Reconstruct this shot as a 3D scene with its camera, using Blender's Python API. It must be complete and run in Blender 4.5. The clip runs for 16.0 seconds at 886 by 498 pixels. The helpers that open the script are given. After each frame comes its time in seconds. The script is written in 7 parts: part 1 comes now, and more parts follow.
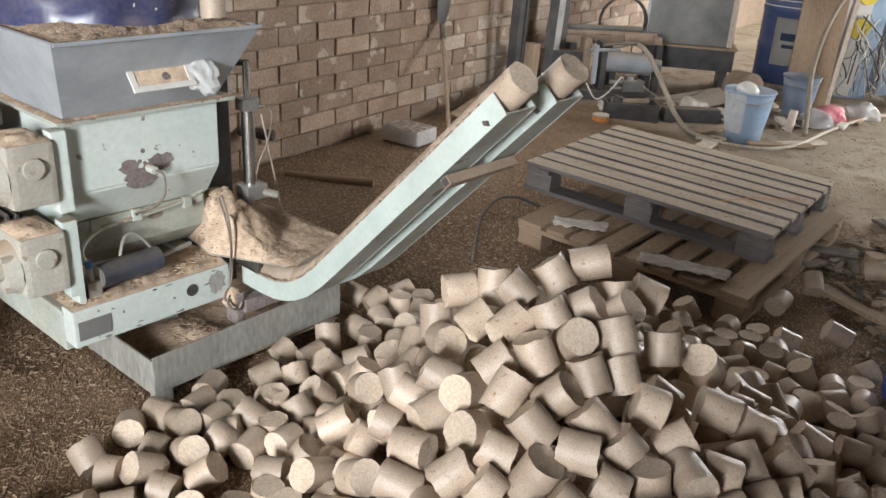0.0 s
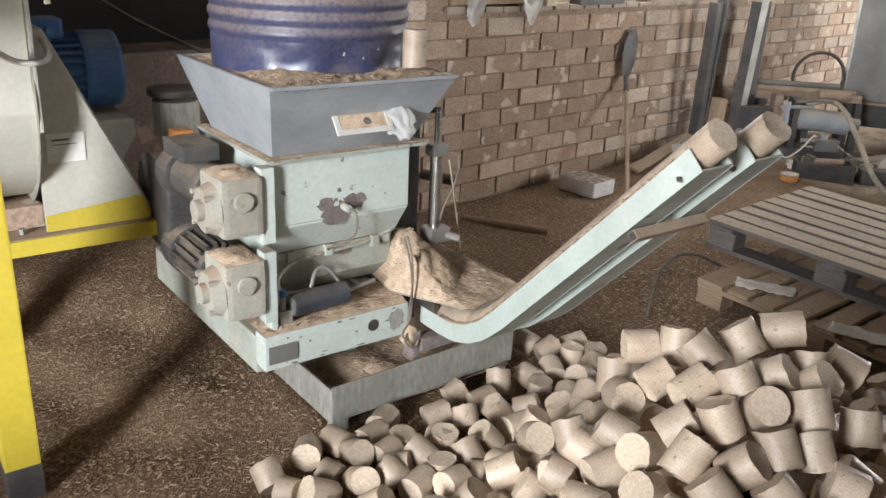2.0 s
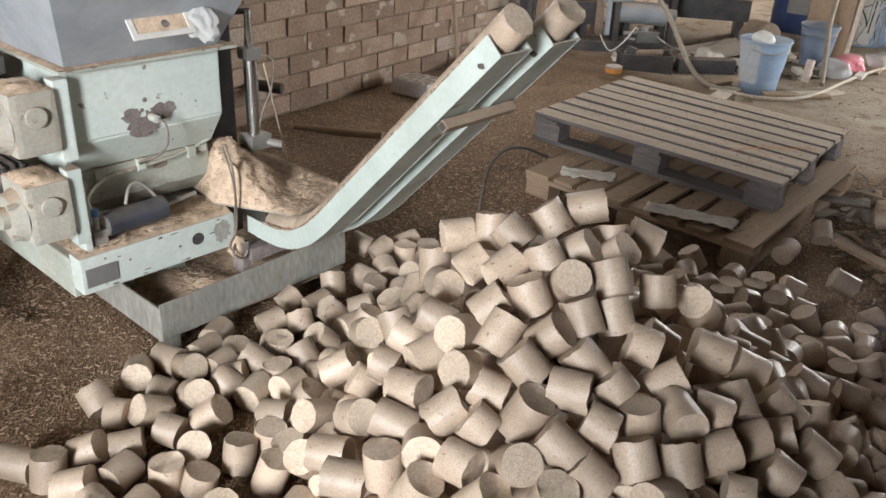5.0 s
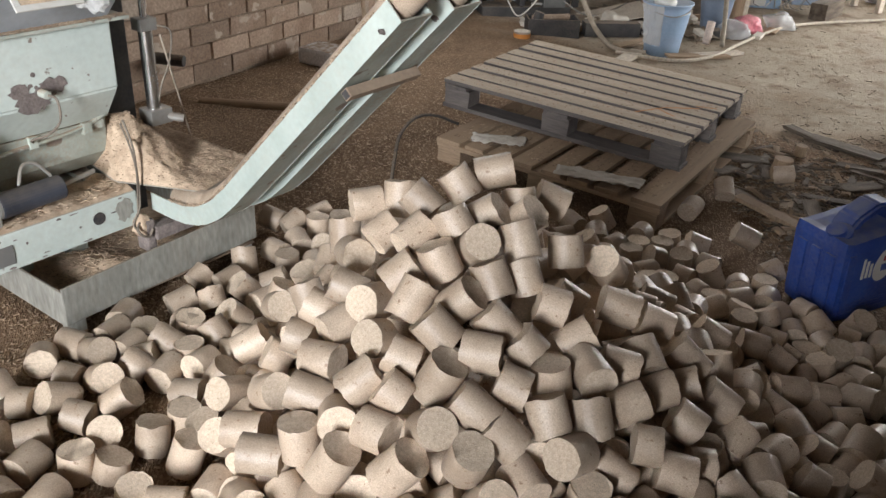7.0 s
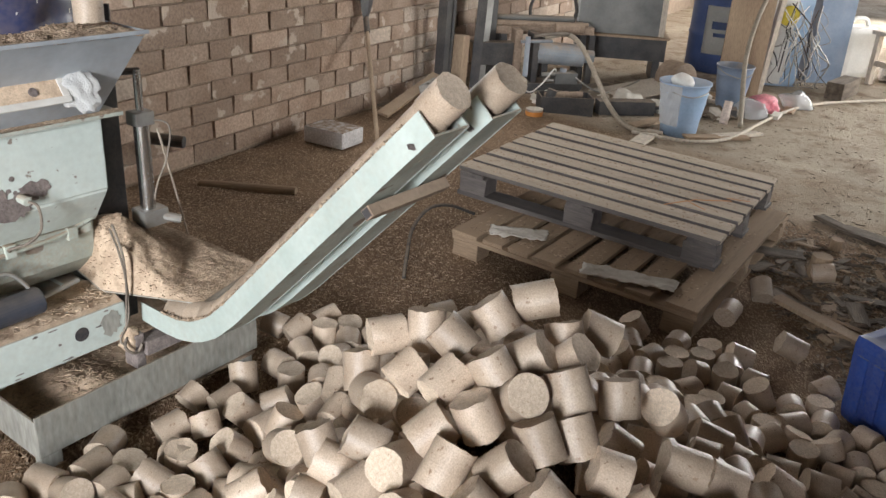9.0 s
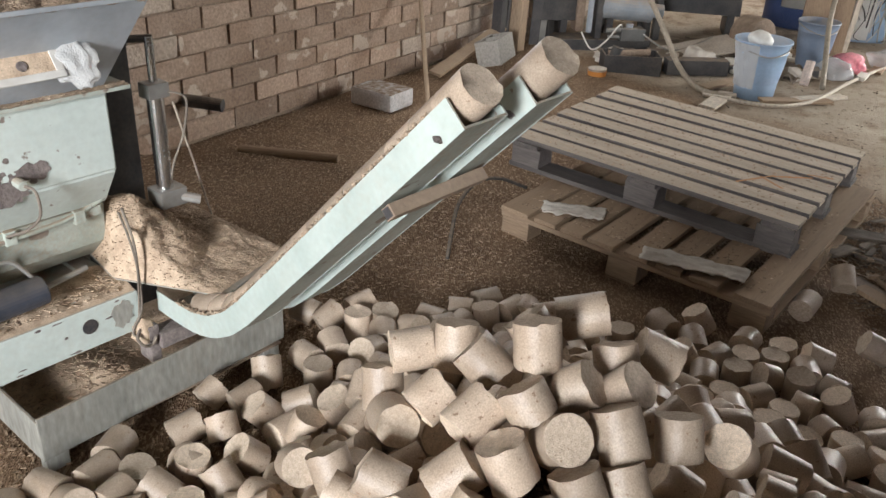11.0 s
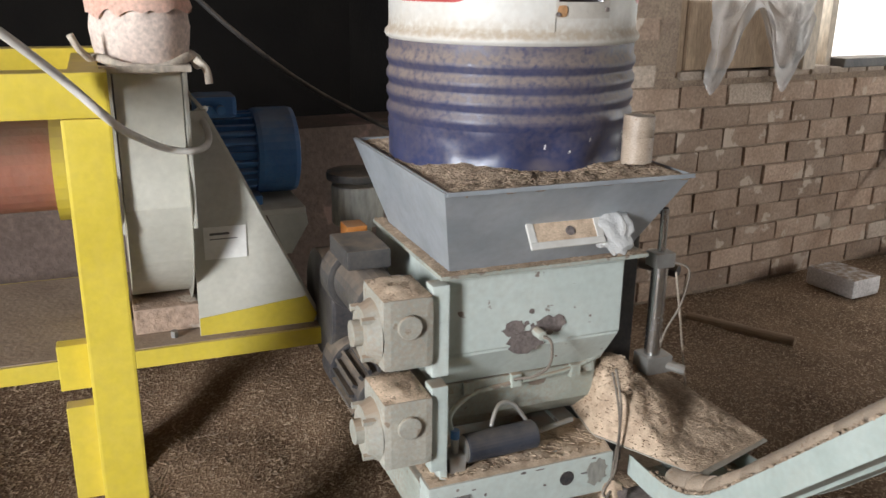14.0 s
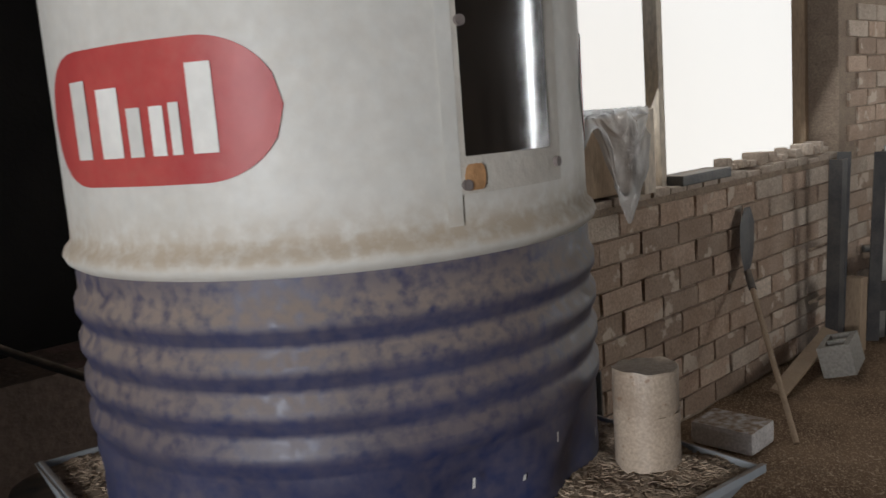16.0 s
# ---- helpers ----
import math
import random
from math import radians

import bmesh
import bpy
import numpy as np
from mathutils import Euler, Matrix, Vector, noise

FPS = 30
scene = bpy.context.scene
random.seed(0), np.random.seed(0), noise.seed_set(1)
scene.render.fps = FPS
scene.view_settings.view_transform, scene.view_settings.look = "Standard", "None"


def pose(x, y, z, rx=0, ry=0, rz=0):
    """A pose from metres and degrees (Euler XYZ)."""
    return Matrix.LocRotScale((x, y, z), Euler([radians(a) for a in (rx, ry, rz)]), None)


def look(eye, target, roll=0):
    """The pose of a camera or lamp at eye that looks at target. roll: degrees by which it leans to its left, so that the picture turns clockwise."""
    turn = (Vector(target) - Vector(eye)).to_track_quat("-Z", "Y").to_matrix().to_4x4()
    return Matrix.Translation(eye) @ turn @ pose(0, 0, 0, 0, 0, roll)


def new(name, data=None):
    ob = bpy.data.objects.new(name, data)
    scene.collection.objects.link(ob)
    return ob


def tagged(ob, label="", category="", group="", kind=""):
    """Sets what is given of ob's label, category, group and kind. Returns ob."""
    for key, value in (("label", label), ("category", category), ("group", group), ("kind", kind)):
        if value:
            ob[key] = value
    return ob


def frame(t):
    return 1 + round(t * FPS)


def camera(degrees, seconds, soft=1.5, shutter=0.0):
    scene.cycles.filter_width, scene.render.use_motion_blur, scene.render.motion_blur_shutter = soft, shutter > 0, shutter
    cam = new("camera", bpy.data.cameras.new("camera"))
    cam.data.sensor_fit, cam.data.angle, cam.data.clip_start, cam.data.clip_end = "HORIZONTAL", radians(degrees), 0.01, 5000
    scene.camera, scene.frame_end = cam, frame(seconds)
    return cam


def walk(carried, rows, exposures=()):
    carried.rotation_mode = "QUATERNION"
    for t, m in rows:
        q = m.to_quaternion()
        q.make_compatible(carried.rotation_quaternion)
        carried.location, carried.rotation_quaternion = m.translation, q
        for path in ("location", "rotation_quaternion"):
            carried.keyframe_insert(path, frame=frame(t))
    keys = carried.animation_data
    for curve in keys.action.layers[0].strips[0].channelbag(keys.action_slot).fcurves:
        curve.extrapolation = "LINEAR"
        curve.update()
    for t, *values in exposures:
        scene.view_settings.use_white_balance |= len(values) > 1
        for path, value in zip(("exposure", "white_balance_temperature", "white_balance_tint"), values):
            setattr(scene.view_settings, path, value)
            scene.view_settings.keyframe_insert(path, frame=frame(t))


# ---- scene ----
cam = camera(55.0, 16.0, 1.5, 0.25)
PATH = [
    (0, (0.296, 0.179, 1.464), (0.156, 2.015, 0.683), 3.2),
    (0.5, (0.296, 0.169, 1.472), (0.101, 2.023, 0.749), 3.1),
    (1, (0.287, 0.168, 1.471), (0.02, 2.018, 0.757), 3.0),
    (1.5, (0.267, 0.16, 1.475), (-0.126, 1.992, 0.775), 2.9),
    (2, (0.251, 0.154, 1.47), (-0.275, 1.954, 0.774), 2.6),
    (2.5, (0.236, 0.156, 1.466), (-0.317, 1.925, 0.715), 2.4),
    (3, (0.248, 0.172, 1.445), (-0.24, 1.918, 0.6), 2.4),
    (3.5, (0.28, 0.181, 1.426), (-0.1, 1.919, 0.512), 2.7),
    (4, (0.31, 0.156, 1.435), (0.015, 1.93, 0.559), 3.2),
    (4.5, (0.335, 0.149, 1.435), (0.082, 1.929, 0.558), 2.8),
    (5, (0.353, 0.157, 1.441), (0.176, 1.949, 0.57), 2.4),
    (7.5, (0.379, 0.163, 1.433), (0.399, 1.933, 0.501), 2.8),
    (8, (0.345, 0.216, 1.454), (0.337, 2.026, 0.602), 2.9),
    (8.5, (0.29, 0.345, 1.46), (0.316, 2.179, 0.662), 3.4),
    (11, (0.34, 0.749, 1.451), (0.219, 2.526, 0.542), 2.6),
    (11.5, (0.342, 0.742, 1.445), (0.21, 2.497, 0.495), 2.3),
    (12, (0.291, 0.707, 1.452), (0.178, 2.474, 0.523), 2.8),
    (12.5, (0.192, 0.629, 1.474), (-0.096, 2.423, 0.639), 2.2),
    (13, (0.128, 0.573, 1.502), (-0.579, 2.337, 0.878), 1.2),
    (13.5, (0.175, 0.582, 1.526), (-0.788, 2.259, 1.014), 1.6),
    (14, (0.071, 0.683, 1.482), (-0.929, 2.308, 0.883), 0.9),
    (14.5, (-0.202, 0.876, 1.455), (-0.974, 2.627, 0.873), -0.3),
    (15, (-0.373, 1.145, 1.433), (-0.979, 2.984, 0.932), -0.9),
    (15.5, (-0.464, 1.463, 1.506), (-1.129, 3.317, 1.157), -3.7),
    (16, (-0.488, 1.611, 1.483), (-1.052, 3.507, 1.174), -4.3),
]
EXPOSURES = [(0.0, 0.05), (5.0, 0.05), (7.5, -0.02), (8.5, 0.0), (11.0, 0.12), (12.5, 0.15), (13.0, 0.08), (13.6, -0.42), (14.5, -0.25), (15.0, -0.4), (15.5, -1.0), (16.0, -1.45)]
walk(cam, [(t, look(eye, target, roll)) for t, eye, target, roll in PATH], EXPOSURES)

# The long brick wall runs through WALL_AT; s runs along it, n away from it into the hall.
WALL_AT, WALL_DEG = Vector((-0.78, 5.10, 0)), 60.5
DIR = Vector((math.cos(radians(WALL_DEG)), math.sin(radians(WALL_DEG)), 0))
INTO = Vector((math.sin(radians(WALL_DEG)), -math.cos(radians(WALL_DEG)), 0))
HALL = pose(WALL_AT.x, WALL_AT.y, 0, 0, 0, WALL_DEG)          # local x = s, local y = -n
PRESS = pose(-0.685, 2.236, 0, 0, 0, 53.5)                    # the press: x along its front, y to its rear


def hall(s, n, z=0.0):
    return HALL @ Vector((s, -n, z))


def press(u, v, z=0.0):
    return PRESS @ Vector((u, v, z))


# ---- world and light ----
world = bpy.data.worlds.new("overcast_sky")
scene.world = world
world.use_nodes = True
wn = world.node_tree.nodes
sky = wn.new("ShaderNodeTexSky")
sky.sky_type, sky.sun_disc, sky.sun_elevation, sky.sun_rotation = "NISHITA", False, radians(48), radians(200)
sky.dust_density, sky.air_density = 3.0, 1.2
world.node_tree.links.new(sky.outputs[0], wn["Background"].inputs[0])
wn["Background"].inputs[1].default_value = 0.14

sun = new("sun", bpy.data.lights.new("sun", "SUN"))
sun.data.energy, sun.data.angle, sun.data.color = 1.2, radians(12), (1.0, 0.96, 0.9)
sun.matrix_world = look((0, 0, 0), (0.35, 0.8, -0.95))


def opening_light(name, at, to, wide, high, watts, colour):
    """Daylight of the sky that enters through one opening of the hall."""
    lamp = new(name, bpy.data.lights.new(name, "AREA"))
    lamp.data.shape, lamp.data.size, lamp.data.size_y = "RECTANGLE", wide, high
    lamp.data.energy, lamp.data.color = watts, colour
    lamp.matrix_world = look(at, to)


opening_light("gate_light", hall(-7.85, 3.72, 1.9), hall(-2.0, 2.2, 0.6), 0.95, 2.1, 670, (0.94, 0.975, 1.03))
opening_light("window_light", hall(0.86, 0.03, 1.72), hall(0.9, 3.0, 0.3), 2.8, 1.1, 34, (0.93, 0.97, 1.0))
opening_light("east_gate_light", hall(9.35, 3.7, 1.7), hall(4.0, 1.5, 0.1), 3.0, 2.4, 500, (0.99, 0.98, 0.96))
opening_light("side_gate_light", hall(5.2, 7.4, 1.6), hall(3.6, 0.8, 0.3), 2.2, 2.4, 400, (0.97, 0.98, 0.98))


# ---- materials ----
def mat(name, a, b, scale=8.0, rough=0.7, bump=0.25, fine=90.0, metal=0.0, dust=None, amount=0.0, chip=None, chips=0.62,
        chip_scale=9.0, stretch=(1, 1, 1), spec=0.35, vary=0.12, speckle=(0.72, 1.22), veil=0.3, flake=0.0, band=None):
    """Two-tone surface: broad stains between a and b, fine grain, relief; settled dust on what faces up; chipped spots."""
    m = bpy.data.materials.new(name)
    m.use_nodes = True
    nt, nd = m.node_tree, m.node_tree.nodes
    ln = nt.links.new
    bsdf = nd["Principled BSDF"]
    co = nd.new("ShaderNodeTexCoord")
    mp = nd.new("ShaderNodeMapping")
    mp.inputs["Scale"].default_value = stretch
    info = nd.new("ShaderNodeObjectInfo")
    ln(co.outputs["Object"], mp.inputs["Vector"])
    shift = nd.new("ShaderNodeVectorMath")
    shift.operation = "ADD"
    ln(mp.outputs[0], shift.inputs[0])
    ten = nd.new("ShaderNodeMath")
    ten.operation, ten.inputs[1].default_value = "MULTIPLY", 37.0
    ln(info.outputs["Random"], ten.inputs[0])
    ln(ten.outputs[0], shift.inputs[1])

    def grain(size, detail, low, high):
        n = nd.new("ShaderNodeTexNoise")
        n.inputs["Scale"].default_value, n.inputs["Detail"].default_value = size, detail
        ln(shift.outputs[0], n.inputs["Vector"])
        r = nd.new("ShaderNodeMapRange")
        r.inputs["From Min"].default_value, r.inputs["From Max"].default_value = low, high
        ln(n.outputs[0], r.inputs["Value"])
        return r.outputs[0]

    def mix(fac, one, two, kind="MIX"):
        x = nd.new("ShaderNodeMix")
        x.data_type, x.blend_type = "RGBA", kind
        for socket, value in ((x.inputs["Factor"], fac), (x.inputs[6], one), (x.inputs[7], two)):
            if isinstance(value, (int, float)):
                socket.default_value = value
            elif isinstance(value, tuple):
                socket.default_value = (*value, 1)
            else:
                ln(value, socket)
        return x.outputs[2]

    small = grain(fine, 4, 0.25, 0.75)
    colour = mix(grain(scale, 6, 0.35, 0.65), tuple(a), tuple(b))
    speck = nd.new("ShaderNodeMapRange")
    speck.inputs["To Min"].default_value, speck.inputs["To Max"].default_value = speckle
    ln(small, speck.inputs["Value"])
    one = nd.new("ShaderNodeMapRange")
    one.inputs["To Min"].default_value, one.inputs["To Max"].default_value = 1 - vary, 1 + vary
    ln(info.outputs["Random"], one.inputs["Value"])
    both = nd.new("ShaderNodeMath")
    both.operation = "MULTIPLY"
    ln(speck.outputs[0], both.inputs[0])
    ln(one.outputs[0], both.inputs[1])
    grey = nd.new("ShaderNodeCombineColor")
    for n in range(3):
        ln(both.outputs[0], grey.inputs[n])
    colour = mix(1.0, colour, grey.outputs[0], "MULTIPLY")
    if flake:
        geo = nd.new("ShaderNodeNewGeometry")
        each = nd.new("ShaderNodeMapRange")
        each.inputs["To Min"].default_value, each.inputs["To Max"].default_value = 1 - flake, 1 + flake
        ln(geo.outputs["Random Per Island"], each.inputs["Value"])
        tone = nd.new("ShaderNodeCombineColor")
        for n in range(3):
            ln(each.outputs[0], tone.inputs[n])
        colour = mix(1.0, colour, tone.outputs[0], "MULTIPLY")
    if chip:
        spots = grain(chip_scale, 8, chips, chips + 0.03)
        colour = mix(spots, colour, tuple(chip))
    belt = None
    if band:
        low, high, strength, grime = band
        level = nd.new("ShaderNodeSeparateXYZ")
        ln(co.outputs["Object"], level.inputs[0])
        rise = nd.new("ShaderNodeMapRange")
        rise.interpolation_type = "SMOOTHSTEP"
        rise.inputs["From Min"].default_value, rise.inputs["From Max"].default_value = low, high
        ln(level.outputs["Z"], rise.inputs["Value"])
        blur = nd.new("ShaderNodeMath")
        blur.operation = "MULTIPLY"
        ln(rise.outputs[0], blur.inputs[0])
        ln(grain(85, 12, 0.22, 0.58), blur.inputs[1])
        amount_of = nd.new("ShaderNodeMath")
        amount_of.operation, amount_of.inputs[1].default_value = "MULTIPLY", strength
        ln(blur.outputs[0], amount_of.inputs[0])
        lie = nd.new("ShaderNodeNewGeometry")
        up = nd.new("ShaderNodeSeparateXYZ")
        ln(lie.outputs["Normal"], up.inputs[0])
        ledge = nd.new("ShaderNodeMapRange")
        ledge.inputs["From Min"].default_value, ledge.inputs["From Max"].default_value = -0.30, 0.22
        ledge.inputs["To Min"].default_value = 0.12
        ln(up.outputs["Z"], ledge.inputs["Value"])
        settled = nd.new("ShaderNodeMath")
        settled.operation = "MULTIPLY"
        ln(amount_of.outputs[0], settled.inputs[0])
        ln(ledge.outputs[0], settled.inputs[1])
        belt = settled.outputs[0]
        colour = mix(belt, colour, tuple(grime))
    if dust:
        geo = nd.new("ShaderNodeNewGeometry")
        cut = nd.new("ShaderNodeSeparateXYZ")
        ln(geo.outputs["Normal"], cut.inputs[0])
        upward = nd.new("ShaderNodeMapRange")
        upward.inputs["From Min"].default_value, upward.inputs["From Max"].default_value = 0.1, 0.85
        upward.inputs["To Max"].default_value = amount
        ln(cut.outputs["Z"], upward.inputs["Value"])
        film = nd.new("ShaderNodeMath")
        film.operation = "MULTIPLY"
        ln(upward.outputs[0], film.inputs[0])
        ln(grain(scale * 2.3, 5, 0.2, 0.6), film.inputs[1])
        film2 = nd.new("ShaderNodeMath")
        film2.operation = "MULTIPLY_ADD"
        film2.inputs[1].default_value, film2.inputs[2].default_value = 1.0, 0.0
        ln(film.outputs[0], film2.inputs[0])
        thin = nd.new("ShaderNodeMath")
        thin.operation, thin.inputs[1].default_value = "MULTIPLY", veil * amount
        patch = nd.new("ShaderNodeMath")
        patch.operation = "MULTIPLY"
        ln(grain(scale * 11, 12, 0.30, 0.78), patch.inputs[0])
        ln(grain(scale * 0.6, 5, 0.22, 0.70), patch.inputs[1])
        ln(patch.outputs[0], thin.inputs[0])
        top = nd.new("ShaderNodeMath")
        top.operation = "MAXIMUM"
        ln(film2.outputs[0], top.inputs[0])
        ln(thin.outputs[0], top.inputs[1])
        colour = mix(top.outputs[0], colour, tuple(dust))
        cover = top.outputs[0]
        if belt:
            most = nd.new("ShaderNodeMath")
            most.operation = "MAXIMUM"
            ln(top.outputs[0], most.inputs[0])
            ln(belt, most.inputs[1])
            cover = most.outputs[0]
        rr = nd.new("ShaderNodeMapRange")
        rr.inputs["To Min"].default_value, rr.inputs["To Max"].default_value = rough, 0.95
        ln(cover, rr.inputs["Value"])
        ln(rr.outputs[0], bsdf.inputs["Roughness"])
    else:
        rr = nd.new("ShaderNodeMapRange")
        rr.inputs["To Min"].default_value, rr.inputs["To Max"].default_value = max(0.03, rough - 0.1), min(1, rough + 0.12)
        ln(small, rr.inputs["Value"])
        ln(rr.outputs[0], bsdf.inputs["Roughness"])
    ln(colour, bsdf.inputs["Base Color"])
    bsdf.inputs["Metallic"].default_value = metal
    bsdf.inputs["Specular IOR Level"].default_value = spec
    if bump:
        bp = nd.new("ShaderNodeBump")
        bp.inputs["Strength"].default_value, bp.inputs["Distance"].default_value = bump, 0.004
        ln(small, bp.inputs["Height"])
        ln(bp.outputs[0], bsdf.inputs["Normal"])
    return m


CHIP_DUST = (0.37, 0.28, 0.20)
M_BRIQ = mat("pressed_sawdust", (0.40, 0.305, 0.225), (0.50, 0.395, 0.30), 16, 0.40, 0.20, 330, vary=0.22, spec=0.48, speckle=(0.72, 1.20), chip=(0.27, 0.18, 0.12), chips=0.655, chip_scale=75)
M_BRIQ_END = mat("pressed_sawdust_end", (0.49, 0.385, 0.285), (0.61, 0.495, 0.38), 130, 0.8, 0.35, 420, vary=0.26, speckle=(0.74, 1.2), chip=(0.32, 0.225, 0.155), chips=0.69, chip_scale=150)
SMOOTH = (0.93, 1.05)
M_CHIP = mat("wood_chips", (0.36, 0.262, 0.182), (0.53, 0.405, 0.29), 30, 0.85, 0.25, 220, vary=0.2, speckle=(0.80, 1.16), flake=0.24)
M_MINT = mat("mint_paint", (0.54, 0.605, 0.56), (0.62, 0.68, 0.63), 5, 0.42, 0.08, 60, dust=CHIP_DUST, amount=0.85, chip=(0.22, 0.18, 0.15), chips=0.68, chip_scale=26, speckle=SMOOTH)
M_MINT_OLD = mat("worn_mint_paint", (0.34, 0.38, 0.33), (0.48, 0.52, 0.46), 9, 0.6, 0.2, 80, dust=CHIP_DUST, amount=0.9, chip=(0.2, 0.16, 0.13), chips=0.64, chip_scale=14, speckle=SMOOTH, veil=1.0)
M_CHUTE = mat("chute_mint_paint", (0.36, 0.415, 0.38), (0.44, 0.495, 0.455), 6, 0.45, 0.08, 60, dust=CHIP_DUST, amount=0.9, chip=(0.22, 0.18, 0.15), chips=0.70, chip_scale=20, speckle=SMOOTH, veil=0.35)
M_CAKED = mat("caked_casting", (0.33, 0.335, 0.29), (0.44, 0.43, 0.37), 9, 0.65, 0.15, 110, dust=CHIP_DUST, amount=1.0, chip=(0.24, 0.19, 0.14), chips=0.67, chip_scale=24, speckle=(0.85, 1.1), veil=0.9)
M_BARE = mat("bare_primer", (0.16, 0.13, 0.12), (0.24, 0.20, 0.18), 30, 0.7, 0.4, 120)
M_GALV = mat("galvanised_sheet", (0.37, 0.405, 0.435), (0.47, 0.505, 0.535), 7, 0.48, 0.06, 50, metal=0.3, dust=CHIP_DUST, amount=0.8, speckle=SMOOTH)
M_STEEL = mat("raw_steel", (0.30, 0.29, 0.27), (0.42, 0.41, 0.38), 10, 0.42, 0.12, 70, metal=0.6, dust=CHIP_DUST, amount=0.6, speckle=SMOOTH)
M_TRAY = mat("weathered_steel_plate", (0.31, 0.305, 0.27), (0.42, 0.41, 0.365), 5, 0.6, 0.08, 80, metal=0.25, dust=CHIP_DUST, amount=0.7, stretch=(1, 1, 0.3))
M_BLACK = mat("black_metal", (0.035, 0.035, 0.04), (0.07, 0.068, 0.065), 9, 0.5, 0.2, 70, dust=CHIP_DUST, amount=0.6, speckle=SMOOTH)
M_PUMP = mat("dark_blue_enamel", (0.022, 0.026, 0.036), (0.045, 0.050, 0.065), 9, 0.4, 0.08, 70, dust=(0.20, 0.16, 0.12), amount=0.45, speckle=SMOOTH)
M_DARK_CORD = mat("dark_dusty_cord", (0.16, 0.13, 0.105), (0.24, 0.20, 0.16), 12, 0.8, 0.2, 120)
M_RUBBER = mat("dark_rubber", (0.03, 0.03, 0.032), (0.06, 0.055, 0.05), 20, 0.6, 0.2, 120, dust=CHIP_DUST, amount=0.5, speckle=SMOOTH)
M_CHROME = mat("chromed_rod", (0.62, 0.63, 0.64), (0.72, 0.73, 0.74), 12, 0.22, 0.03, 60, metal=1.0, dust=CHIP_DUST, amount=0.5, speckle=SMOOTH)
M_YELLOW = mat("yellow_paint", (0.58, 0.445, 0.04), (0.68, 0.53, 0.065), 4, 0.5, 0.08, 60, dust=(0.5, 0.37, 0.2), amount=0.7, chip=(0.25, 0.18, 0.06), chips=0.72, chip_scale=24, speckle=SMOOTH)
M_CREAM = mat("cream_paint", (0.50, 0.49, 0.42), (0.60, 0.58, 0.50), 6, 0.5, 0.1, 60, dust=CHIP_DUST, amount=0.6, chip=(0.35, 0.31, 0.25), chips=0.68, chip_scale=10, speckle=SMOOTH)
M_BLUE_MOTOR = mat("blue_motor_paint", (0.04, 0.12, 0.28), (0.06, 0.17, 0.36), 9, 0.42, 0.1, 60, dust=(0.30, 0.26, 0.22), amount=0.5, speckle=SMOOTH)
M_DRUM_BLUE = mat("dark_blue_drum_paint", (0.016, 0.026, 0.082), (0.028, 0.042, 0.118), 7, 0.30, 0.05, 50, dust=(0.29, 0.215, 0.16), amount=1.0, chip=(0.42, 0.38, 0.33), chips=0.735, chip_scale=17, spec=0.5, speckle=SMOOTH, veil=0.3, band=(0.02, 0.27, 0.78, (0.30, 0.235, 0.185)))
M_DRUM_WHITE = mat("white_drum_paint", (0.62, 0.60, 0.55), (0.72, 0.70, 0.65), 6, 0.42, 0.06, 60, dust=(0.5, 0.38, 0.26), amount=0.7, speckle=SMOOTH, veil=0.35, band=(0.37, 0.32, 0.75, (0.46, 0.36, 0.25)))
M_RED = mat("red_logo_paint", (0.42, 0.05, 0.05), (0.50, 0.08, 0.07), 9, 0.4, 0.04, 60, dust=(0.5, 0.35, 0.25), amount=0.5, speckle=SMOOTH)
M_WHITE = mat("white_paint", (0.72, 0.70, 0.65), (0.80, 0.78, 0.73), 8, 0.5, 0.08, 60, dust=CHIP_DUST, amount=0.4, speckle=SMOOTH)
M_BRICK = mat("clay_brick", (0.35, 0.245, 0.178), (0.45, 0.335, 0.255), 5, 0.9, 0.7, 70, vary=0.22, chip=(0.56, 0.46, 0.37), chips=0.60, chip_scale=7)
M_BRICK_PALE = mat("pale_brick", (0.44, 0.345, 0.27), (0.54, 0.445, 0.36), 6, 0.9, 0.7, 70, vary=0.18)
M_MORTAR = mat("mud_mortar", (0.27, 0.20, 0.15), (0.34, 0.26, 0.19), 12, 0.95, 0.8, 90)
M_PLASTER = mat("stained_plaster", (0.13, 0.095, 0.078), (0.21, 0.152, 0.125), 2.2, 0.9, 0.5, 60, chip=(0.30, 0.20, 0.17), chips=0.58, chip_scale=5)
# Near-black colour puts the side room's missing light into its walls.
M_UNLIT_ROOM = mat("unlit_room_wall", (0.008, 0.006, 0.005), (0.014, 0.011, 0.0085), 2.0, 0.95, 0.5, 40)
M_CONCRETE = mat("grey_concrete", (0.30, 0.28, 0.25), (0.38, 0.35, 0.31), 2.0, 0.9, 0.4, 60)
# Enclosing walls and ceiling, coloured dark so that less fill light bounces back.
M_HALL = mat("low_bounce_plaster", (0.085, 0.070, 0.058), (0.13, 0.108, 0.09), 1.6, 0.95, 0.4, 50)
M_CEILING = mat("low_bounce_boards", (0.045, 0.037, 0.031), (0.075, 0.062, 0.052), 2.0, 0.95, 0.4, 50)
M_PALLET = mat("grey_weathered_wood", (0.42, 0.35, 0.27), (0.52, 0.44, 0.345), 5, 0.8, 0.35, 70, stretch=(0.25, 3, 3), vary=0.12, dust=(0.47, 0.37, 0.27), amount=0.5)
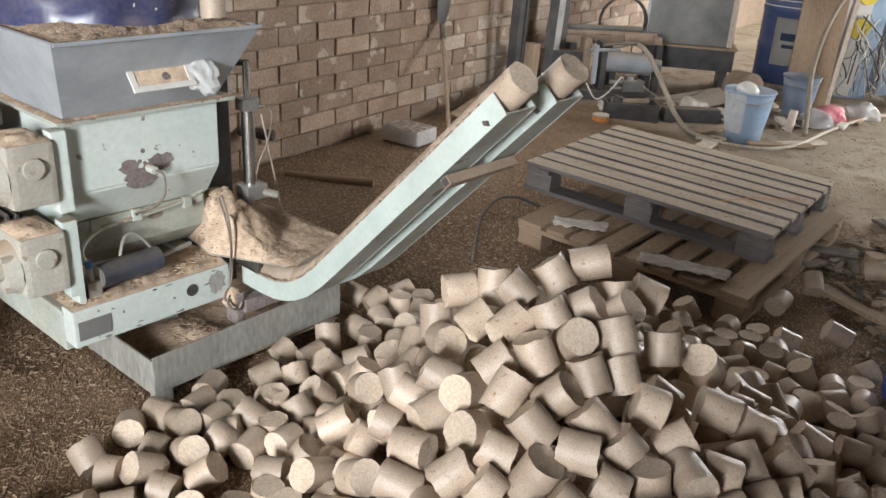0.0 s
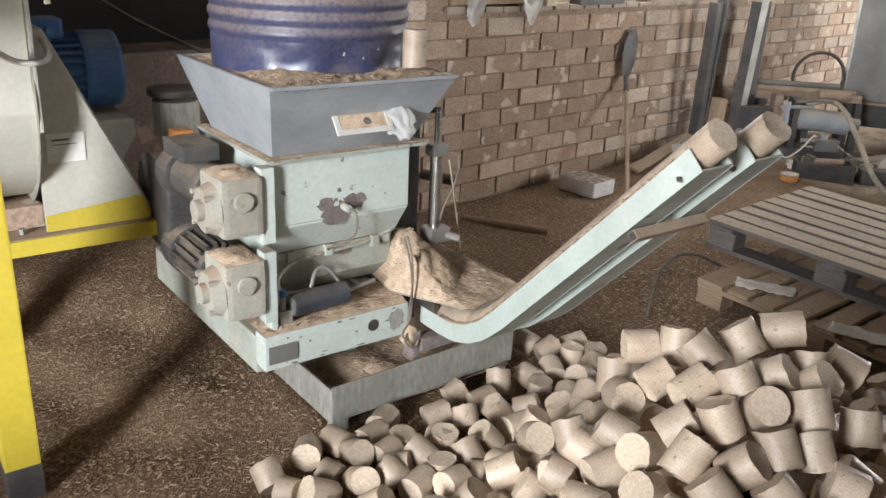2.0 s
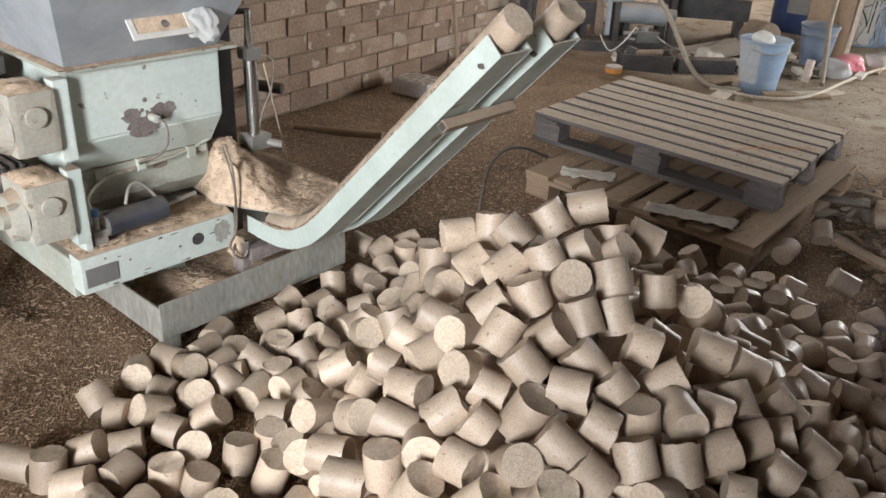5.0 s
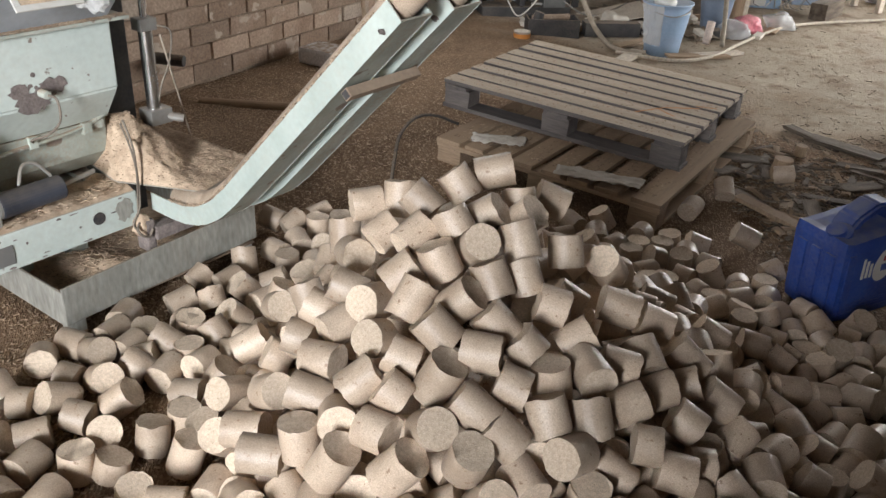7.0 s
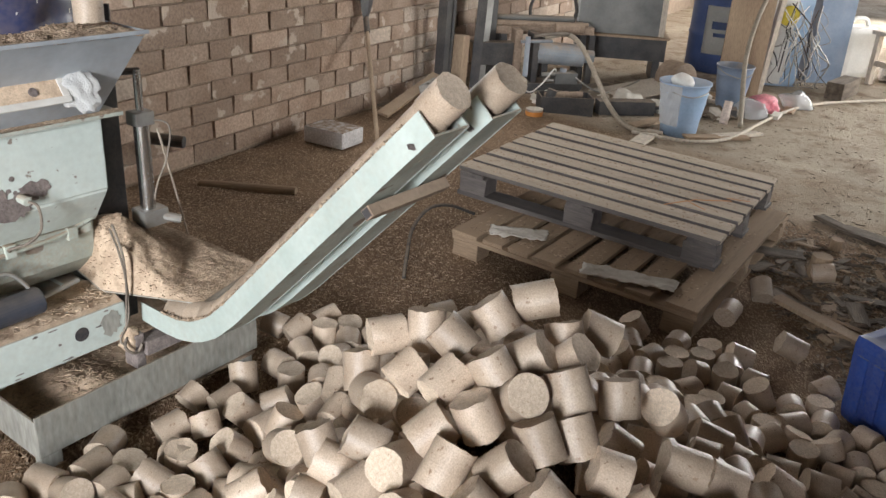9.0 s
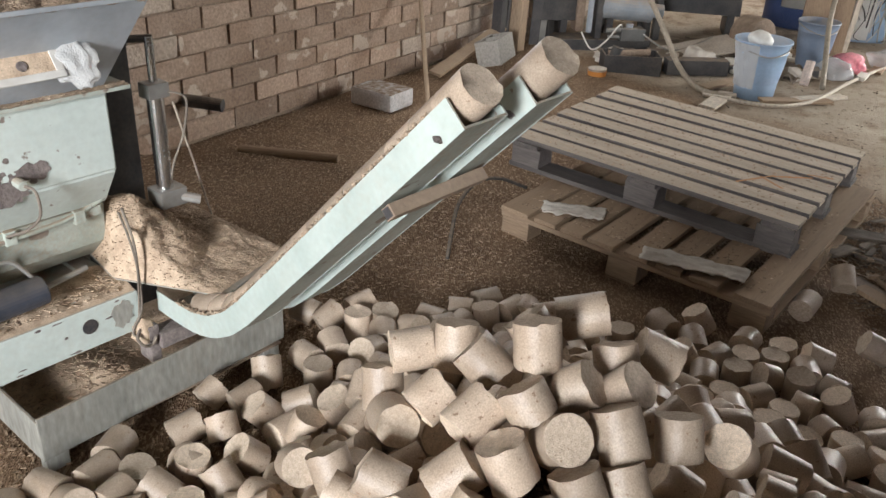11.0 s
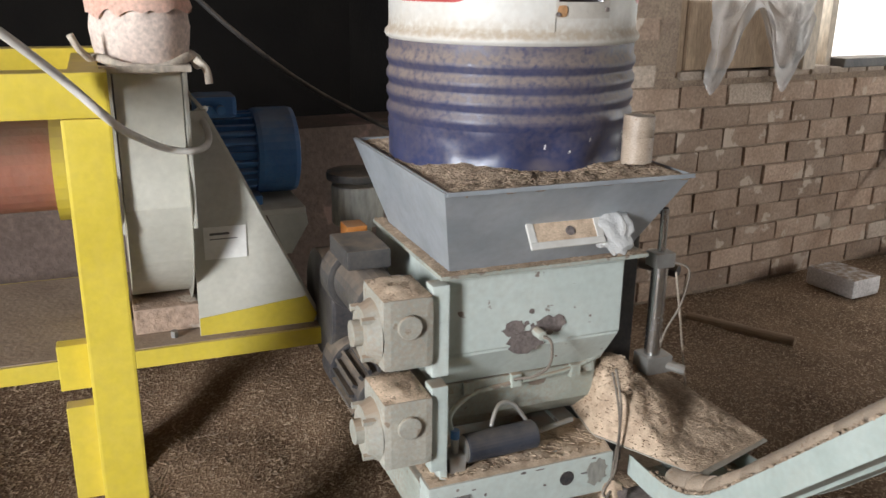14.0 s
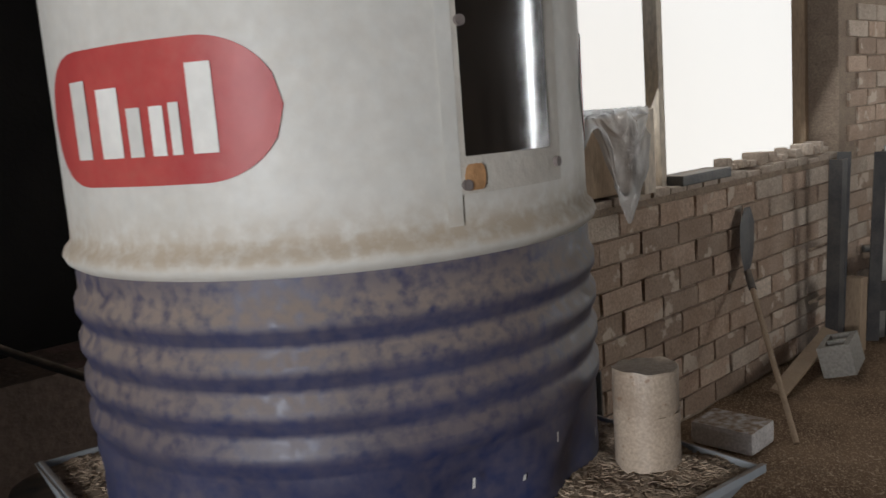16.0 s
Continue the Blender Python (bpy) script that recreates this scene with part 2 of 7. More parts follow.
M_PALLET_OLD = mat("brown_dusty_wood", (0.27, 0.19, 0.125), (0.36, 0.26, 0.175), 5, 0.85, 0.4, 70, stretch=(0.25, 3, 3), vary=0.14, dust=(0.36, 0.25, 0.16), amount=0.8)
# Darkened pallet wood: shade of the gaps and underside put into the colour.
M_PALLET_SHADE = mat("shaded_pallet_wood", (0.13, 0.115, 0.11), (0.19, 0.165, 0.15), 6, 0.8, 0.35, 70, stretch=(0.3, 3, 3))
M_WOOD = mat("old_pine", (0.30, 0.21, 0.14), (0.40, 0.29, 0.19), 6, 0.8, 0.35, 80, stretch=(2, 2, 0.3), dust=CHIP_DUST, amount=0.6)
M_BARK = mat("grey_brown_bark", (0.11, 0.085, 0.065), (0.22, 0.175, 0.135), 12, 0.9, 0.5, 90, stretch=(0.4, 2, 2), vary=0.3)
M_PALE_WOOD = mat("pale_dusty_wood", (0.55, 0.47, 0.38), (0.63, 0.55, 0.45), 6, 0.8, 0.3, 80, stretch=(1, 1, 0.3))
M_PAPER = mat("pale_paper_sack", (0.55, 0.50, 0.43), (0.66, 0.62, 0.55), 14, 0.6, 0.3, 80, dust=CHIP_DUST, amount=0.35, speckle=SMOOTH)
M_BLUE_CAN = mat("blue_plastic", (0.015, 0.05, 0.26), (0.03, 0.085, 0.36), 8, 0.36, 0.06, 60, dust=(0.26, 0.25, 0.25), amount=0.6, speckle=SMOOTH, veil=0.6)
M_LIGHT_BLUE = mat("light_blue_plastic", (0.30, 0.43, 0.60), (0.38, 0.50, 0.66), 7, 0.42, 0.05, 60, dust=(0.45, 0.38, 0.30), amount=0.5, speckle=SMOOTH)
M_DUSK_BLUE = mat("dull_blue_plastic", (0.16, 0.21, 0.29), (0.22, 0.27, 0.35), 7, 0.5, 0.05, 60, dust=(0.40, 0.33, 0.26), amount=0.6, speckle=SMOOTH)
M_NAVY = mat("navy_drum_paint", (0.03, 0.055, 0.14), (0.05, 0.08, 0.19), 7, 0.4, 0.05, 60, dust=(0.35, 0.28, 0.22), amount=0.5, speckle=SMOOTH)
M_ORANGE = mat("orange_paint", (0.55, 0.20, 0.04), (0.65, 0.26, 0.06), 7, 0.5, 0.1, 60, dust=CHIP_DUST, amount=0.6, speckle=SMOOTH)
M_SALMON = mat("salmon_fabric", (0.66, 0.36, 0.27), (0.74, 0.50, 0.40), 6, 0.85, 0.2, 90, dust=(0.6, 0.48, 0.40), amount=0.4)
M_FELT = mat("dusty_pink_fabric", (0.62, 0.50, 0.43), (0.70, 0.58, 0.50), 8, 0.9, 0.2, 90)
M_HOSE = mat("tan_hose", (0.30, 0.25, 0.19), (0.38, 0.32, 0.25), 12, 0.7, 0.15, 90)
M_CABLE_WHITE = mat("white_cable", (0.60, 0.56, 0.50), (0.70, 0.66, 0.60), 12, 0.55, 0.05, 90, speckle=SMOOTH)
M_ROPE = mat("dusty_cord", (0.30, 0.245, 0.19), (0.38, 0.315, 0.25), 12, 0.9, 0.3, 150)
M_CABINET = mat("sooty_steel_cabinet", (0.13, 0.13, 0.125), (0.27, 0.265, 0.25), 2.4, 0.55, 0.15, 50, dust=(0.34, 0.27, 0.2), amount=0.7, metal=0.3, speckle=SMOOTH)
M_PINK = mat("pink_film", (0.62, 0.18, 0.22), (0.72, 0.30, 0.32), 12, 0.35, 0.15, 60)
M_FOAM = mat("white_foam", (0.66, 0.63, 0.61), (0.76, 0.73, 0.71), 12, 0.7, 0.1, 80, dust=(0.24, 0.165, 0.11), amount=1.0)
M_MIRROR = mat("shiny_window_strip", (0.75, 0.77, 0.80), (0.82, 0.83, 0.85), 6, 0.10, 0.03, 8, metal=1.0, speckle=SMOOTH)
M_RUST = mat("rusty_patch", (0.40, 0.20, 0.09), (0.50, 0.28, 0.13), 20, 0.8, 0.3, 80)
M_RED_OXIDE = mat("red_oxide_paint", (0.24, 0.085, 0.055), (0.34, 0.14, 0.09), 5, 0.6, 0.2, 70, dust=(0.26, 0.18, 0.13), amount=0.9, speckle=SMOOTH)
M_HYDRAULIC = mat("dusty_grey_blue_enamel", (0.22, 0.25, 0.28), (0.30, 0.33, 0.36), 8, 0.45, 0.1, 60, dust=(0.40, 0.31, 0.23), amount=0.9, speckle=SMOOTH, veil=0.6)
M_SACKING = mat("dirty_sacking", (0.20, 0.155, 0.115), (0.30, 0.24, 0.18), 6, 0.95, 0.5, 160)
M_RUST_STEEL = mat("rusty_steel", (0.20, 0.14, 0.10), (0.30, 0.22, 0.16), 9, 0.7, 0.3, 70, dust=CHIP_DUST, amount=0.6)


def film_material(name, tint, alpha):
    """Thin clear plastic film."""
    m = bpy.data.materials.new(name)
    m.use_nodes = True
    nd, ln = m.node_tree.nodes, m.node_tree.links.new
    b = nd["Principled BSDF"]
    b.inputs["Base Color"].default_value = (*tint, 1)
    b.inputs["Roughness"].default_value = 0.18
    b.inputs["Alpha"].default_value = alpha
    n = nd.new("ShaderNodeTexNoise")
    n.inputs["Scale"].default_value = 25
    bp = nd.new("ShaderNodeBump")
    bp.inputs["Strength"].default_value, bp.inputs["Distance"].default_value = 0.6, 0.01
    ln(n.outputs[0], bp.inputs["Height"])
    ln(bp.outputs[0], b.inputs["Normal"])
    return m


M_FILM = film_material("clear_plastic_film", (0.80, 0.80, 0.80), 0.45)
M_SCRAP_FILM = film_material("crumpled_plastic_film", (0.80, 0.79, 0.76), 0.55)


def ground_material():
    """Sawdust-strewn floor near the press, going over into bare trodden earth further along the hall."""
    m = bpy.data.materials.new("sawdust_and_earth")
    m.use_nodes = True
    nd, ln = m.node_tree.nodes, m.node_tree.links.new
    b = nd["Principled BSDF"]
    co = nd.new("ShaderNodeTexCoord")

    def noise_of(scale, detail, low, high):
        n = nd.new("ShaderNodeTexNoise")
        n.inputs["Scale"].default_value, n.inputs["Detail"].default_value = scale, detail
        ln(co.outputs["Object"], n.inputs["Vector"])
        r = nd.new("ShaderNodeMapRange")
        r.inputs["From Min"].default_value, r.inputs["From Max"].default_value = low, high
        ln(n.outputs[0], r.inputs["Value"])
        return r.outputs[0]

    def mix(fac, one, two, kind="MIX"):
        x = nd.new("ShaderNodeMix")
        x.data_type, x.blend_type = "RGBA", kind
        for socket, value in ((x.inputs["Factor"], fac), (x.inputs[6], one), (x.inputs[7], two)):
            if isinstance(value, (int, float)):
                socket.default_value = value
            elif isinstance(value, tuple):
                socket.default_value = (*value, 1)
            else:
                ln(value, socket)
        return x.outputs[2]

    flakes = nd.new("ShaderNodeTexVoronoi")
    flakes.inputs["Scale"].default_value = 230
    warp = nd.new("ShaderNodeMapping")
    warp.inputs["Scale"].default_value = (1, 0.45, 1)
    warp.inputs["Rotation"].default_value = (0, 0, 0.7)
    ln(co.outputs["Object"], warp.inputs["Vector"])
    ln(warp.outputs[0], flakes.inputs["Vector"])
    pick = nd.new("ShaderNodeSeparateColor")
    ln(flakes.outputs["Color"], pick.inputs[0])
    saw = mix(noise_of(3, 5, 0.35, 0.65), (0.15, 0.092, 0.055), (0.235, 0.150, 0.092))
    tone = nd.new("ShaderNodeMapRange")
    tone.inputs["From Min"].default_value, tone.inputs["From Max"].default_value = 0.55, 1.0
    ln(pick.outputs[0], tone.inputs["Value"])
    saw = mix(tone.outputs[0], saw, (0.42, 0.30, 0.195))
    earth = mix(noise_of(1.7, 7, 0.3, 0.7), (0.33, 0.265, 0.195), (0.50, 0.42, 0.325))
    earth = mix(noise_of(6, 8, 0.52, 0.68), earth, (0.25, 0.185, 0.13))
    earth = mix(noise_of(45, 8, 0.58, 0.70), earth, (0.19, 0.14, 0.10))
    edge = nd.new("ShaderNodeMath")
    edge.operation = "MULTIPLY_ADD"
    edge.inputs[1].default_value = 1.0
    along = nd.new("ShaderNodeVectorMath")
    along.operation, along.inputs[1].default_value = "DOT_PRODUCT", (0.85, 0.52, 0.0)
    ln(co.outputs["Object"], along.inputs[0])
    ln(along.outputs["Value"], edge.inputs[0])
    wob = nd.new("ShaderNodeMapRange")
    wob.inputs["To Min"].default_value, wob.inputs["To Max"].default_value = -0.7, 0.7
    ln(noise_of(1.6, 5, 0.2, 0.8), wob.inputs["Value"])
    ln(wob.outputs[0], edge.inputs[2])
    side = nd.new("ShaderNodeMapRange")
    side.inputs["From Min"].default_value, side.inputs["From Max"].default_value = 4.0, 4.9
    ln(edge.outputs[0], side.inputs["Value"])
    ln(mix(side.outputs[0], saw, earth), b.inputs["Base Color"])
    b.inputs["Roughness"].default_value = 0.95
    b.inputs["Specular IOR Level"].default_value = 0.2
    bp = nd.new("ShaderNodeBump")
    bp.inputs["Strength"].default_value, bp.inputs["Distance"].default_value = 0.8, 0.006
    ln(flakes.outputs["Distance"], bp.inputs["Height"])
    ln(bp.outputs[0], b.inputs["Normal"])
    return m


M_GROUND = ground_material()


# ---- building helpers ----
def part(name, bm, material, parent=None, label="", smooth=False):
    """Links a bmesh as one mesh object, under a thing or a part."""
    me = bpy.data.meshes.new(name)
    if smooth:
        for face in bm.faces:
            face.smooth = True
    bm.to_mesh(me)
    bm.free()
    for m in material if isinstance(material, (list, tuple)) else (material,):
        me.materials.append(m)
    ob = new(name, me)
    if parent:
        ob.parent = parent
    if label:
        tagged(ob, label)
    return ob


def thing(name, m, label, category, group="", kind=""):
    ob = new(name)
    ob.empty_display_size = 0.1
    ob.matrix_world = m
    return tagged(ob, label, category, group, kind)


def box(bm, x0, x1, y0, y1, z0, z1, bevel=0.0, m=None):
    r = bmesh.ops.create_cube(bm, size=1)
    vs = r["verts"]
    bmesh.ops.scale(bm, vec=(x1 - x0, y1 - y0, z1 - z0), verts=vs)
    bmesh.ops.translate(bm, vec=((x0 + x1) / 2, (y0 + y1) / 2, (z0 + z1) / 2), verts=vs)
    if m:
        bmesh.ops.transform(bm, matrix=m, verts=vs)
    if bevel:
        edges = {e for v in vs for e in v.link_edges}
        bmesh.ops.bevel(bm, geom=list(edges), offset=bevel, segments=2, affect="EDGES", profile=0.7)
    return bm


def rod(bm, p, q, r, seg=16, r2=None, caps=True, bevel=0.0):
    p, q = Vector(p), Vector(q)
    d = q - p
    m = Matrix.Translation((p + q) / 2) @ d.to_track_quat("Z", "Y").to_matrix().to_4x4()
    made = bmesh.ops.create_cone(bm, cap_ends=caps, segments=seg, radius1=r, radius2=r if r2 is None else r2, depth=d.length, matrix=m)
    if bevel:
        rims = {e for v in made["verts"] for e in v.link_edges if any(len(f.verts) > 4 for f in e.link_faces)}
        bmesh.ops.bevel(bm, geom=list(rims), offset=bevel, segments=2, affect="EDGES", profile=0.6)
    return bm


def hose(bm, points, r, seg=8, steps=6):
    """A round tube along a smooth line through the points."""
    pts = [Vector(p) for p in points]
    line = []
    for i in range(len(pts) - 1):
        p0, p1, p2, p3 = pts[max(i - 1, 0)], pts[i], pts[i + 1], pts[min(i + 2, len(pts) - 1)]
        for k in range(steps):
            t = k / steps
            line.append(0.5 * ((2 * p1) + (p2 - p0) * t + (2 * p0 - 5 * p1 + 4 * p2 - p3) * t * t + (3 * p1 - p0 - 3 * p2 + p3) * t ** 3))
    line.append(pts[-1])
    rings = []
    side = None
    for i, p in enumerate(line):
        ahead = (line[min(i + 1, len(line) - 1)] - line[max(i - 1, 0)]).normalized()
        ref = side if side is not None else (Vector((0, 0, 1)) if abs(ahead.z) < 0.9 else Vector((1, 0, 0)))
        side = (ref - ahead * ref.dot(ahead)).normalized()
        other = ahead.cross(side)
        rings.append([bm.verts.new(p + r * (math.cos(6.2832 * k / seg) * side + math.sin(6.2832 * k / seg) * other)) for k in range(seg)])
    for a, b in zip(rings, rings[1:]):
        for k in range(seg):
            bm.faces.new((a[k], a[(k + 1) % seg], b[(k + 1) % seg], b[k]))
    bm.faces.new(list(reversed(rings[0])))
    bm.faces.new(rings[-1])
    for face in bm.faces:
        face.smooth = True
    return bm


def lathe(bm, profile, seg=48, m=None):
    """Turns a profile of (radius, height) round z."""
    rings = []
    for r, z in profile:
        rings.append([bm.verts.new((r * math.cos(6.28318 * k / seg), r * math.sin(6.28318 * k / seg), z)) for k in range(seg)])
    for a, b in zip(rings, rings[1:]):
        for k in range(seg):
            f = bm.faces.new((a[k], a[(k + 1) % seg], b[(k + 1) % seg], b[k]))
            f.smooth = True
    if m:
        bmesh.ops.transform(bm, matrix=m, verts=[v for ring in rings for v in ring])
    return rings


def prism(bm, outline, lo, hi, axis="y"):
    """An outline in the plane across the axis, made solid between lo and hi."""
    def at(p, h):
        return {"x": (h, p[0], p[1]), "y": (p[0], h, p[1]), "z": (p[0], p[1], h)}[axis]
    a = [bm.verts.new(at(p, lo)) for p in outline]
    b = [bm.verts.new(at(p, hi)) for p in outline]
    n = len(outline)
    bm.faces.new(a)
    bm.faces.new(list(reversed(b)))
    for i in range(n):
        bm.faces.new((a[i], b[i], b[(i + 1) % n], a[(i + 1) % n]))
    bmesh.ops.recalc_face_normals(bm, faces=bm.faces)
    return bm


def loft(bm, rings, close=True, cap=False):
    """Joins rings of points of equal count."""
    vs = [[bm.verts.new(p) for p in ring] for ring in rings]
    n = len(vs[0])
    for a, b in zip(vs, vs[1:]):
        for k in range(n if close else n - 1):
            bm.faces.new((a[k], a[(k + 1) % n], b[(k + 1) % n], b[k]))
    if cap:
        bm.faces.new(list(reversed(vs[0])))
        bm.faces.new(vs[-1])
    bmesh.ops.recalc_face_normals(bm, faces=bm.faces)
    return vs


def B():
    return bmesh.new()


def ground_z(x, y):
    """The floor sinks a little to the east of the press."""
    return -0.05 * min(1.0, max(0.0, (x - 0.4) / 1.1))


def floor_z(x, y):
    """The trodden floor's height, with sawdust drifted up to the west of the press."""
    p = Vector((x * 1.4, y * 1.4, 0))
    rough = 0.010 * noise.noise(p) + 0.006 * noise.noise(p * 4.1) + 0.003 * noise.noise(p * 11)
    along = (x - WALL_AT.x) * DIR.x + (y - WALL_AT.y) * DIR.y
    out = max(0.0, (x - WALL_AT.x) * INTO.x + (y - WALL_AT.y) * INTO.y)
    bank = min(1.0, max(0.0, (along + 5.0) / 1.2)) * min(1.0, max(0.0, (-0.9 - along) / 0.9))
    drift = 0.46 * bank * max(0.0, 1 - out / 0.95) ** 1.3 + 0.05 * max(0.0, 1 - math.hypot((x + 0.85) / 0.5, (y - 3.7) / 0.6))
    west = min(1.0, max(0.0, (-0.75 - x) / 0.4)) if y < 3.2 else 0.0
    return ground_z(x, y) + rough - 0.006 + drift * 0.7 + west * (0.05 * noise.noise(p * 2.6) + 0.016 * noise.noise(p * 7))


# ---- setting ----
def build_ground():
    near_x, near_y = np.linspace(-5, 6, 221), np.linspace(-3, 12, 301)
    xs = np.concatenate([[-80, -30, -10], near_x, [10, 30, 80]])
    ys = np.concatenate([[-80, -30, -8], near_y, [18, 40, 80]])
    verts, faces = [], []
    for y in ys:
        for x in xs:
            verts.append((x, y, floor_z(x, y)))
    nx = len(xs)
    for j in range(len(ys) - 1):
        for i in range(nx - 1):
            a = j * nx + i
            faces.append((a, a + 1, a + nx + 1, a + nx))
    me = bpy.data.meshes.new("ground")
    me.from_pydata(verts, [], faces)
    me.materials.append(M_GROUND)
    for poly in me.polygons:
        poly.use_smooth = True
    tagged(new("ground", me), "brown earth floor strewn with sawdust and chips", "ground", kind="structure")


build_ground()

SILL, HEAD, LOW_SILL, TOP = 1.08, 2.35, 0.97, 3.3
WINDOW_END = 2.34


def slab(name, s0, s1, n0, n1, z0, z1, material, label):
    ob = part(name, box(B(), s0, s1, -n1, -n0, z0, z1), material)
    ob.matrix_world = HALL
    return tagged(ob, label, "wall", kind="structure")


# The long wall is set 14 mm back where single bricks stand proud of its mortar.
wall_long = slab("wall_north", -1.05, 9.8, -0.28, -0.014, -0.15, SILL, M_MORTAR, "weathered tan brick wall with crumbling mud mortar joints")
slab("wall_north_pier", -1.05, -0.62, -0.28, -0.014, SILL, TOP, M_MORTAR, "brick pier beside the window opening")
slab("wall_north_right", WINDOW_END, 9.8, -0.28, -0.014, SILL, TOP, M_MORTAR, "brick wall beyond the window opening")
slab("wall_north_lintel", -0.62, WINDOW_END, -0.28, 0.0, HEAD, TOP, M_PLASTER, "rough lintel over the window opening")
slab("wall_north_low", -8.3, -1.05, -0.28, 0.0, -0.15, LOW_SILL, M_PLASTER, "low stained plaster wall with pinkish worn patches")
slab("wall_north_over", -8.3, -1.05, -0.28, 0.0, 2.8, TOP, M_PLASTER, "plastered wall band over the dark opening")
slab("wall_back_room_rear", -8.5, -0.6, -3.6, -3.4, -0.15, TOP, M_UNLIT_ROOM, "near-black rear wall, the side room's darkness put in its colour")
slab("wall_back_room_left", -8.5, -8.3, -3.4, -0.28, -0.15, TOP, M_UNLIT_ROOM, "near-black side wall, the unlit room's darkness put in its colour")
slab("wall_back_room_right", -0.8, -0.6, -3.4, -0.28, -0.15, TOP, M_UNLIT_ROOM, "near-black side wall, the unlit room's darkness put in its colour")
slab("wall_west_a", -8.3, -8.0, 0.0, 3.2, -0.15, TOP, M_HALL, "unseen dark plaster wall beside the open gate")
slab("wall_west_b", -8.3, -8.0, 4.25, 4.9, -0.15, TOP, M_HALL, "unseen dark plaster wall beside the open gate")
slab("wall_west_over", -8.3, -8.0, 3.2, 4.25, 3.05, TOP, M_HALL, "unseen dark plaster band over the open gate")
# Unseen blocker added behind the camera; shades the heap's right side.
slab("wall_partition", -5.4, -5.1, 3.43, 4.6, -0.15, TOP, M_HALL, "unseen wall added to shade the heap's right side")
# Unseen low blocker, added to darken the floor near the fan's leg.
slab("wall_low_stub", -4.5, -4.25, 0.0, 2.25, -0.15, 0.42, M_HALL, "unseen low wall added to shade the floor by the fan")
# Unseen; set in close with a step to keep side-gate light off the heap.
slab("wall_south_a", -8.0, 2.2, 4.6, 4.9, -0.15, TOP, M_HALL, "unseen dark wall added along the hall's south side")
slab("wall_south_step", 1.9, 2.2, 4.9, 7.8, -0.15, TOP, M_HALL, "unseen dark wall added along the hall's south side")
slab("wall_south_b", 6.4, 9.8, 7.5, 7.8, -0.15, TOP, M_HALL, "unseen dark wall added along the hall's south side")
slab("wall_south_over", 2.2, 6.4, 7.5, 7.8, 2.9, TOP, M_HALL, "unseen dark plaster band over the side gate")
slab("wall_east_a", 9.5, 9.8, -0.014, 2.0, -0.15, TOP, M_HALL, "plaster end wall of the hall, dark to cut bounced light")
slab("wall_east_b", 9.5, 9.8, 5.4, 7.5, -0.15, TOP, M_HALL, "plaster end wall of the hall, dark to cut bounced light")
slab("wall_east_over", 9.5, 9.8, 2.0, 5.4, 3.0, TOP, M_HALL, "unseen dark plaster band over the far gate")
roof = slab("ceiling", -8.5, 9.8, -3.6, 7.8, TOP, TOP + 0.2, M_CEILING, "unseen board ceiling, coloured dark to cut bounced light")
tagged(roof, category="ceiling")

# Overcast glare beyond the window.
glare = bpy.data.materials.new("overcast_glare")
glare.use_nodes = True
gb = glare.node_tree.nodes["Principled BSDF"]
gb.inputs["Base Color"].default_value = (0.8, 0.8, 0.78, 1)
gb.inputs["Emission Color"].default_value = (1.0, 0.98, 0.94, 1)
gb.inputs["Emission Strength"].default_value = 2.2
bd = part("backdrop", box(B(), -8, 40, 5.0, 5.1, -0.2, 9.0), glare)
bd.matrix_world = HALL
tagged(bd, "white overcast glare outside the window", "backdrop", kind="structure")


def window_timber():
    w = thing("window_1", HALL, "open window hole with bare timber posts and dusty brick sill", "window", kind="structure")
    part("window_post", box(B(), 0.43, 0.475, 0.05, 0.12, SILL, HEAD, 0.004), M_PALE_WOOD, w, "pale timber mullion")
    part("window_jamb", box(B(), WINDOW_END - 0.05, WINDOW_END - 0.003, 0.19, 0.27, SILL, HEAD, 0.006), M_WOOD, w)
    part("window_jamb", box(B(), -0.62, -0.57, 0.03, 0.16, SILL, HEAD, 0.006), M_WOOD, w)
    sill = B()
    for k in range(20):
        x = -0.6 + k * 0.146
        box(sill, x, x + 0.135, -0.006 + 0.01 * random.random(), 0.27, SILL - 0.012, SILL + 0.012 + 0.02 * random.random(), 0.008)
    part("window_sill", sill, M_BRICK_PALE, w, "pale worn brick sill")


window_timber()

# ---- the briquette press ----
U, V = "x", "y"


def frustum(bm, lo, hi, z0, z1, t):
    """A square funnel of thin sheet; lo and hi are (x0, x1, y0, y1) at z0 and z1."""
    def ring(r, z, d):
        return [(r[0] + d, r[2] + d, z), (r[1] - d, r[2] + d, z), (r[1] - d, r[3] - d, z), (r[0] + d, r[3] - d, z)]
    loft(bm, [ring(lo, z0, t), ring(lo, z0, 0), ring(hi, z1, 0), ring(hi, z1, t), ring(lo, z0, t)])
    return bm


def chip_heap(bm, nx, ny, place):
    """A lumpy sheet over the unit square."""
    vs = [[bm.verts.new(place(i / nx, j / ny)) for i in range(nx + 1)] for j in range(ny + 1)]
    for j in range(ny):
        for i in range(nx):
            f = bm.faces.new((vs[j][i], vs[j][i + 1], vs[j + 1][i + 1], vs[j + 1][i]))
            f.smooth = True
    return bm


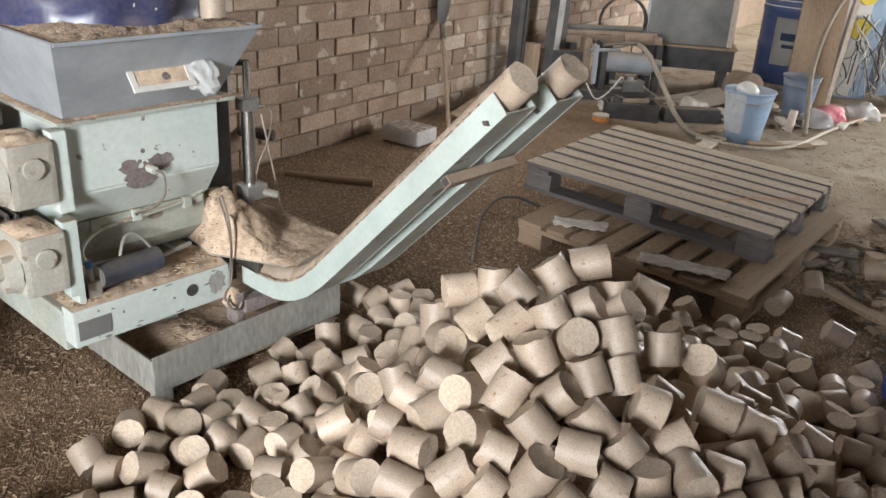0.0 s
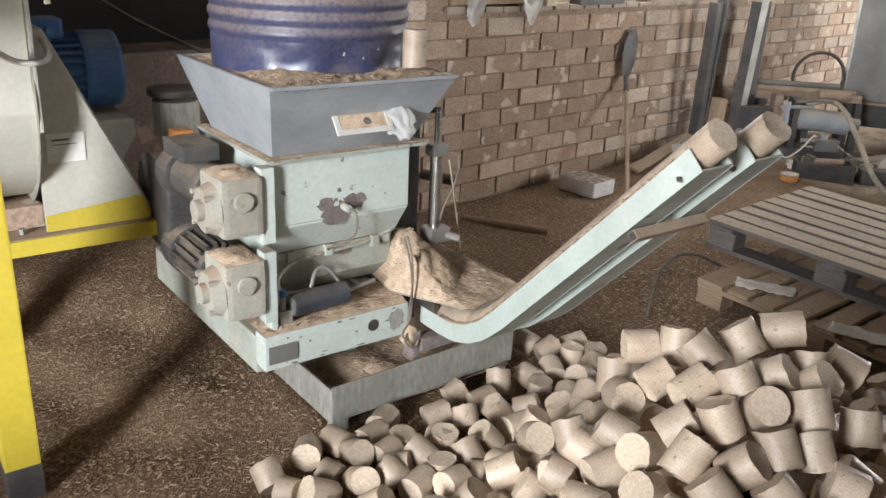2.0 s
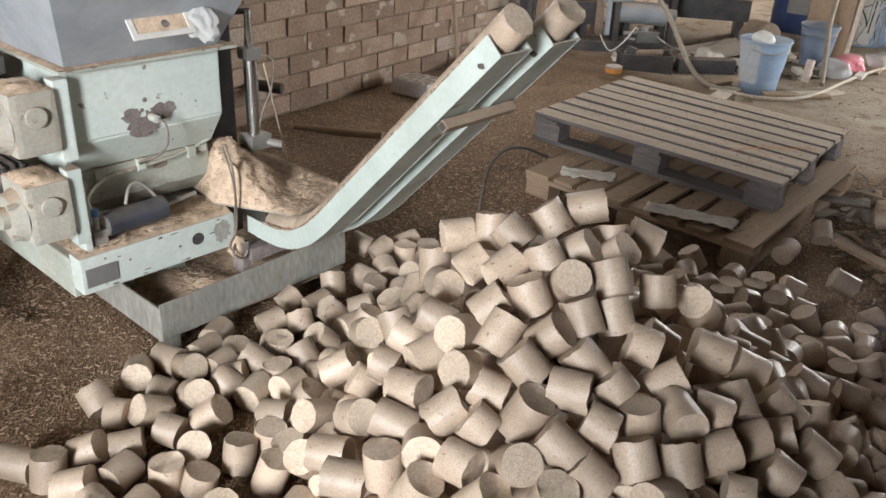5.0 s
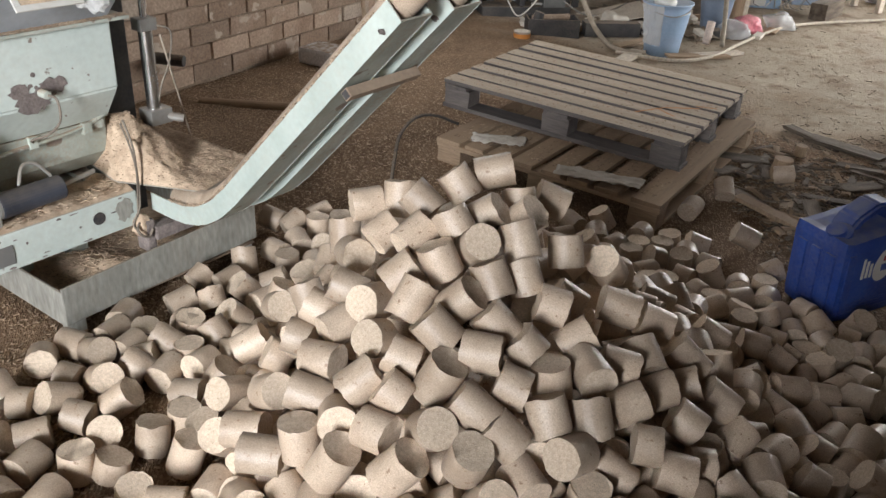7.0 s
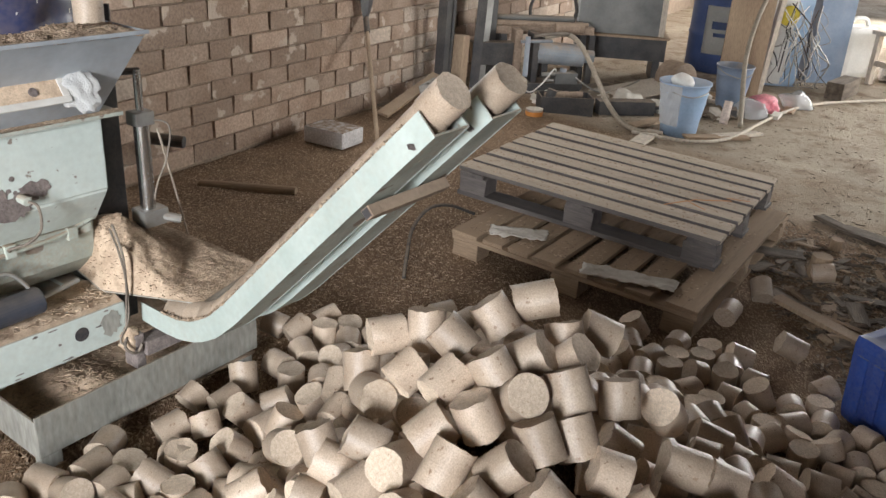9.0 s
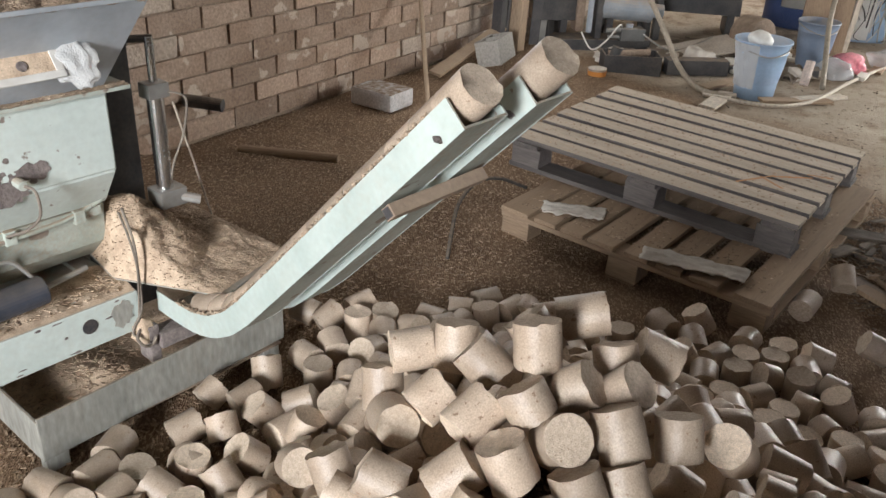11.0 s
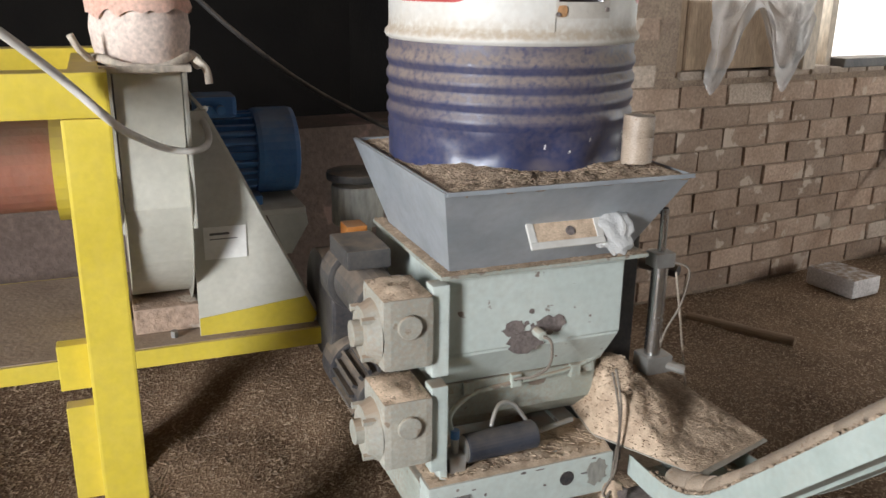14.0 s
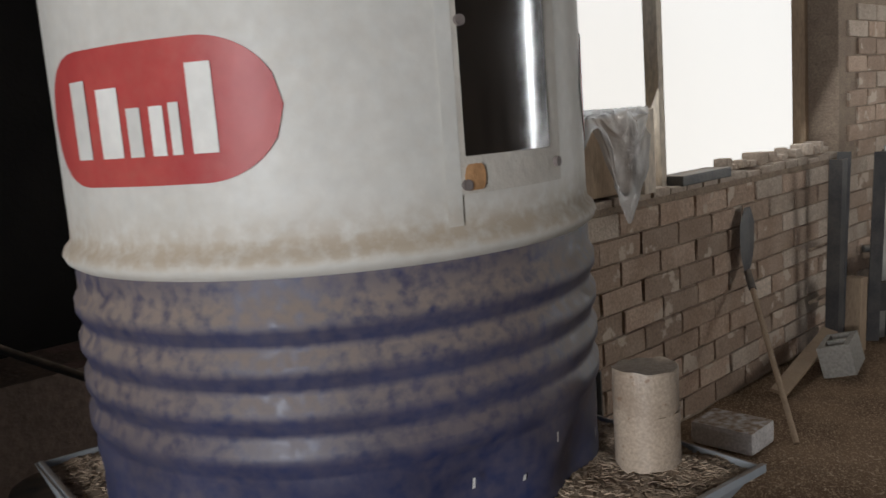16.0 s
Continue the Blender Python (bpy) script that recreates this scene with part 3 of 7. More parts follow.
def chips_on(bm, count, place, seed, size=0.010):
    """Loose flakes laid at place(a, b), which gives a point."""
    rng = random.Random(seed)
    for _ in range(count):
        p = Vector(place(rng.random(), rng.random()))
        l, w, t = size * rng.uniform(0.6, 1.5), size * rng.uniform(0.2, 0.45), 0.0012
        m = Matrix.Translation(p) @ Euler((rng.uniform(-0.3, 0.3), rng.uniform(-0.3, 0.3), rng.uniform(0, 6.3))).to_matrix().to_4x4()
        vs = [bm.verts.new(m @ Vector(q)) for q in ((-l, -w, 0), (l, -w, 0), (l, w, 0), (-l, w, 0), (-l, -w, t), (l, -w, t), (l, w, t), (-l, w, t))]
        for q in ((4, 5, 6, 7), (0, 1, 5, 4), (1, 2, 6, 5), (2, 3, 7, 6), (3, 0, 4, 7)):
            bm.faces.new([vs[i] for i in q])
    return bm


def flat_patch(bm, outline, y):
    vs = [bm.verts.new((x, y, z)) for x, z in outline]
    bm.faces.new(vs)
    r = bmesh.ops.extrude_face_region(bm, geom=bm.faces[:])
    bmesh.ops.translate(bm, vec=(0, 0.0012, 0), verts=[v for v in r["geom"] if isinstance(v, bmesh.types.BMVert)])
    bmesh.ops.recalc_face_normals(bm, faces=bm.faces)
    return bm


def blotch(rng, cx, cz, rx, rz, n=22):
    return [(cx + rx * (0.6 + 0.4 * rng.random()) * math.cos(6.283 * k / n), cz + rz * (0.6 + 0.4 * rng.random()) * math.sin(6.283 * k / n)) for k in range(n)]


def build_press():
    p = thing("briquette_press", PRESS, "mint green briquette press coated in sawdust, standing in a steel tray", "machine")
    # lower frame
    bm = B()
    box(bm, -0.17, 0.34, 0.10, 0.165, 0.222, 0.335, 0.006)
    front = part("front_rail", bm, M_MINT, p, "mint painted steel rail with chipped edges")
    bm = rod(B(), (0.205, 0.0985, 0.285), (0.205, 0.11, 0.285), 0.020, 20)
    part("hole", bm, M_BLACK, front, "dark round hole")
    part("name_plate", box(B(), -0.158, -0.062, 0.0970, 0.0995, 0.242, 0.300, 0.001), M_CABINET, front, "dark metal name plate")
    wear = random.Random(14)
    part("worn_patch", flat_patch(B(), blotch(wear, 0.292, 0.285, 0.040, 0.044), 0.0984), M_TRAY, front, "bare worn patch at the rail's end")
    for k in range(12):
        x, z = wear.uniform(-0.16, 0.33), wear.choice((0.226, 0.331, wear.uniform(0.23, 0.33)))
        part("paint_chip", flat_patch(B(), blotch(wear, x, min(0.327, max(0.230, z)), wear.uniform(0.004, 0.015), wear.uniform(0.002, 0.005), 9), 0.0983), M_BARE, front)
    part("side_rail", box(B(), -0.17, -0.115, 0.165, 1.05, 0.19, 0.315, 0.006), M_MINT_OLD, p)
    part("side_rail", box(B(), 0.285, 0.34, 0.165, 1.05, 0.19, 0.335, 0.006), M_MINT_OLD, p)
    part("rear_rail", box(B(), -0.115, 0.285, 0.98, 1.05, 0.19, 0.32, 0.006), M_MINT_OLD, p)
    part("deck", box(B(), -0.115, 0.285, 0.165, 0.98, 0.30, 0.322), M_MINT_OLD, p)
    for x, y in ((0.06, 0.35), (0.25, 0.35), (0.06, 0.95), (0.25, 0.95)):
        part("foot", box(B(), x - 0.03, x + 0.03, y - 0.025, y + 0.03, -0.03, 0.22, 0.004), M_MINT_OLD, p)
    bm = chip_heap(B(), 30, 10, lambda a, b: (-0.165 + 0.50 * a, 0.105 + 0.16 * b, 0.3355 + 0.018 * (0.5 + noise.noise(Vector((a * 9, b * 4, 3)))) * min(1, 6 * b, 8 * a + 0.2)))
    chips_on(bm, 500, lambda a, b: (-0.16 + 0.49 * a, 0.11 + 0.15 * b, 0.346), 5, 0.006)
    part("sawdust_layer", bm, M_CHIP, p, "sawdust settled on the rail")
    # trough and housing
    bm = prism(B(), [(0.22, 0.54), (0.24, 0.43), (0.30, 0.37), (0.50, 0.35), (0.56, 0.43), (0.58, 0.54)], -0.10, 0.345, "x")
    part("trough", bm, M_MINT_OLD, p, "rounded mint steel trough")
    bm = B()
    prof = [(0.13, 0.852), (0.13, 0.655), (0.21, 0.545), (0.58, 0.545), (0.66, 0.655), (0.66, 0.852)]
    prism(bm, prof, -0.122, 0.35, "x")
    bmesh.ops.bevel(bm, geom=bm.edges[:], offset=0.006, segments=2, affect="EDGES")
    body = part("housing", bm, M_MINT, p, "pale mint steel housing")
    rng = random.Random(3)
    bm = B()
    part("paint_scar", flat_patch(B(), blotch(rng, 0.085, 0.668, 0.058, 0.034), 0.1280), M_BARE, body, "bare patch where the paint has flaked")
    part("paint_scar", flat_patch(B(), blotch(rng, 0.150, 0.703, 0.052, 0.026), 0.1282), M_BARE, body)
    part("paint_scar", flat_patch(B(), blotch(rng, 0.055, 0.702, 0.036, 0.028), 0.1284), M_BARE, body)
    for k in range(16):
        x, z = 0.10 + rng.gauss(0, 0.055), 0.69 + rng.gauss(0, 0.026)
        part("paint_chip", flat_patch(B(), blotch(rng, x, z, rng.uniform(0.004, 0.014), rng.uniform(0.003, 0.010), 9), 0.1286 + 0.0001 * k), M_BARE, body)
    part("boss", rod(B(), (0.112, 0.132, 0.690), (0.112, 0.095, 0.690), 0.012, 12, bevel=0.003), M_MINT_OLD, body)
    part("seam_strip", box(B(), -0.105, 0.33, 0.205, 0.222, 0.518, 0.545, 0.004), M_MINT_OLD, p)
    for x in (-0.03, 0.10, 0.27):
        part("clamp", box(B(), x - 0.014, x + 0.014, 0.195, 0.222, 0.512, 0.548, 0.004), M_MINT_OLD, p)
    part("flange", box(B(), -0.142, 0.398, 0.108, 0.62, 0.852, 0.862, 0.002), M_MINT_OLD, p, "flange plate covered in chips")
    bm = B()
    for k in range(2):
        chips_on(bm, 900, [lambda a, b: (-0.138 + 0.53 * a, 0.110 + 0.018 * b, 0.8645), lambda a, b: (-0.138 + 0.022 * b, 0.112 + 0.5 * a, 0.8645)][k], 7 + k, 0.006)
    part("flange_dust", bm, M_CHIP, p)
    for z in (0.63, 0.76, 0.59):
        part("bolt", rod(B(), (-0.122, 0.165, z), (-0.132, 0.165, z), 0.009, 6), M_STEEL, p)
    # funnel of galvanised sheet
    h = part("funnel", frustum(B(), (-0.115, 0.343, 0.13, 0.56), (-0.196, 0.392, -0.036, 0.612), 0.864, 1.088, 0.003), M_GALV, p, "flared galvanised sheet metal funnel")
    part("funnel_edge", box(B(), -0.191, 0.395, -0.039, -0.033, 1.080, 1.090, 0.002), M_GALV, h)
    part("funnel_edge", box(B(), -0.192, -0.185, -0.033, 0.612, 1.080, 1.090, 0.002), M_GALV, h)
    tilt = math.degrees(math.atan2(0.166, 0.224))
    slope = Matrix.Translation((0.115, 0.043, 0.98)) @ pose(0, 0, 0, -tilt, 0, 0) @ Matrix.Diagonal((1.08, 1, 1.15, 1))
    fr = B()
    for x0, x1, z0, z1 in ((-0.085, 0.085, 0.035, 0.049), (-0.085, 0.085, -0.049, -0.035), (-0.085, -0.069, -0.035, 0.035), (0.069, 0.085, -0.035, 0.035)):
        box(fr, x0, x1, -0.008, -0.001, z0, z1, 0.002, slope)
    part("sight_frame", fr, M_WHITE, h, "pale frame taped round a sight window")
    part("sight_glass", box(B(), -0.069, 0.069, -0.006, -0.002, -0.035, 0.035, 0, slope), M_CHIP, h, "chips seen behind the sight window")
    part("sight_gap", rod(B(), slope @ Vector((0.01, -0.0085, -0.018)), slope @ Vector((0.01, -0.006, -0.018)), 0.011, 14), M_BARE, h)
    def filling(x, y):
        """Chips level with the funnel's edge, heaped a little round the drum."""
        edge = min(x + 0.186, 0.390 - x, y + 0.034, 0.610 - y)
        swell = 0.030 * min(1.0, max(0.0, edge) / 0.10)
        return 1.079 + swell * (0.75 + 0.5 * noise.noise(Vector((x * 9, y * 9, 1)))) + 0.006 * noise.noise(Vector((x * 31, y * 31, 4)))

    def filled(a, b):
        x, y = -0.185 + 0.574 * a, -0.033 + 0.642 * b
        return x, y, filling(x, y)
    bm = chip_heap(B(), 50, 50, filled)
    chips_on(bm, 5200, lambda a, b: Vector(filled(a, 0.36 * b)) + Vector((0, 0, 0.001)), 11, 0.0048)
    chips_on(bm, 2200, lambda a, b: Vector(filled(0.22 * a, b)) + Vector((0, 0, 0.001)), 12, 0.0048)
    chips_on(bm, 1600, lambda a, b: Vector(filled(0.86 + 0.14 * a, b)) + Vector((0, 0, 0.001)), 13, 0.0048)
    part("chip_filling", bm, M_CHIP, p, "wood chips filling the funnel to its edge")
    # plastic bag stuck on the funnel
    bm = bmesh.new()
    bmesh.ops.create_icosphere(bm, subdivisions=4, radius=1)
    for v in bm.verts:
        q = v.co.copy()
        k = 1 + 0.35 * noise.noise(q * 2.3) + 0.12 * noise.noise(q * 7)
        v.co = Vector((q.x * 0.045 * k, q.y * 0.018 * k, q.z * 0.062 * k))
    bmesh.ops.transform(bm, matrix=Matrix.Translation((0.235, 0.03, 0.962)) @ pose(0, 0, 0, -30, -25, 0), verts=bm.verts)
    part("film_scrap", bm, M_SCRAP_FILM, p, "crumpled clear plastic scrap", smooth=True)
    # gear units with motors on the left flank
    for name_z, y0 in ((0.745, 0.13), (0.50, 0.13)):
        z = name_z
        bm = B()
        box(bm, -0.285, -0.165, y0 - 0.045, y0 + 0.115, z - 0.085, z + 0.085, 0.018)
        g = part("gearbox", bm, M_CAKED, p, "cast gearbox caked with sawdust")
        bm = B()
        rod(bm, (-0.285, y0 + 0.03, z - 0.01), (-0.315, y0 + 0.03, z - 0.01), 0.075, 24, r2=0.06)
        rod(bm, (-0.315, y0 + 0.03, z - 0.01), (-0.335, y0 + 0.03, z - 0.01), 0.03, 18)
        part("cover", bm, M_CAKED, g)
        part("plug", rod(B(), (-0.225, y0 - 0.045, z + 0.02), (-0.225, y0 - 0.055, z + 0.02), 0.028, 18, bevel=0.003), M_CAKED, g)
        for a in range(4):
            c, s_ = math.cos(0.8 + a * 1.571) * 0.062, math.sin(0.8 + a * 1.571) * 0.062
            part("bolt", rod(B(), (-0.29, y0 + 0.03 + c, z - 0.01 + s_), (-0.325, y0 + 0.03 + c, z - 0.01 + s_), 0.009, 6), M_CAKED, g)
        part("mount_plate", box(B(), -0.165, -0.124, y0 - 0.03, y0 + 0.015, z - 0.12, z + 0.10, 0.004), M_MINT, p)
        part("sawdust_cap", chip_heap(B(), 12, 12, lambda a, b: (-0.282 + 0.114 * a, y0 - 0.04 + 0.15 * b, z + 0.083 + 0.013 * min(1, 4 * a * (1 - a) * 4 * b * (1 - b) * 1.6) * (1.0 + 0.5 * noise.noise(Vector((a * 5, b * 5, z)))))), M_CHIP, g)
        flakes = chips_on(B(), 260, lambda a, b: (-0.278 + 0.106 * a, y0 - 0.036 + 0.142 * b, z + 0.0835 + 0.012 * min(1, 4 * a * (1 - a) * 4 * b * (1 - b) * 1.6)), 30, 0.004)
        tagged(part("flake_layer", flakes, M_CHIP, g), kind="stuff")
        m = part("motor", rod(B(), (-0.235, y0 + 0.115, z + 0.01), (-0.235, y0 + 0.36, z + 0.01), 0.066, 24, bevel=0.006), M_BLACK, p, "dark finned electric motor")
        for a in range(18 if z < 0.6 else 0):
            q = 6.283 * a / 18
            fin = box(B(), -0.004, 0.004, y0 + 0.14, y0 + 0.30, 0.064, 0.080)
            bmesh.ops.transform(fin, matrix=Matrix.Translation((-0.235, 0, z + 0.01)) @ Matrix.Rotation(q, 4, "Y"), verts=fin.verts)
            part("fin", fin, M_BLACK, m)
        part("fan_cowl", rod(B(), (-0.235, y0 + 0.31, z + 0.01), (-0.235, y0 + 0.40, z + 0.01), 0.083, 24, bevel=0.01), M_BLACK, m)
    # small pump body on the front rail
    m = part("pump", rod(B(), (-0.055, 0.155, 0.392), (0.135, 0.155, 0.398), 0.036, 28, bevel=0.005), M_PUMP, p, "dark blue cylindrical pump lying on the rail")
    part("end_cap", rod(B(), (-0.062, 0.155, 0.392), (-0.055, 0.155, 0.392), 0.033, 28), M_STEEL, m)
    bm = B()
    box(bm, -0.105, -0.062, 0.13, 0.18, 0.340, 0.39, 0.004)
    rod(bm, (-0.084, 0.15, 0.39), (-0.084, 0.15, 0.43), 0.009, 10)
    part("valve", bm, M_STEEL, p, "steel valve block")
    part("valve_knob", rod(B(), (-0.084, 0.15, 0.43), (-0.084, 0.15, 0.452), 0.011, 12), M_BLUE_MOTOR, p, "small blue knob")
    part("tie_bar", rod(B(), (0.13, 0.165, 0.392), (0.255, 0.175, 0.405), 0.007, 10), M_STEEL, p)
    part("lever", hose(B(), [(0.02, 0.17, 0.43), (0.05, 0.19, 0.475), (0.09, 0.19, 0.47), (0.125, 0.17, 0.42)], 0.0055), M_STEEL, p)
    part("pipe", hose(B(), [(-0.085, 0.15, 0.43), (-0.09, 0.17, 0.48), (-0.02, 0.20, 0.512), (0.10, 0.205, 0.522), (0.24, 0.205, 0.532), (0.34, 0.205, 0.56)], 0.007), M_MINT_OLD, p, "thin pipe along the housing")
    part("cable", hose(B(), [(0.112, 0.095, 0.69), (0.130, 0.085, 0.675), (0.137, 0.10, 0.61), (0.118, 0.14, 0.565), (0.085, 0.17, 0.55), (0.10, 0.20, 0.53)], 0.0036), M_DARK_CORD, p, "dusty cable looped from the housing")
    part("bracket", box(B(), -0.135, -0.115, 0.12, 0.20, 0.335, 0.56, 0.004), M_MINT, p)
    part("cord", hose(B(), [(0.338, 0.118, 0.56), (0.343, 0.092, 0.48), (0.341, 0.084, 0.40), (0.338, 0.085, 0.29), (0.30, 0.075, 0.235), (0.33, 0.07, 0.21)], 0.0036), M_DARK_CORD, p, "dusty cord hanging down the frame")
    # column with the upright cylinder
    part("column", box(B(), 0.405, 0.505, 0.30, 0.48, 0.16, 0.96, 0.004), M_BLACK, p, "tall dark steel column")
    c = part("ram", rod(B(), (0.53, 0.235, 0.52), (0.53, 0.235, 0.80), 0.022, 20, bevel=0.003), M_CHROME, p, "upright chromed hydraulic ram")
    part("ram_rod", rod(B(), (0.53, 0.235, 0.80), (0.53, 0.235, 0.93), 0.011, 14), M_CHROME, c)
    part("ram_head", box(B(), 0.50, 0.56, 0.21, 0.262, 0.775, 0.815, 0.006), M_STEEL, c)
    bm = box(B(), 0.495, 0.575, 0.20, 0.27, 0.475, 0.525, 0.006)
    rod(bm, (0.55, 0.22, 0.50), (0.60, 0.18, 0.485), 0.014, 10)
    part("ram_foot", bm, M_STEEL, c)
    part("ram_pin", rod(B(), (0.41, 0.30, 0.925), (0.54, 0.235, 0.925), 0.010, 10), M_BLACK, c)
    part("ram_hose", hose(B(), [(0.55, 0.215, 0.79), (0.59, 0.19, 0.77), (0.575, 0.19, 0.68), (0.55, 0.21, 0.60), (0.54, 0.22, 0.54)], 0.003), M_DARK_CORD, c)
    part("stay_cord", hose(B(), [(0.565, 0.21, 0.76), (0.60, 0.23, 0.66), (0.66, 0.27, 0.50), (0.715, 0.30, 0.33)], 0.0034), M_ROPE, p, "straight dusty cord")
    part("tall_rod", rod(B(), (0.50, 0.30, 0.9), (0.50, 0.30, 1.10), 0.008, 10), M_BLACK, p)
    # side sheet with the spilled chips
    def plan(a, b):
        if b < 0.45:
            left = Vector((0.475, -0.085)).lerp(Vector((0.315, 0.168)), b / 0.45)
        else:
            left = Vector((0.315, 0.168)).lerp(Vector((0.345, 0.42)), (b - 0.45) / 0.55)
        return left.lerp(Vector((0.75, 0.0)).lerp(Vector((0.70, 0.40)), b), a)

    def spill(a, b):
        u, v = plan(a, b)
        r = math.hypot((u - 0.385) / (0.11 if u < 0.385 else 0.20), (v - 0.215) / (0.19 if v < 0.215 else 0.32))
        cone = 0.138 * max(0.0, 1 - r ** 1.5) * (1 + 0.25 * noise.noise(Vector((u * 22, v * 22, 6)))) + 0.024 * math.exp(-r * r)
        rim = min(1.0, 7 * (1 - a) + 0.05, 6 * b + 0.05, 12 * a + 0.02)
        lump = 0.014 + 0.012 * noise.noise(Vector((u * 14, v * 14, 2))) + 0.007 * noise.noise(Vector((u * 45, v * 45, 2)))
        return u, v, 0.340 + 0.030 * b + min(1.0, 12 * a + 0.02) * cone + rim * lump
    bm = chip_heap(B(), 16, 16, lambda a, b: (*plan(a * (1 - 0.0), b), 0.339 + 0.030 * b))
    r = bmesh.ops.extrude_face_region(bm, geom=bm.faces[:])
    bmesh.ops.translate(bm, vec=(0, 0, -0.003), verts=[v for v in r["geom"] if isinstance(v, bmesh.types.BMVert)])
    bmesh.ops.recalc_face_normals(bm, faces=bm.faces)
    part("side_sheet", bm, M_TRAY, p, "dusty steel sheet beside the press")
    bm = chip_heap(B(), 60, 60, lambda a, b: spill(0.985 * a, 0.02 + 0.98 * b))
    chips_on(bm, 9000, lambda a, b: Vector(spill(0.97 * a ** 0.75, 0.03 + 0.97 * b)) + Vector((0, 0, 0.001)), 21, 0.0046)
    part("chip_spill", bm, M_CHIP, p, "heap of wood chips spilled beside the housing")
    # caked clamp where the cords run down the rail's end
    bm = bmesh.new()
    bmesh.ops.create_icosphere(bm, subdivisions=3, radius=1)
    for v in bm.verts:
        k = 1 + 0.35 * noise.noise(v.co * 2.1) + 0.15 * noise.noise(v.co * 6)
        v.co = Vector((0.335 + v.co.x * 0.030 * k, 0.082 + v.co.y * 0.022 * k, 0.225 + v.co.z * 0.036 * k))
    part("caked_clamp", bm, M_CHIP, p, "cord clamp caked with sawdust", smooth=True)
    part("cord", hose(B(), [(0.330, 0.120, 0.55), (0.336, 0.095, 0.48), (0.339, 0.082, 0.40), (0.331, 0.086, 0.29), (0.322, 0.078, 0.245)], 0.0030), M_DARK_CORD, p)
    part("cord", hose(B(), [(0.318, 0.07, 0.24), (0.30, 0.055, 0.225), (0.31, 0.045, 0.205), (0.335, 0.05, 0.195), (0.35, 0.05, 0.215)], 0.0045), M_DARK_CORD, p)
    part("sheet_leg", box(B(), 0.78, 0.80, 0.10, 0.12, -0.03, 0.24, 0.002), M_RUST_STEEL, p)
    part("sheet_leg", box(B(), 0.70, 0.72, 0.42, 0.44, -0.03, 0.24, 0.002), M_RUST_STEEL, p)
    # die block and clamp under the first chute
    bm = box(B(), 0.335, 0.365, 0.06, 0.12, 0.13, 0.24, 0.006)
    box(bm, 0.36, 0.62, 0.045, 0.10, 0.17, 0.215, 0.006)
    part("die_block", bm, M_BARE, p, "dark die block under the chutes")
    return p


build_press()


def build_tray():
    t = thing("drip_tray", PRESS, "long grey steel tray under the press, half full of sawdust", "tray")
    bm = B()
    box(bm, 0.0, 0.72, 0.0, 0.007, 0.042, 0.165, 0.0015, Matrix.Shear("XY", 4, (0, 0)))
    for v in bm.verts:
        v.co.z += 0.03 * v.co.x
    part("front_plate", bm, M_TRAY, t)
    bm = box(B(), 0.0, 0.007, 0.007, 0.86, 0.035, 0.150, 0.0015)
    part("left_plate", bm, M_TRAY, t)
    part("right_plate", box(B(), 0.713, 0.72, 0.007, 0.86, 0.06, 0.18, 0.0015), M_TRAY, t)
    part("rear_plate", box(B(), 0.007, 0.713, 0.853, 0.86, 0.04, 0.16, 0.0015), M_TRAY, t)
    part("floor_plate", box(B(), 0.007, 0.713, 0.007, 0.853, 0.042, 0.048), M_RUST_STEEL, t)
    for x, y in ((0.012, 0.015), (0.66, 0.02), (0.012, 0.80), (0.66, 0.80)):
        part("leg", box(B(), x - 0.006, x + 0.05, y - 0.006, y + 0.03, -0.03, 0.043, 0.003), M_TRAY, t)
    bm = chip_heap(B(), 36, 20, lambda a, b: (0.01 + 0.70 * a, 0.01 + 0.5 * b, 0.062 + 0.05 * max(0, noise.noise(Vector((a * 4, b * 4, 9)))) + 0.045 * max(0.0, 1 - math.hypot((a - 0.32) / 0.2, (b - 0.35) / 0.4)) + 0.008 * noise.noise(Vector((a * 19, b * 15, 9)))))
    chips_on(bm, 1400, lambda a, b: (0.02 + 0.65 * a, 0.02 + 0.35 * b, 0.062 + 0.05 * max(0, noise.noise(Vector(((0.01 + 0.65 * a) / 0.70 * 4, (0.01 + 0.35 * b) / 0.5 * 4, 9)))) + 0.045 * max(0.0, 1 - math.hypot(((0.01 + 0.65 * a) / 0.70 - 0.32) / 0.2, ((0.01 + 0.35 * b) / 0.5 - 0.35) / 0.4)) + 0.006), 31, 0.006)
    part("sawdust", bm, M_CHIP, t, "sawdust lying in the tray")
    part("angle_bar", box(B(), 0.20, 0.60, 0.03, 0.055, 0.115, 0.135, 0.002), M_BLACK, t, "dark angle bar lying across the tray")


build_tray()

# ---- chutes ----
CHUTE_LINE = [(0.12, 0.268), (0.02, 0.266), (-0.05, 0.270), (-0.125, 0.291), (-0.20, 0.335), (-0.27, 0.398), (-0.883, 1.030)]


def chute_point(d):
    """Point and slope at a way d along the chute's middle line, as (y, z, angle)."""
    for (y0, z0), (y1, z1) in zip(CHUTE_LINE, CHUTE_LINE[1:]):
        step = math.hypot(y1 - y0, z1 - z0)
        if d <= step or (y1, z1) == CHUTE_LINE[-1]:
            k = d / step
            return y0 + (y1 - y0) * k, z0 + (z1 - z0) * k, math.atan2(z1 - z0, y0 - y1)
        d -= step


CHUTE_LENGTH = sum(math.hypot(b[0] - a[0], b[1] - a[1]) for a, b in zip(CHUTE_LINE, CHUTE_LINE[1:]))


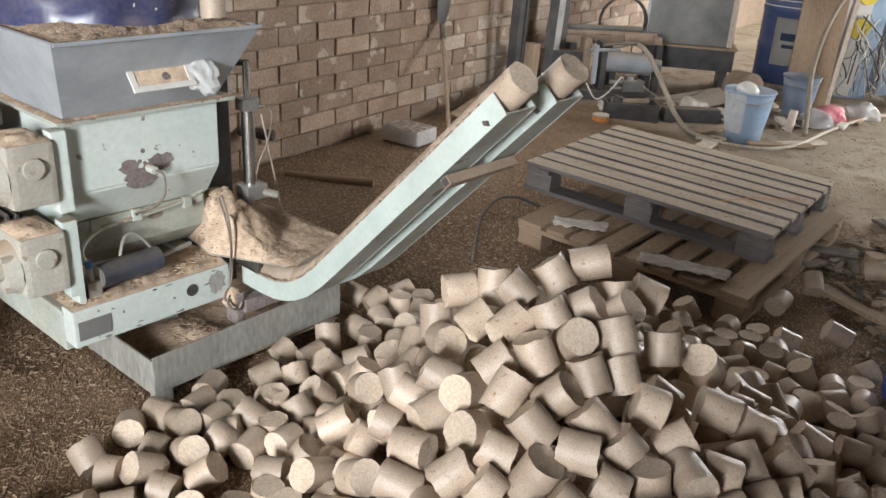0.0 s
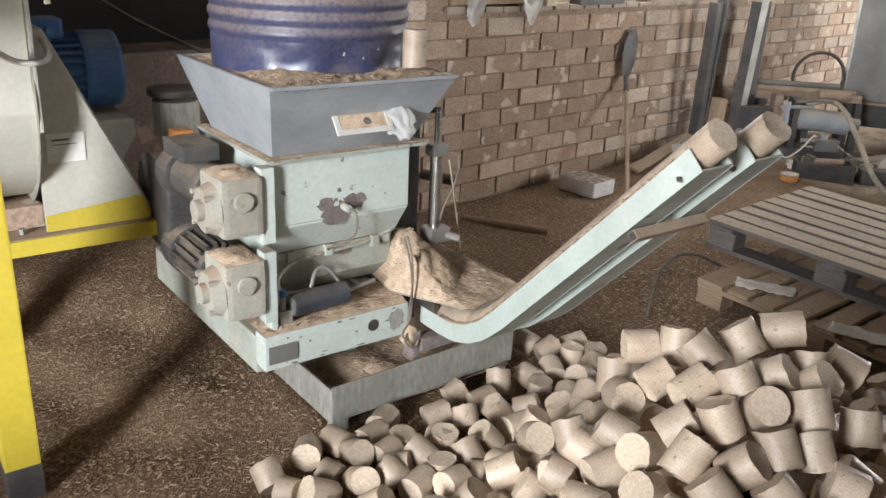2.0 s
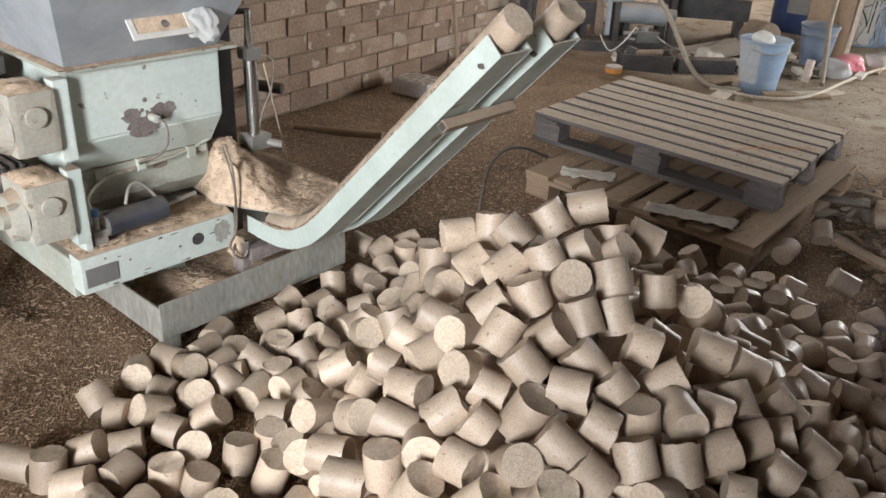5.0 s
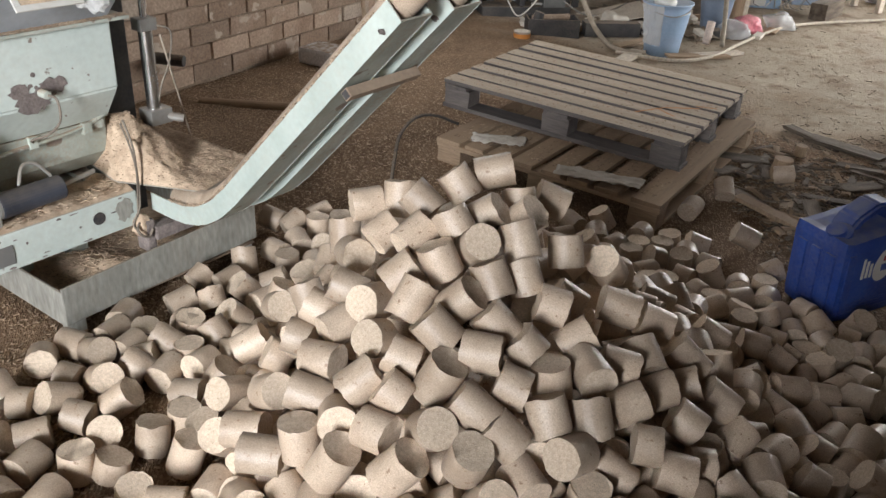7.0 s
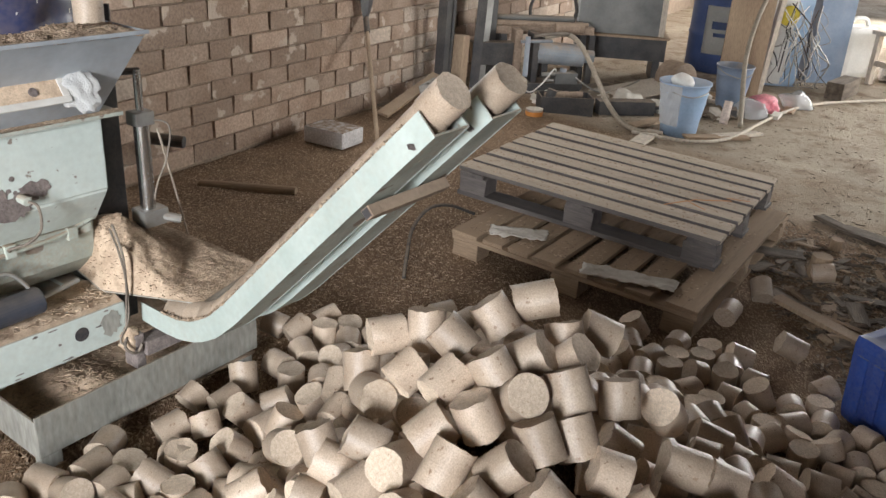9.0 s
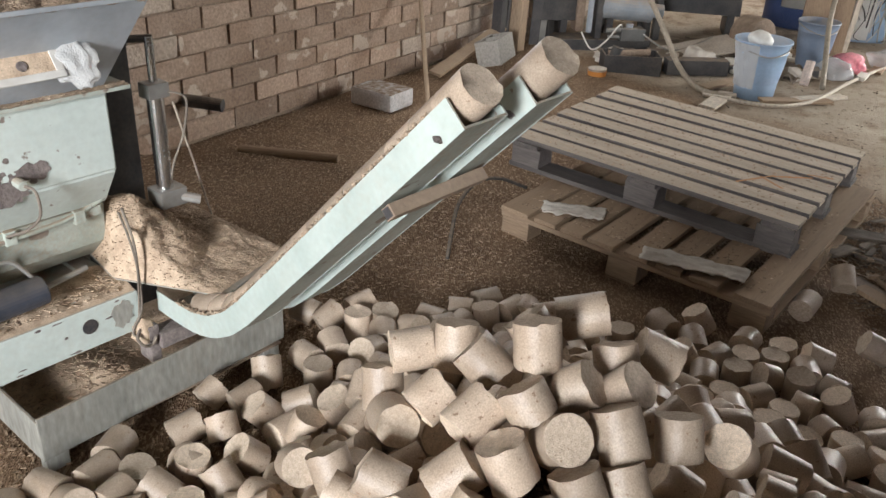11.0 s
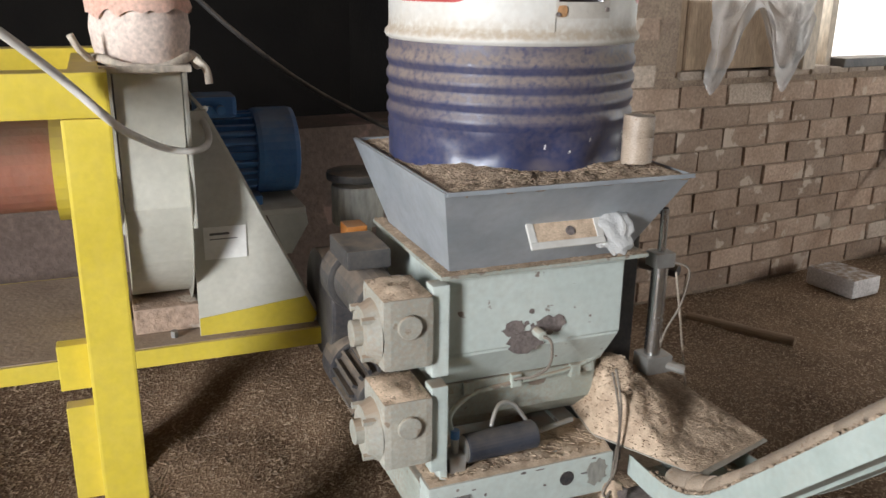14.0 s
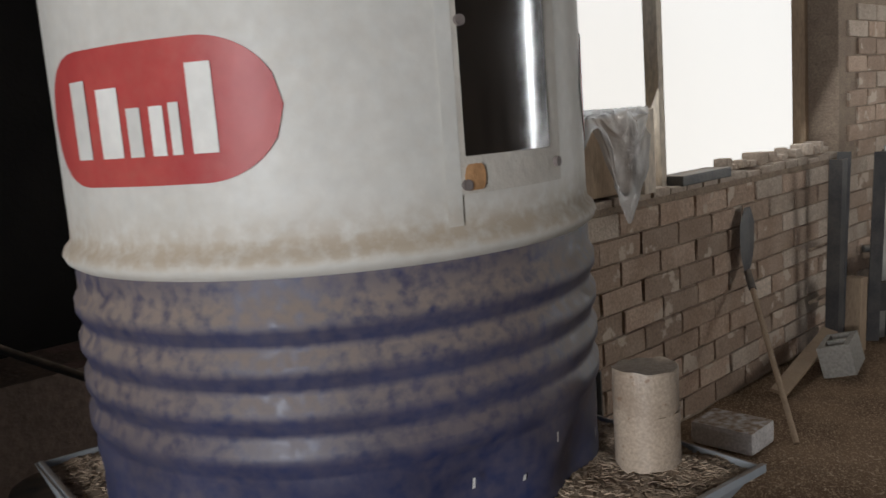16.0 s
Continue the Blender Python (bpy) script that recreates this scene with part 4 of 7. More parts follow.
def build_chute(x):
    t = thing("chute", PRESS, "mint painted steel chute guiding briquettes up to its open end", "chute", "pair of chutes")
    outer, inner, deep = 0.056, 0.052, 0.036
    for name, xs in (("side_plate", (x - outer, x - inner)), ("side_plate", (x + inner, x + outer))):
        rings = []
        for i in range(41):
            y, z, a = chute_point(CHUTE_LENGTH * i / 40)
            ny, nz = math.sin(a), math.cos(a)
            up, down = 0.034, -0.026
            rings.append([(xs[0], y + ny * up, z + nz * up), (xs[1], y + ny * up, z + nz * up), (xs[1], y + ny * down, z + nz * down), (xs[0], y + ny * down, z + nz * down)])
        bm = B()
        loft(bm, rings, cap=True)
        part(name, bm, M_CHUTE, t)
    rings = []
    for i in range(41):
        y, z, a = chute_point(CHUTE_LENGTH * i / 40)
        ny, nz = math.sin(a), math.cos(a)
        rings.append([(x - inner, y - ny * 0.021, z - nz * 0.021), (x + inner, y - ny * 0.021, z - nz * 0.021), (x + inner, y - ny * 0.025, z - nz * 0.025), (x - inner, y - ny * 0.025, z - nz * 0.025)])
    bm = B()
    loft(bm, rings, cap=True)
    part("bed_plate", bm, M_MINT_OLD, t, "worn steel bed of the chute")
    y, z, a = chute_point(CHUTE_LENGTH - 0.07)
    rng = random.Random(int(x * 100))
    bm = B()
    outline = blotch(rng, 0, 0, 0.016, 0.009, 12)
    vs = [bm.verts.new((x - 0.0572, y + q[0] - 0.012, z + q[1] + 0.002)) for q in outline]
    bm.faces.new(vs)
    bmesh.ops.solidify(bm, geom=bm.faces[:], thickness=0.0008)
    part("paint_scar", bm, M_BARE, t)
    bm = B()
    rng = random.Random(4)
    for i in range(480):
        d = CHUTE_LENGTH * (0.06 + 0.9 * rng.random())
        y, z, a = chute_point(d)
        k = 0.036 + 0.004 * rng.random()
        q = Vector((x - 0.054 + 0.02 * (rng.random() ** 2) - 0.002, y + math.sin(a) * k, z + math.cos(a) * k))
        bmesh.ops.create_icosphere(bm, subdivisions=1, radius=rng.uniform(0.0012, 0.0034) * rng.choice((1, 1, 1, 1.7)), matrix=Matrix.Translation(q))
    tagged(part("dust_crust", bm, M_CHIP, t, "crust of sawdust along the edge"), kind="stuff")


CHUTE_A, CHUTE_B = 0.458, 0.650
for cx in (CHUTE_A, CHUTE_B):
    build_chute(cx)


def build_brace():
    b = thing("cross_brace", PRESS, "dusty square steel tube tying the two chutes together", "brace")
    at = Matrix.Translation((0, -0.735, 0.812)) @ pose(0, 0, 0, 45, 0, 0)
    part("tube", box(B(), 0.402, 0.668, -0.013, 0.013, -0.013, 0.013, 0.002, at), M_RUST_STEEL, b)
    part("tube_end", box(B(), 0.4005, 0.4025, -0.010, 0.010, -0.010, 0.010, 0, at), M_BLACK, b)


build_brace()


# ---- briquettes ----
def briquette_mesh(kind, length, radius=0.0415):
    """One pressed cylinder with ragged rims and slightly uneven ends."""
    rng = random.Random(100 + kind)
    bm = B()
    seg = 28
    prof = [(0.0, 0.0), (0.90, 0.004), (1.0, 0.0), (0.998, 0.035), (1.0, 0.5), (1.0, 0.965), (0.995, 1.0), (0.89, 0.997), (0.0, 1.0)]
    skew = rng.uniform(-0.06, 0.06), rng.uniform(-0.06, 0.06)
    rings = []
    for i, (r, h) in enumerate(prof):
        if r == 0:
            rings.append([bm.verts.new((0, 0, (h - 0.5) * length))])
            continue
        ring = []
        for k in range(seg):
            a = 6.28318 * k / seg
            rim = 0.0013 * rng.uniform(-1, 0.6) if i in (2, 6) else 0.0004 * rng.uniform(-1, 1)
            x, y = (radius * r + rim) * math.cos(a), (radius * r + rim) * math.sin(a)
            tip = (skew[0] * x + skew[1] * y) * (1 if h > 0.5 else -0.6 if h < 0.5 else 0.2)
            ragged = 0.0016 * rng.uniform(-1, 1) + 0.0035 * max(0, math.sin(2 * a + kind)) ** 6 * (1 if h > 0.5 else -1) if i in (2, 6) else 0
            ring.append(bm.verts.new((x, y, (h - 0.5) * length + tip + ragged)))
        rings.append(ring)
    for i, (a, b) in enumerate(zip(rings, rings[1:])):
        for k in range(seg):
            if len(a) == 1:
                f = bm.faces.new((a[0], b[(k + 1) % seg], b[k]))
            elif len(b) == 1:
                f = bm.faces.new((a[k], a[(k + 1) % seg], b[0]))
            else:
                f = bm.faces.new((a[k], a[(k + 1) % seg], b[(k + 1) % seg], b[k]))
            f.material_index = 1 if i in (0, 1, 6, 7) else 0
            f.smooth = True
    for rim in (rings[2], rings[6]):
        for k in range(seg):
            edge = bm.edges.get((rim[k], rim[(k + 1) % seg]))
            edge.smooth = False
    me = bpy.data.meshes.new("briquette")
    bm.to_mesh(me)
    bm.free()
    me.materials.append(M_BRIQ)
    me.materials.append(M_BRIQ_END)
    return me


LENGTHS = (0.079, 0.074, 0.086, 0.066, 0.081, 0.090, 0.056, 0.076)
BRIQ = [briquette_mesh(k, l) for k, l in enumerate(LENGTHS)]
LOOSE_KINDS = len(BRIQ)
BRIQ += [briquette_mesh(8, 0.058, 0.034), briquette_mesh(9, 0.044, 0.034)]
LABELS = ("pale pressed sawdust briquette with ragged ends", "pressed sawdust briquette, slightly cracked at the rim")


def briquette(m, kind=None, label="", group="heap of briquettes"):
    kind = random.randrange(LOOSE_KINDS) if kind is None else kind
    ob = new("briquette", BRIQ[kind])
    ob.matrix_world = m
    return tagged(ob, label or "cylindrical pressed sawdust briquette lying in the heap", "briquette", group)


def axis_pose(p, d, spin=0.0):
    """A pose at p with its z along d."""
    return Matrix.Translation(p) @ Vector(d).to_track_quat("Z", "Y").to_matrix().to_4x4() @ Matrix.Rotation(spin, 4, "Z")


PEAK = Vector((0.42, 2.03, 0))
FALLEN, FALLEN_AXIS = (0.424, 1.965, 0.664), (0.10, -0.30, -0.95)      # where the pushed briquette comes to rest
LAID = []


def laid(x, y, z, dx, dy, dz):
    """One briquette of the heap at its own place, its axis along (dx, dy, dz)."""
    n = len(LAID) + 1
    LAID.append(((x, y, z), (dx, dy, dz), (n * 5) % LOOSE_KINDS if n % 7 else 0))


def heap_z(x, y):
    """Surface of the heap through its topmost briquettes: steep to the west, with a low skirt all round."""
    dx, dy = x - PEAK.x, y - PEAK.y
    r = math.hypot(dx / (0.66 if dx < 0 else 0.98), dy / (1.25 if dy < 0 else 0.85))
    skirt = math.hypot(dx / (1.05 if dx < 0 else 1.4), dy / (1.45 if dy < 0 else 1.05))
    return max(0.67 * (1 - r ** 1.15), 0.17 * (1 - skirt) if skirt < 1 else -0.5)


INVERSE_PRESS = PRESS.inverted()


def press_local(x, y):
    return INVERSE_PRESS @ Vector((x, y, 0))


def settle():
    """Drops balls of a briquette's size one by one round those laid by hand; returns their resting places."""
    rng = np.random.default_rng(12)
    R = 0.0415
    cell = 2 * R + 0.006
    grid = {}
    out = []

    def keep(x, y, z):
        grid.setdefault((int(math.floor(x / cell)), int(math.floor(y / cell))), []).append((x, y, z))

    def near(x, y):
        i, j = int(math.floor(x / cell)), int(math.floor(y / cell))
        for a in (-1, 0, 1):
            for b in (-1, 0, 1):
                yield from grid.get((i + a, j + b), ())

    def rest(x, y):
        z = ground_z(x, y) + R
        for px, py, pz in near(x, y):
            d2 = (px - x) ** 2 + (py - y) ** 2
            if d2 < cell * cell:
                z = max(z, pz + math.sqrt(cell * cell - d2))
        return z

    tries = fails = 0
    while fails < 1500 and tries < 16000:
        tries += 1
        x, y = rng.uniform(-0.75, 1.9), rng.uniform(0.55, 3.1)
        if heap_z(x, y) < 0:
            continue
        z = rest(x, y)
        for _ in range(14):
            best = (z, x, y)
            for k in range(8):
                a = k * math.pi / 4
                nx, ny = x + 0.02 * math.cos(a), y + 0.02 * math.sin(a)
                nz = rest(nx, ny)
                if nz < best[0] - 1e-4:
                    best = (nz, nx, ny)
            if best[0] >= z - 1e-4:
                break
            z, x, y = best
        top = heap_z(x, y)
        if z > max(top + 0.005, ground_z(x, y) + R + 0.001):
            fails += 1
            continue
        q = press_local(x, y)
        if -0.25 < q.x < 0.78 and q.y > -0.06:
            continue
        if math.hypot(x - 1.76, y - 2.74) < 0.22:
            continue
        keep(x, y, z)
        if any((x - a) ** 2 + (y - b) ** 2 + (z - c) ** 2 < 0.066 ** 2 or ((x - a) ** 2 + (y - b) ** 2 < 0.05 ** 2 and z > c - 0.03) for (a, b, c), _, _ in LAID):
            continue
        out.append((x, y, z))
    return out


def relax(at, axis, length, weight, steps=70):
    """Pushes overlapping cylinders apart and lets them sink on one another; returns places and axes."""
    R = 0.0415
    n = len(at)
    at, axis = at.copy(), axis / np.linalg.norm(axis, axis=1)[:, None]
    ring = np.arange(10) * (2 * math.pi / 10)
    local = np.concatenate([np.stack([np.cos(ring) * k, np.sin(ring) * k, np.full(10, h)], 1) for k, h in ((0.98, -0.98), (0.98, 0.98), (1.0, 0.0), (0.5, 0.99), (0.5, -0.99))])
    floor = np.array([ground_z(p[0], p[1]) for p in at])
    for step in range(steps):
        if step % 6 == 0:
            gap = at[:, None, :] - at[None, :, :]
            one, two = np.nonzero((gap ** 2).sum(2) < 0.135 ** 2)
            pick = one != two
            one, two = one[pick], two[pick]
        ref = np.where(np.abs(axis[:, 2:3]) < 0.8, np.array([[0.0, 0.0, 1.0]]), np.array([[1.0, 0.0, 0.0]]))
        u = np.cross(axis, ref)
        u /= np.linalg.norm(u, axis=1)[:, None]
        v = np.cross(axis, u)
        pts = (R * local[None, :, 0, None] * u[:, None] + R * local[None, :, 1, None] * v[:, None]
               + length[:, None, None] / 2 * local[None, :, 2, None] * axis[:, None])
        move, turn, hits = np.zeros((n, 3)), np.zeros((n, 3)), np.ones(n)
        arm = pts[one]
        d = arm + (at[one] - at[two])[:, None]
        h = np.einsum("pkc,pc->pk", d, axis[two])
        out = d - h[..., None] * axis[two][:, None]
        rad = np.linalg.norm(out, axis=2) + 1e-9
        side, cap = R - rad, length[two][:, None] / 2 - np.abs(h)
        deep = np.minimum(side, cap)
        k = deep.argmax(1)
        row = np.arange(len(one))
        depth = deep[row, k]
        hit = depth > 0
        row, k, depth, a, b = row[hit], k[hit], depth[hit], one[hit], two[hit]
        radial = side[row, k] < cap[row, k]
        way = np.where(radial[:, None], out[row, k] / rad[row, k][:, None], np.sign(h[row, k])[:, None] * axis[b])
        push = way * depth[:, None]
        share = (weight[a] / (weight[a] + weight[b]))[:, None]
        np.add.at(move, a, push * share)
        np.add.at(move, b, -push * (1 - share))
        np.add.at(turn, a, np.cross(arm[row, k], push) * share / (2 * R * R))
        np.add.at(turn, b, -np.cross(d[row, k], push) * (1 - share) / (2 * R * R))
        np.add.at(hits, a, 0.4)
        np.add.at(hits, b, 0.4)
        low = at[:, None, 2] + pts[:, :, 2] - floor[:, None]
        k = low.argmin(1)
        sunk = np.maximum(0, -low[np.arange(n), k])
        move[:, 2] += sunk
        turn += np.cross(pts[np.arange(n), k], np.stack([0 * sunk, 0 * sunk, sunk], 1)) / (2 * R * R)
        at += 0.8 * move / hits[:, None]
        axis += np.cross(0.8 * turn / hits[:, None] * np.minimum(1, weight)[:, None], axis)
        axis /= np.linalg.norm(axis, axis=1)[:, None]
        if step < steps - 25:
            at[:, 2] -= 0.0009 * np.minimum(1, weight)
    return at, axis


def merged(name, poses, label):
    """Many briquettes as one mesh; each pose comes with its kind."""
    verts, faces, mats, base = [], [], [], 0
    for m, kind in poses:
        me = BRIQ[kind]
        co = np.empty(len(me.vertices) * 3)
        me.vertices.foreach_get("co", co)
        verts.append(co.reshape(-1, 3) @ np.array(m.to_3x3()).T + np.array(m.translation))
        for poly in me.polygons:
            faces.append([base + v for v in poly.vertices])
            mats.append(poly.material_index)
        base += len(me.vertices)
    out = bpy.data.meshes.new(name)
    out.from_pydata(np.concatenate(verts).tolist(), [], faces)
    out.materials.append(M_BRIQ)
    out.materials.append(M_BRIQ_END)
    for poly, k in zip(out.polygons, mats):
        poly.material_index, poly.use_smooth = k, k == 0
    return tagged(new(name, out), label, "briquettes", kind="stuff")


def any_axis(rng):
    if rng.random() < 0.2:
        return Vector((rng.gauss(0, 0.35), rng.gauss(0, 0.35), 1)).normalized()
    a = rng.uniform(0, 6.283)
    return Vector((math.cos(a), math.sin(a), rng.gauss(0.1, 0.35))).normalized()


def build_heap():
    rng = random.Random(77)
    spots = sorted(settle(), key=lambda p: p[2] - heap_z(p[0], p[1]), reverse=True)[:860]
    kinds = [kind for *_, kind in LAID] + [rng.randrange(LOOSE_KINDS) for _ in spots] + [0]
    at = np.array([row[0] for row in LAID] + [tuple(p) for p in spots] + [FALLEN])
    axis = np.array([row[1] for row in LAID] + [tuple(any_axis(rng)) for _ in spots] + [FALLEN_AXIS])
    weight = np.array([0.12] * len(LAID) + [1.0] * len(spots) + [0.004])
    at, axis = relax(at, axis, np.array([LENGTHS[k] for k in kinds]), weight)
    poses = [(axis_pose(Vector(p), Vector(d), rng.uniform(0, 6.28)), k) for p, d, k in zip(at.tolist()[:-1], axis.tolist(), kinds)]
    for m, kind in poses[:285]:
        briquette(m, kind)
    merged("buried_briquettes", poses[285:], "more pressed sawdust briquettes filling the heap")


laid(0.508, 2.110, 0.640, 0.97, 0.04, 0.23)
laid(0.274, 2.100, 0.564, 0.02, 0.30, 0.95)
laid(0.358, 1.979, 0.622, 0.75, -0.32, -0.58)
laid(0.430, 2.062, 0.626, 0.58, -0.31, -0.76)
laid(0.479, 1.931, 0.622, 0.81, -0.18, 0.56)
laid(0.415, 1.875, 0.611, 0.52, -0.33, -0.79)
laid(0.342, 1.876, 0.584, -0.67, -0.61, -0.44)
laid(0.468, 1.821, 0.580, 0.24, -0.73, 0.64)
laid(0.558, 1.942, 0.589, 0.61, -0.29, 0.74)
laid(0.573, 1.857, 0.558, 0.27, -0.44, -0.85)
laid(0.577, 1.773, 0.527, 0.27, -0.49, -0.83)
laid(0.497, 1.750, 0.540, 0.36, -0.42, -0.83)
laid(0.381, 1.784, 0.561, -0.42, 0.17, 0.89)
laid(0.302, 1.778, 0.520, 0.76, 0.25, 0.60)
laid(0.247, 1.982, 0.525, -0.70, -0.53, -0.48)
laid(0.176, 1.999, 0.455, 0.37, -0.87, 0.33)
laid(0.008, 2.800, 0.040, -0.33, -0.85, 0.41)
laid(0.156, 2.100, 0.466, 0.08, -0.43, -0.90)
laid(0.190, 2.100, 0.536, -0.94, -0.33, -0.04)
laid(0.176, 1.854, 0.438, 0.92, -0.10, -0.39)
laid(0.255, 1.734, 0.472, -0.46, -0.83, 0.33)
laid(0.261, 1.643, 0.442, -0.47, -0.78, 0.40)
laid(-0.035, 2.105, 0.229, 0.46, -0.74, 0.49)
laid(0.064, 1.980, 0.338, 0.39, -0.37, -0.84)
laid(0.115, 1.853, 0.378, 0.90, -0.21, -0.39)
laid(0.346, 1.695, 0.508, -0.45, -0.51, -0.73)
laid(0.423, 1.675, 0.510, 0.72, -0.10, 0.69)
laid(0.391, 1.612, 0.478, 0.69, -0.26, -0.68)
laid(0.502, 1.655, 0.495, 0.70, -0.25, -0.67)
laid(0.555, 1.608, 0.459, 0.70, -0.25, -0.67)
laid(0.629, 1.730, 0.488, 0.97, -0.11, -0.20)
laid(0.673, 1.680, 0.448, 0.86, 0.16, 0.49)
laid(0.615, 1.557, 0.416, -0.17, 0.06, 0.98)
laid(0.703, 1.610, 0.407, 0.35, -0.94, -0.04)
laid(0.768, 1.650, 0.390, 0.96, -0.13, -0.23)
laid(0.843, 1.725, 0.370, 0.28, -0.81, -0.51)
laid(0.776, 1.579, 0.358, 0.94, 0.22, 0.27)
laid(0.877, 1.664, 0.331, 0.94, 0.22, 0.27)
laid(0.527, 1.522, 0.422, 0.93, -0.21, -0.29)
laid(0.453, 1.568, 0.454, 0.96, -0.28, 0.05)
laid(0.389, 1.528, 0.434, 0.45, -0.05, 0.89)
laid(0.446, 1.481, 0.410, 0.79, -0.25, -0.56)
laid(0.512, 1.448, 0.384, 0.74, -0.24, -0.63)
laid(0.383, 1.442, 0.386, 0.30, -0.71, 0.63)
laid(0.449, 1.402, 0.363, 0.23, -0.33, 0.92)
laid(0.318, 1.511, 0.405, 0.83, -0.18, -0.53)
laid(0.329, 1.578, 0.443, 0.93, -0.17, -0.31)
laid(0.247, 1.563, 0.398, 0.80, 0.33, 0.51)
laid(0.142, 1.679, 0.362, 0.91, -0.40, 0.13)
laid(0.123, 1.611, 0.324, 0.95, -0.15, -0.27)
laid(0.020, 1.702, 0.254, 0.56, -0.63, 0.54)
laid(0.202, 1.522, 0.349, 0.11, -0.94, 0.33)
laid(0.163, 1.744, 0.400, -0.78, -0.58, -0.22)
laid(0.067, 1.822, 0.326, 0.95, -0.15, -0.27)
laid(0.281, 1.455, 0.363, 0.87, -0.49, -0.00)
laid(0.140, 1.509, 0.300, -0.03, 0.13, 0.99)
laid(0.202, 1.436, 0.313, 0.43, -0.11, 0.90)
laid(0.071, 1.507, 0.244, 0.99, -0.05, -0.09)
laid(-0.538, 2.114, 0.039, 0.68, -0.58, 0.46)
laid(-0.485, 1.984, 0.039, 0.59, -0.62, 0.51)
laid(-0.406, 1.769, 0.039, 0.33, -0.71, 0.62)
laid(-0.357, 1.671, 0.039, 0.26, 0.16, 0.95)
laid(-0.410, 1.896, 0.039, 0.77, 0.09, 0.63)
laid(-0.178, 1.979, 0.072, 0.56, 0.10, 0.82)
laid(-0.178, 1.709, 0.066, 0.32, 0.06, 0.95)
laid(-0.340, 2.040, 0.046, -0.25, -0.97, -0.01)
laid(-0.262, 2.062, 0.059, -0.42, -0.89, 0.16)
laid(-0.391, 2.165, 0.040, 0.87, -0.24, -0.44)
laid(-0.418, 2.045, 0.039, 0.87, -0.19, -0.46)
laid(-0.244, 2.217, 0.058, 0.62, -0.38, -0.69)
laid(-0.450, 2.216, 0.039, 0.09, -0.07, 0.99)
laid(-0.237, 1.929, 0.063, 0.98, -0.15, 0.12)
laid(-0.028, 1.643, 0.191, 0.98, -0.16, 0.12)
laid(0.799, 2.006, 0.444, -0.46, -0.53, 0.71)
laid(0.681, 1.942, 0.517, 0.08, -0.43, -0.90)
laid(1.016, 3.164, 0.012, -0.53, 0.14, 0.83)
laid(0.656, 2.100, 0.575, 0.93, -0.08, -0.35)
laid(0.570, 2.029, 0.593, 0.18, -0.42, -0.89)
laid(1.258, 3.054, 0.001, -0.20, -0.06, 0.98)
laid(1.351, 3.017, -0.003, 0.93, -0.17, -0.32)
laid(1.565, 3.116, -0.011, 0.90, -0.20, -0.39)
laid(0.803, 1.844, 0.423, 0.96, -0.13, -0.24)
laid(0.903, 1.883, 0.363, 0.93, -0.18, -0.33)
laid(1.099, 2.041, 0.230, 0.86, -0.24, -0.46)
laid(1.152, 1.877, 0.183, -0.40, -0.91, -0.09)
laid(1.444, 2.490, 0.024, 0.26, -0.48, -0.84)
laid(1.580, 2.847, -0.010, 0.91, 0.17, 0.38)
laid(1.312, 2.268, 0.054, 0.96, -0.22, -0.19)
laid(0.973, 1.821, 0.305, 0.70, -0.34, -0.62)
laid(1.070, 1.878, 0.243, 0.08, -0.43, -0.90)
laid(-0.155, 2.968, 0.039, -0.64, -0.62, -0.45)
laid(-0.073, 3.059, 0.039, -0.76, -0.62, -0.19)
laid(-0.236, 3.000, 0.040, 0.93, -0.17, -0.32)
laid(-0.380, 2.545, 0.039, -0.52, -0.73, -0.44)
laid(-0.311, 2.410, 0.039, 0.37, -0.55, -0.75)
laid(-0.401, 2.393, 0.040, -0.73, -0.65, -0.21)
laid(-0.261, 2.645, 0.039, 0.20, -0.50, -0.84)
laid(-0.141, 2.536, 0.047, 0.92, 0.16, 0.36)
laid(-0.217, 2.312, 0.057, -0.56, -0.37, 0.74)
laid(-0.094, 2.012, 0.167, 0.85, 0.21, 0.48)
laid(-0.156, 1.783, 0.079, -0.20, -0.15, 0.97)
laid(-0.584, 1.980, 0.039, 0.97, -0.11, -0.22)
laid(-0.511, 1.844, 0.039, 0.98, -0.09, -0.18)
laid(-0.291, 1.774, 0.050, 0.09, 0.19, 0.98)
laid(-0.435, 1.671, 0.039, 0.08, 0.07, 0.99)
laid(0.336, 1.392, 0.349, 0.65, -0.08, 0.76)
laid(0.640, 1.435, 0.349, -0.65, -0.67, 0.35)
laid(0.702, 1.536, 0.374, 0.15, -0.59, -0.79)
laid(0.596, 1.487, 0.389, 0.27, -0.49, -0.83)
laid(0.814, 1.525, 0.318, 0.99, -0.14, -0.04)
laid(0.926, 1.616, 0.288, 0.81, -0.36, -0.46)
laid(1.039, 1.749, 0.246, 0.81, -0.19, -0.56)
laid(-0.805, 1.654, 0.045, 1.03, -0.04, -0.10)
laid(-0.712, 1.642, 0.045, 0.06, 0.22, 1.04)
laid(-0.658, 1.716, 0.045, 0.94, 0.19, 0.41)
laid(-0.626, 1.599, 0.045, 0.99, 0.14, 0.29)
laid(-0.719, 1.918, 0.045, 0.67, -0.44, -0.62)
laid(-0.653, 1.879, 0.045, 1.06, -0.07, 0.05)
build_heap()


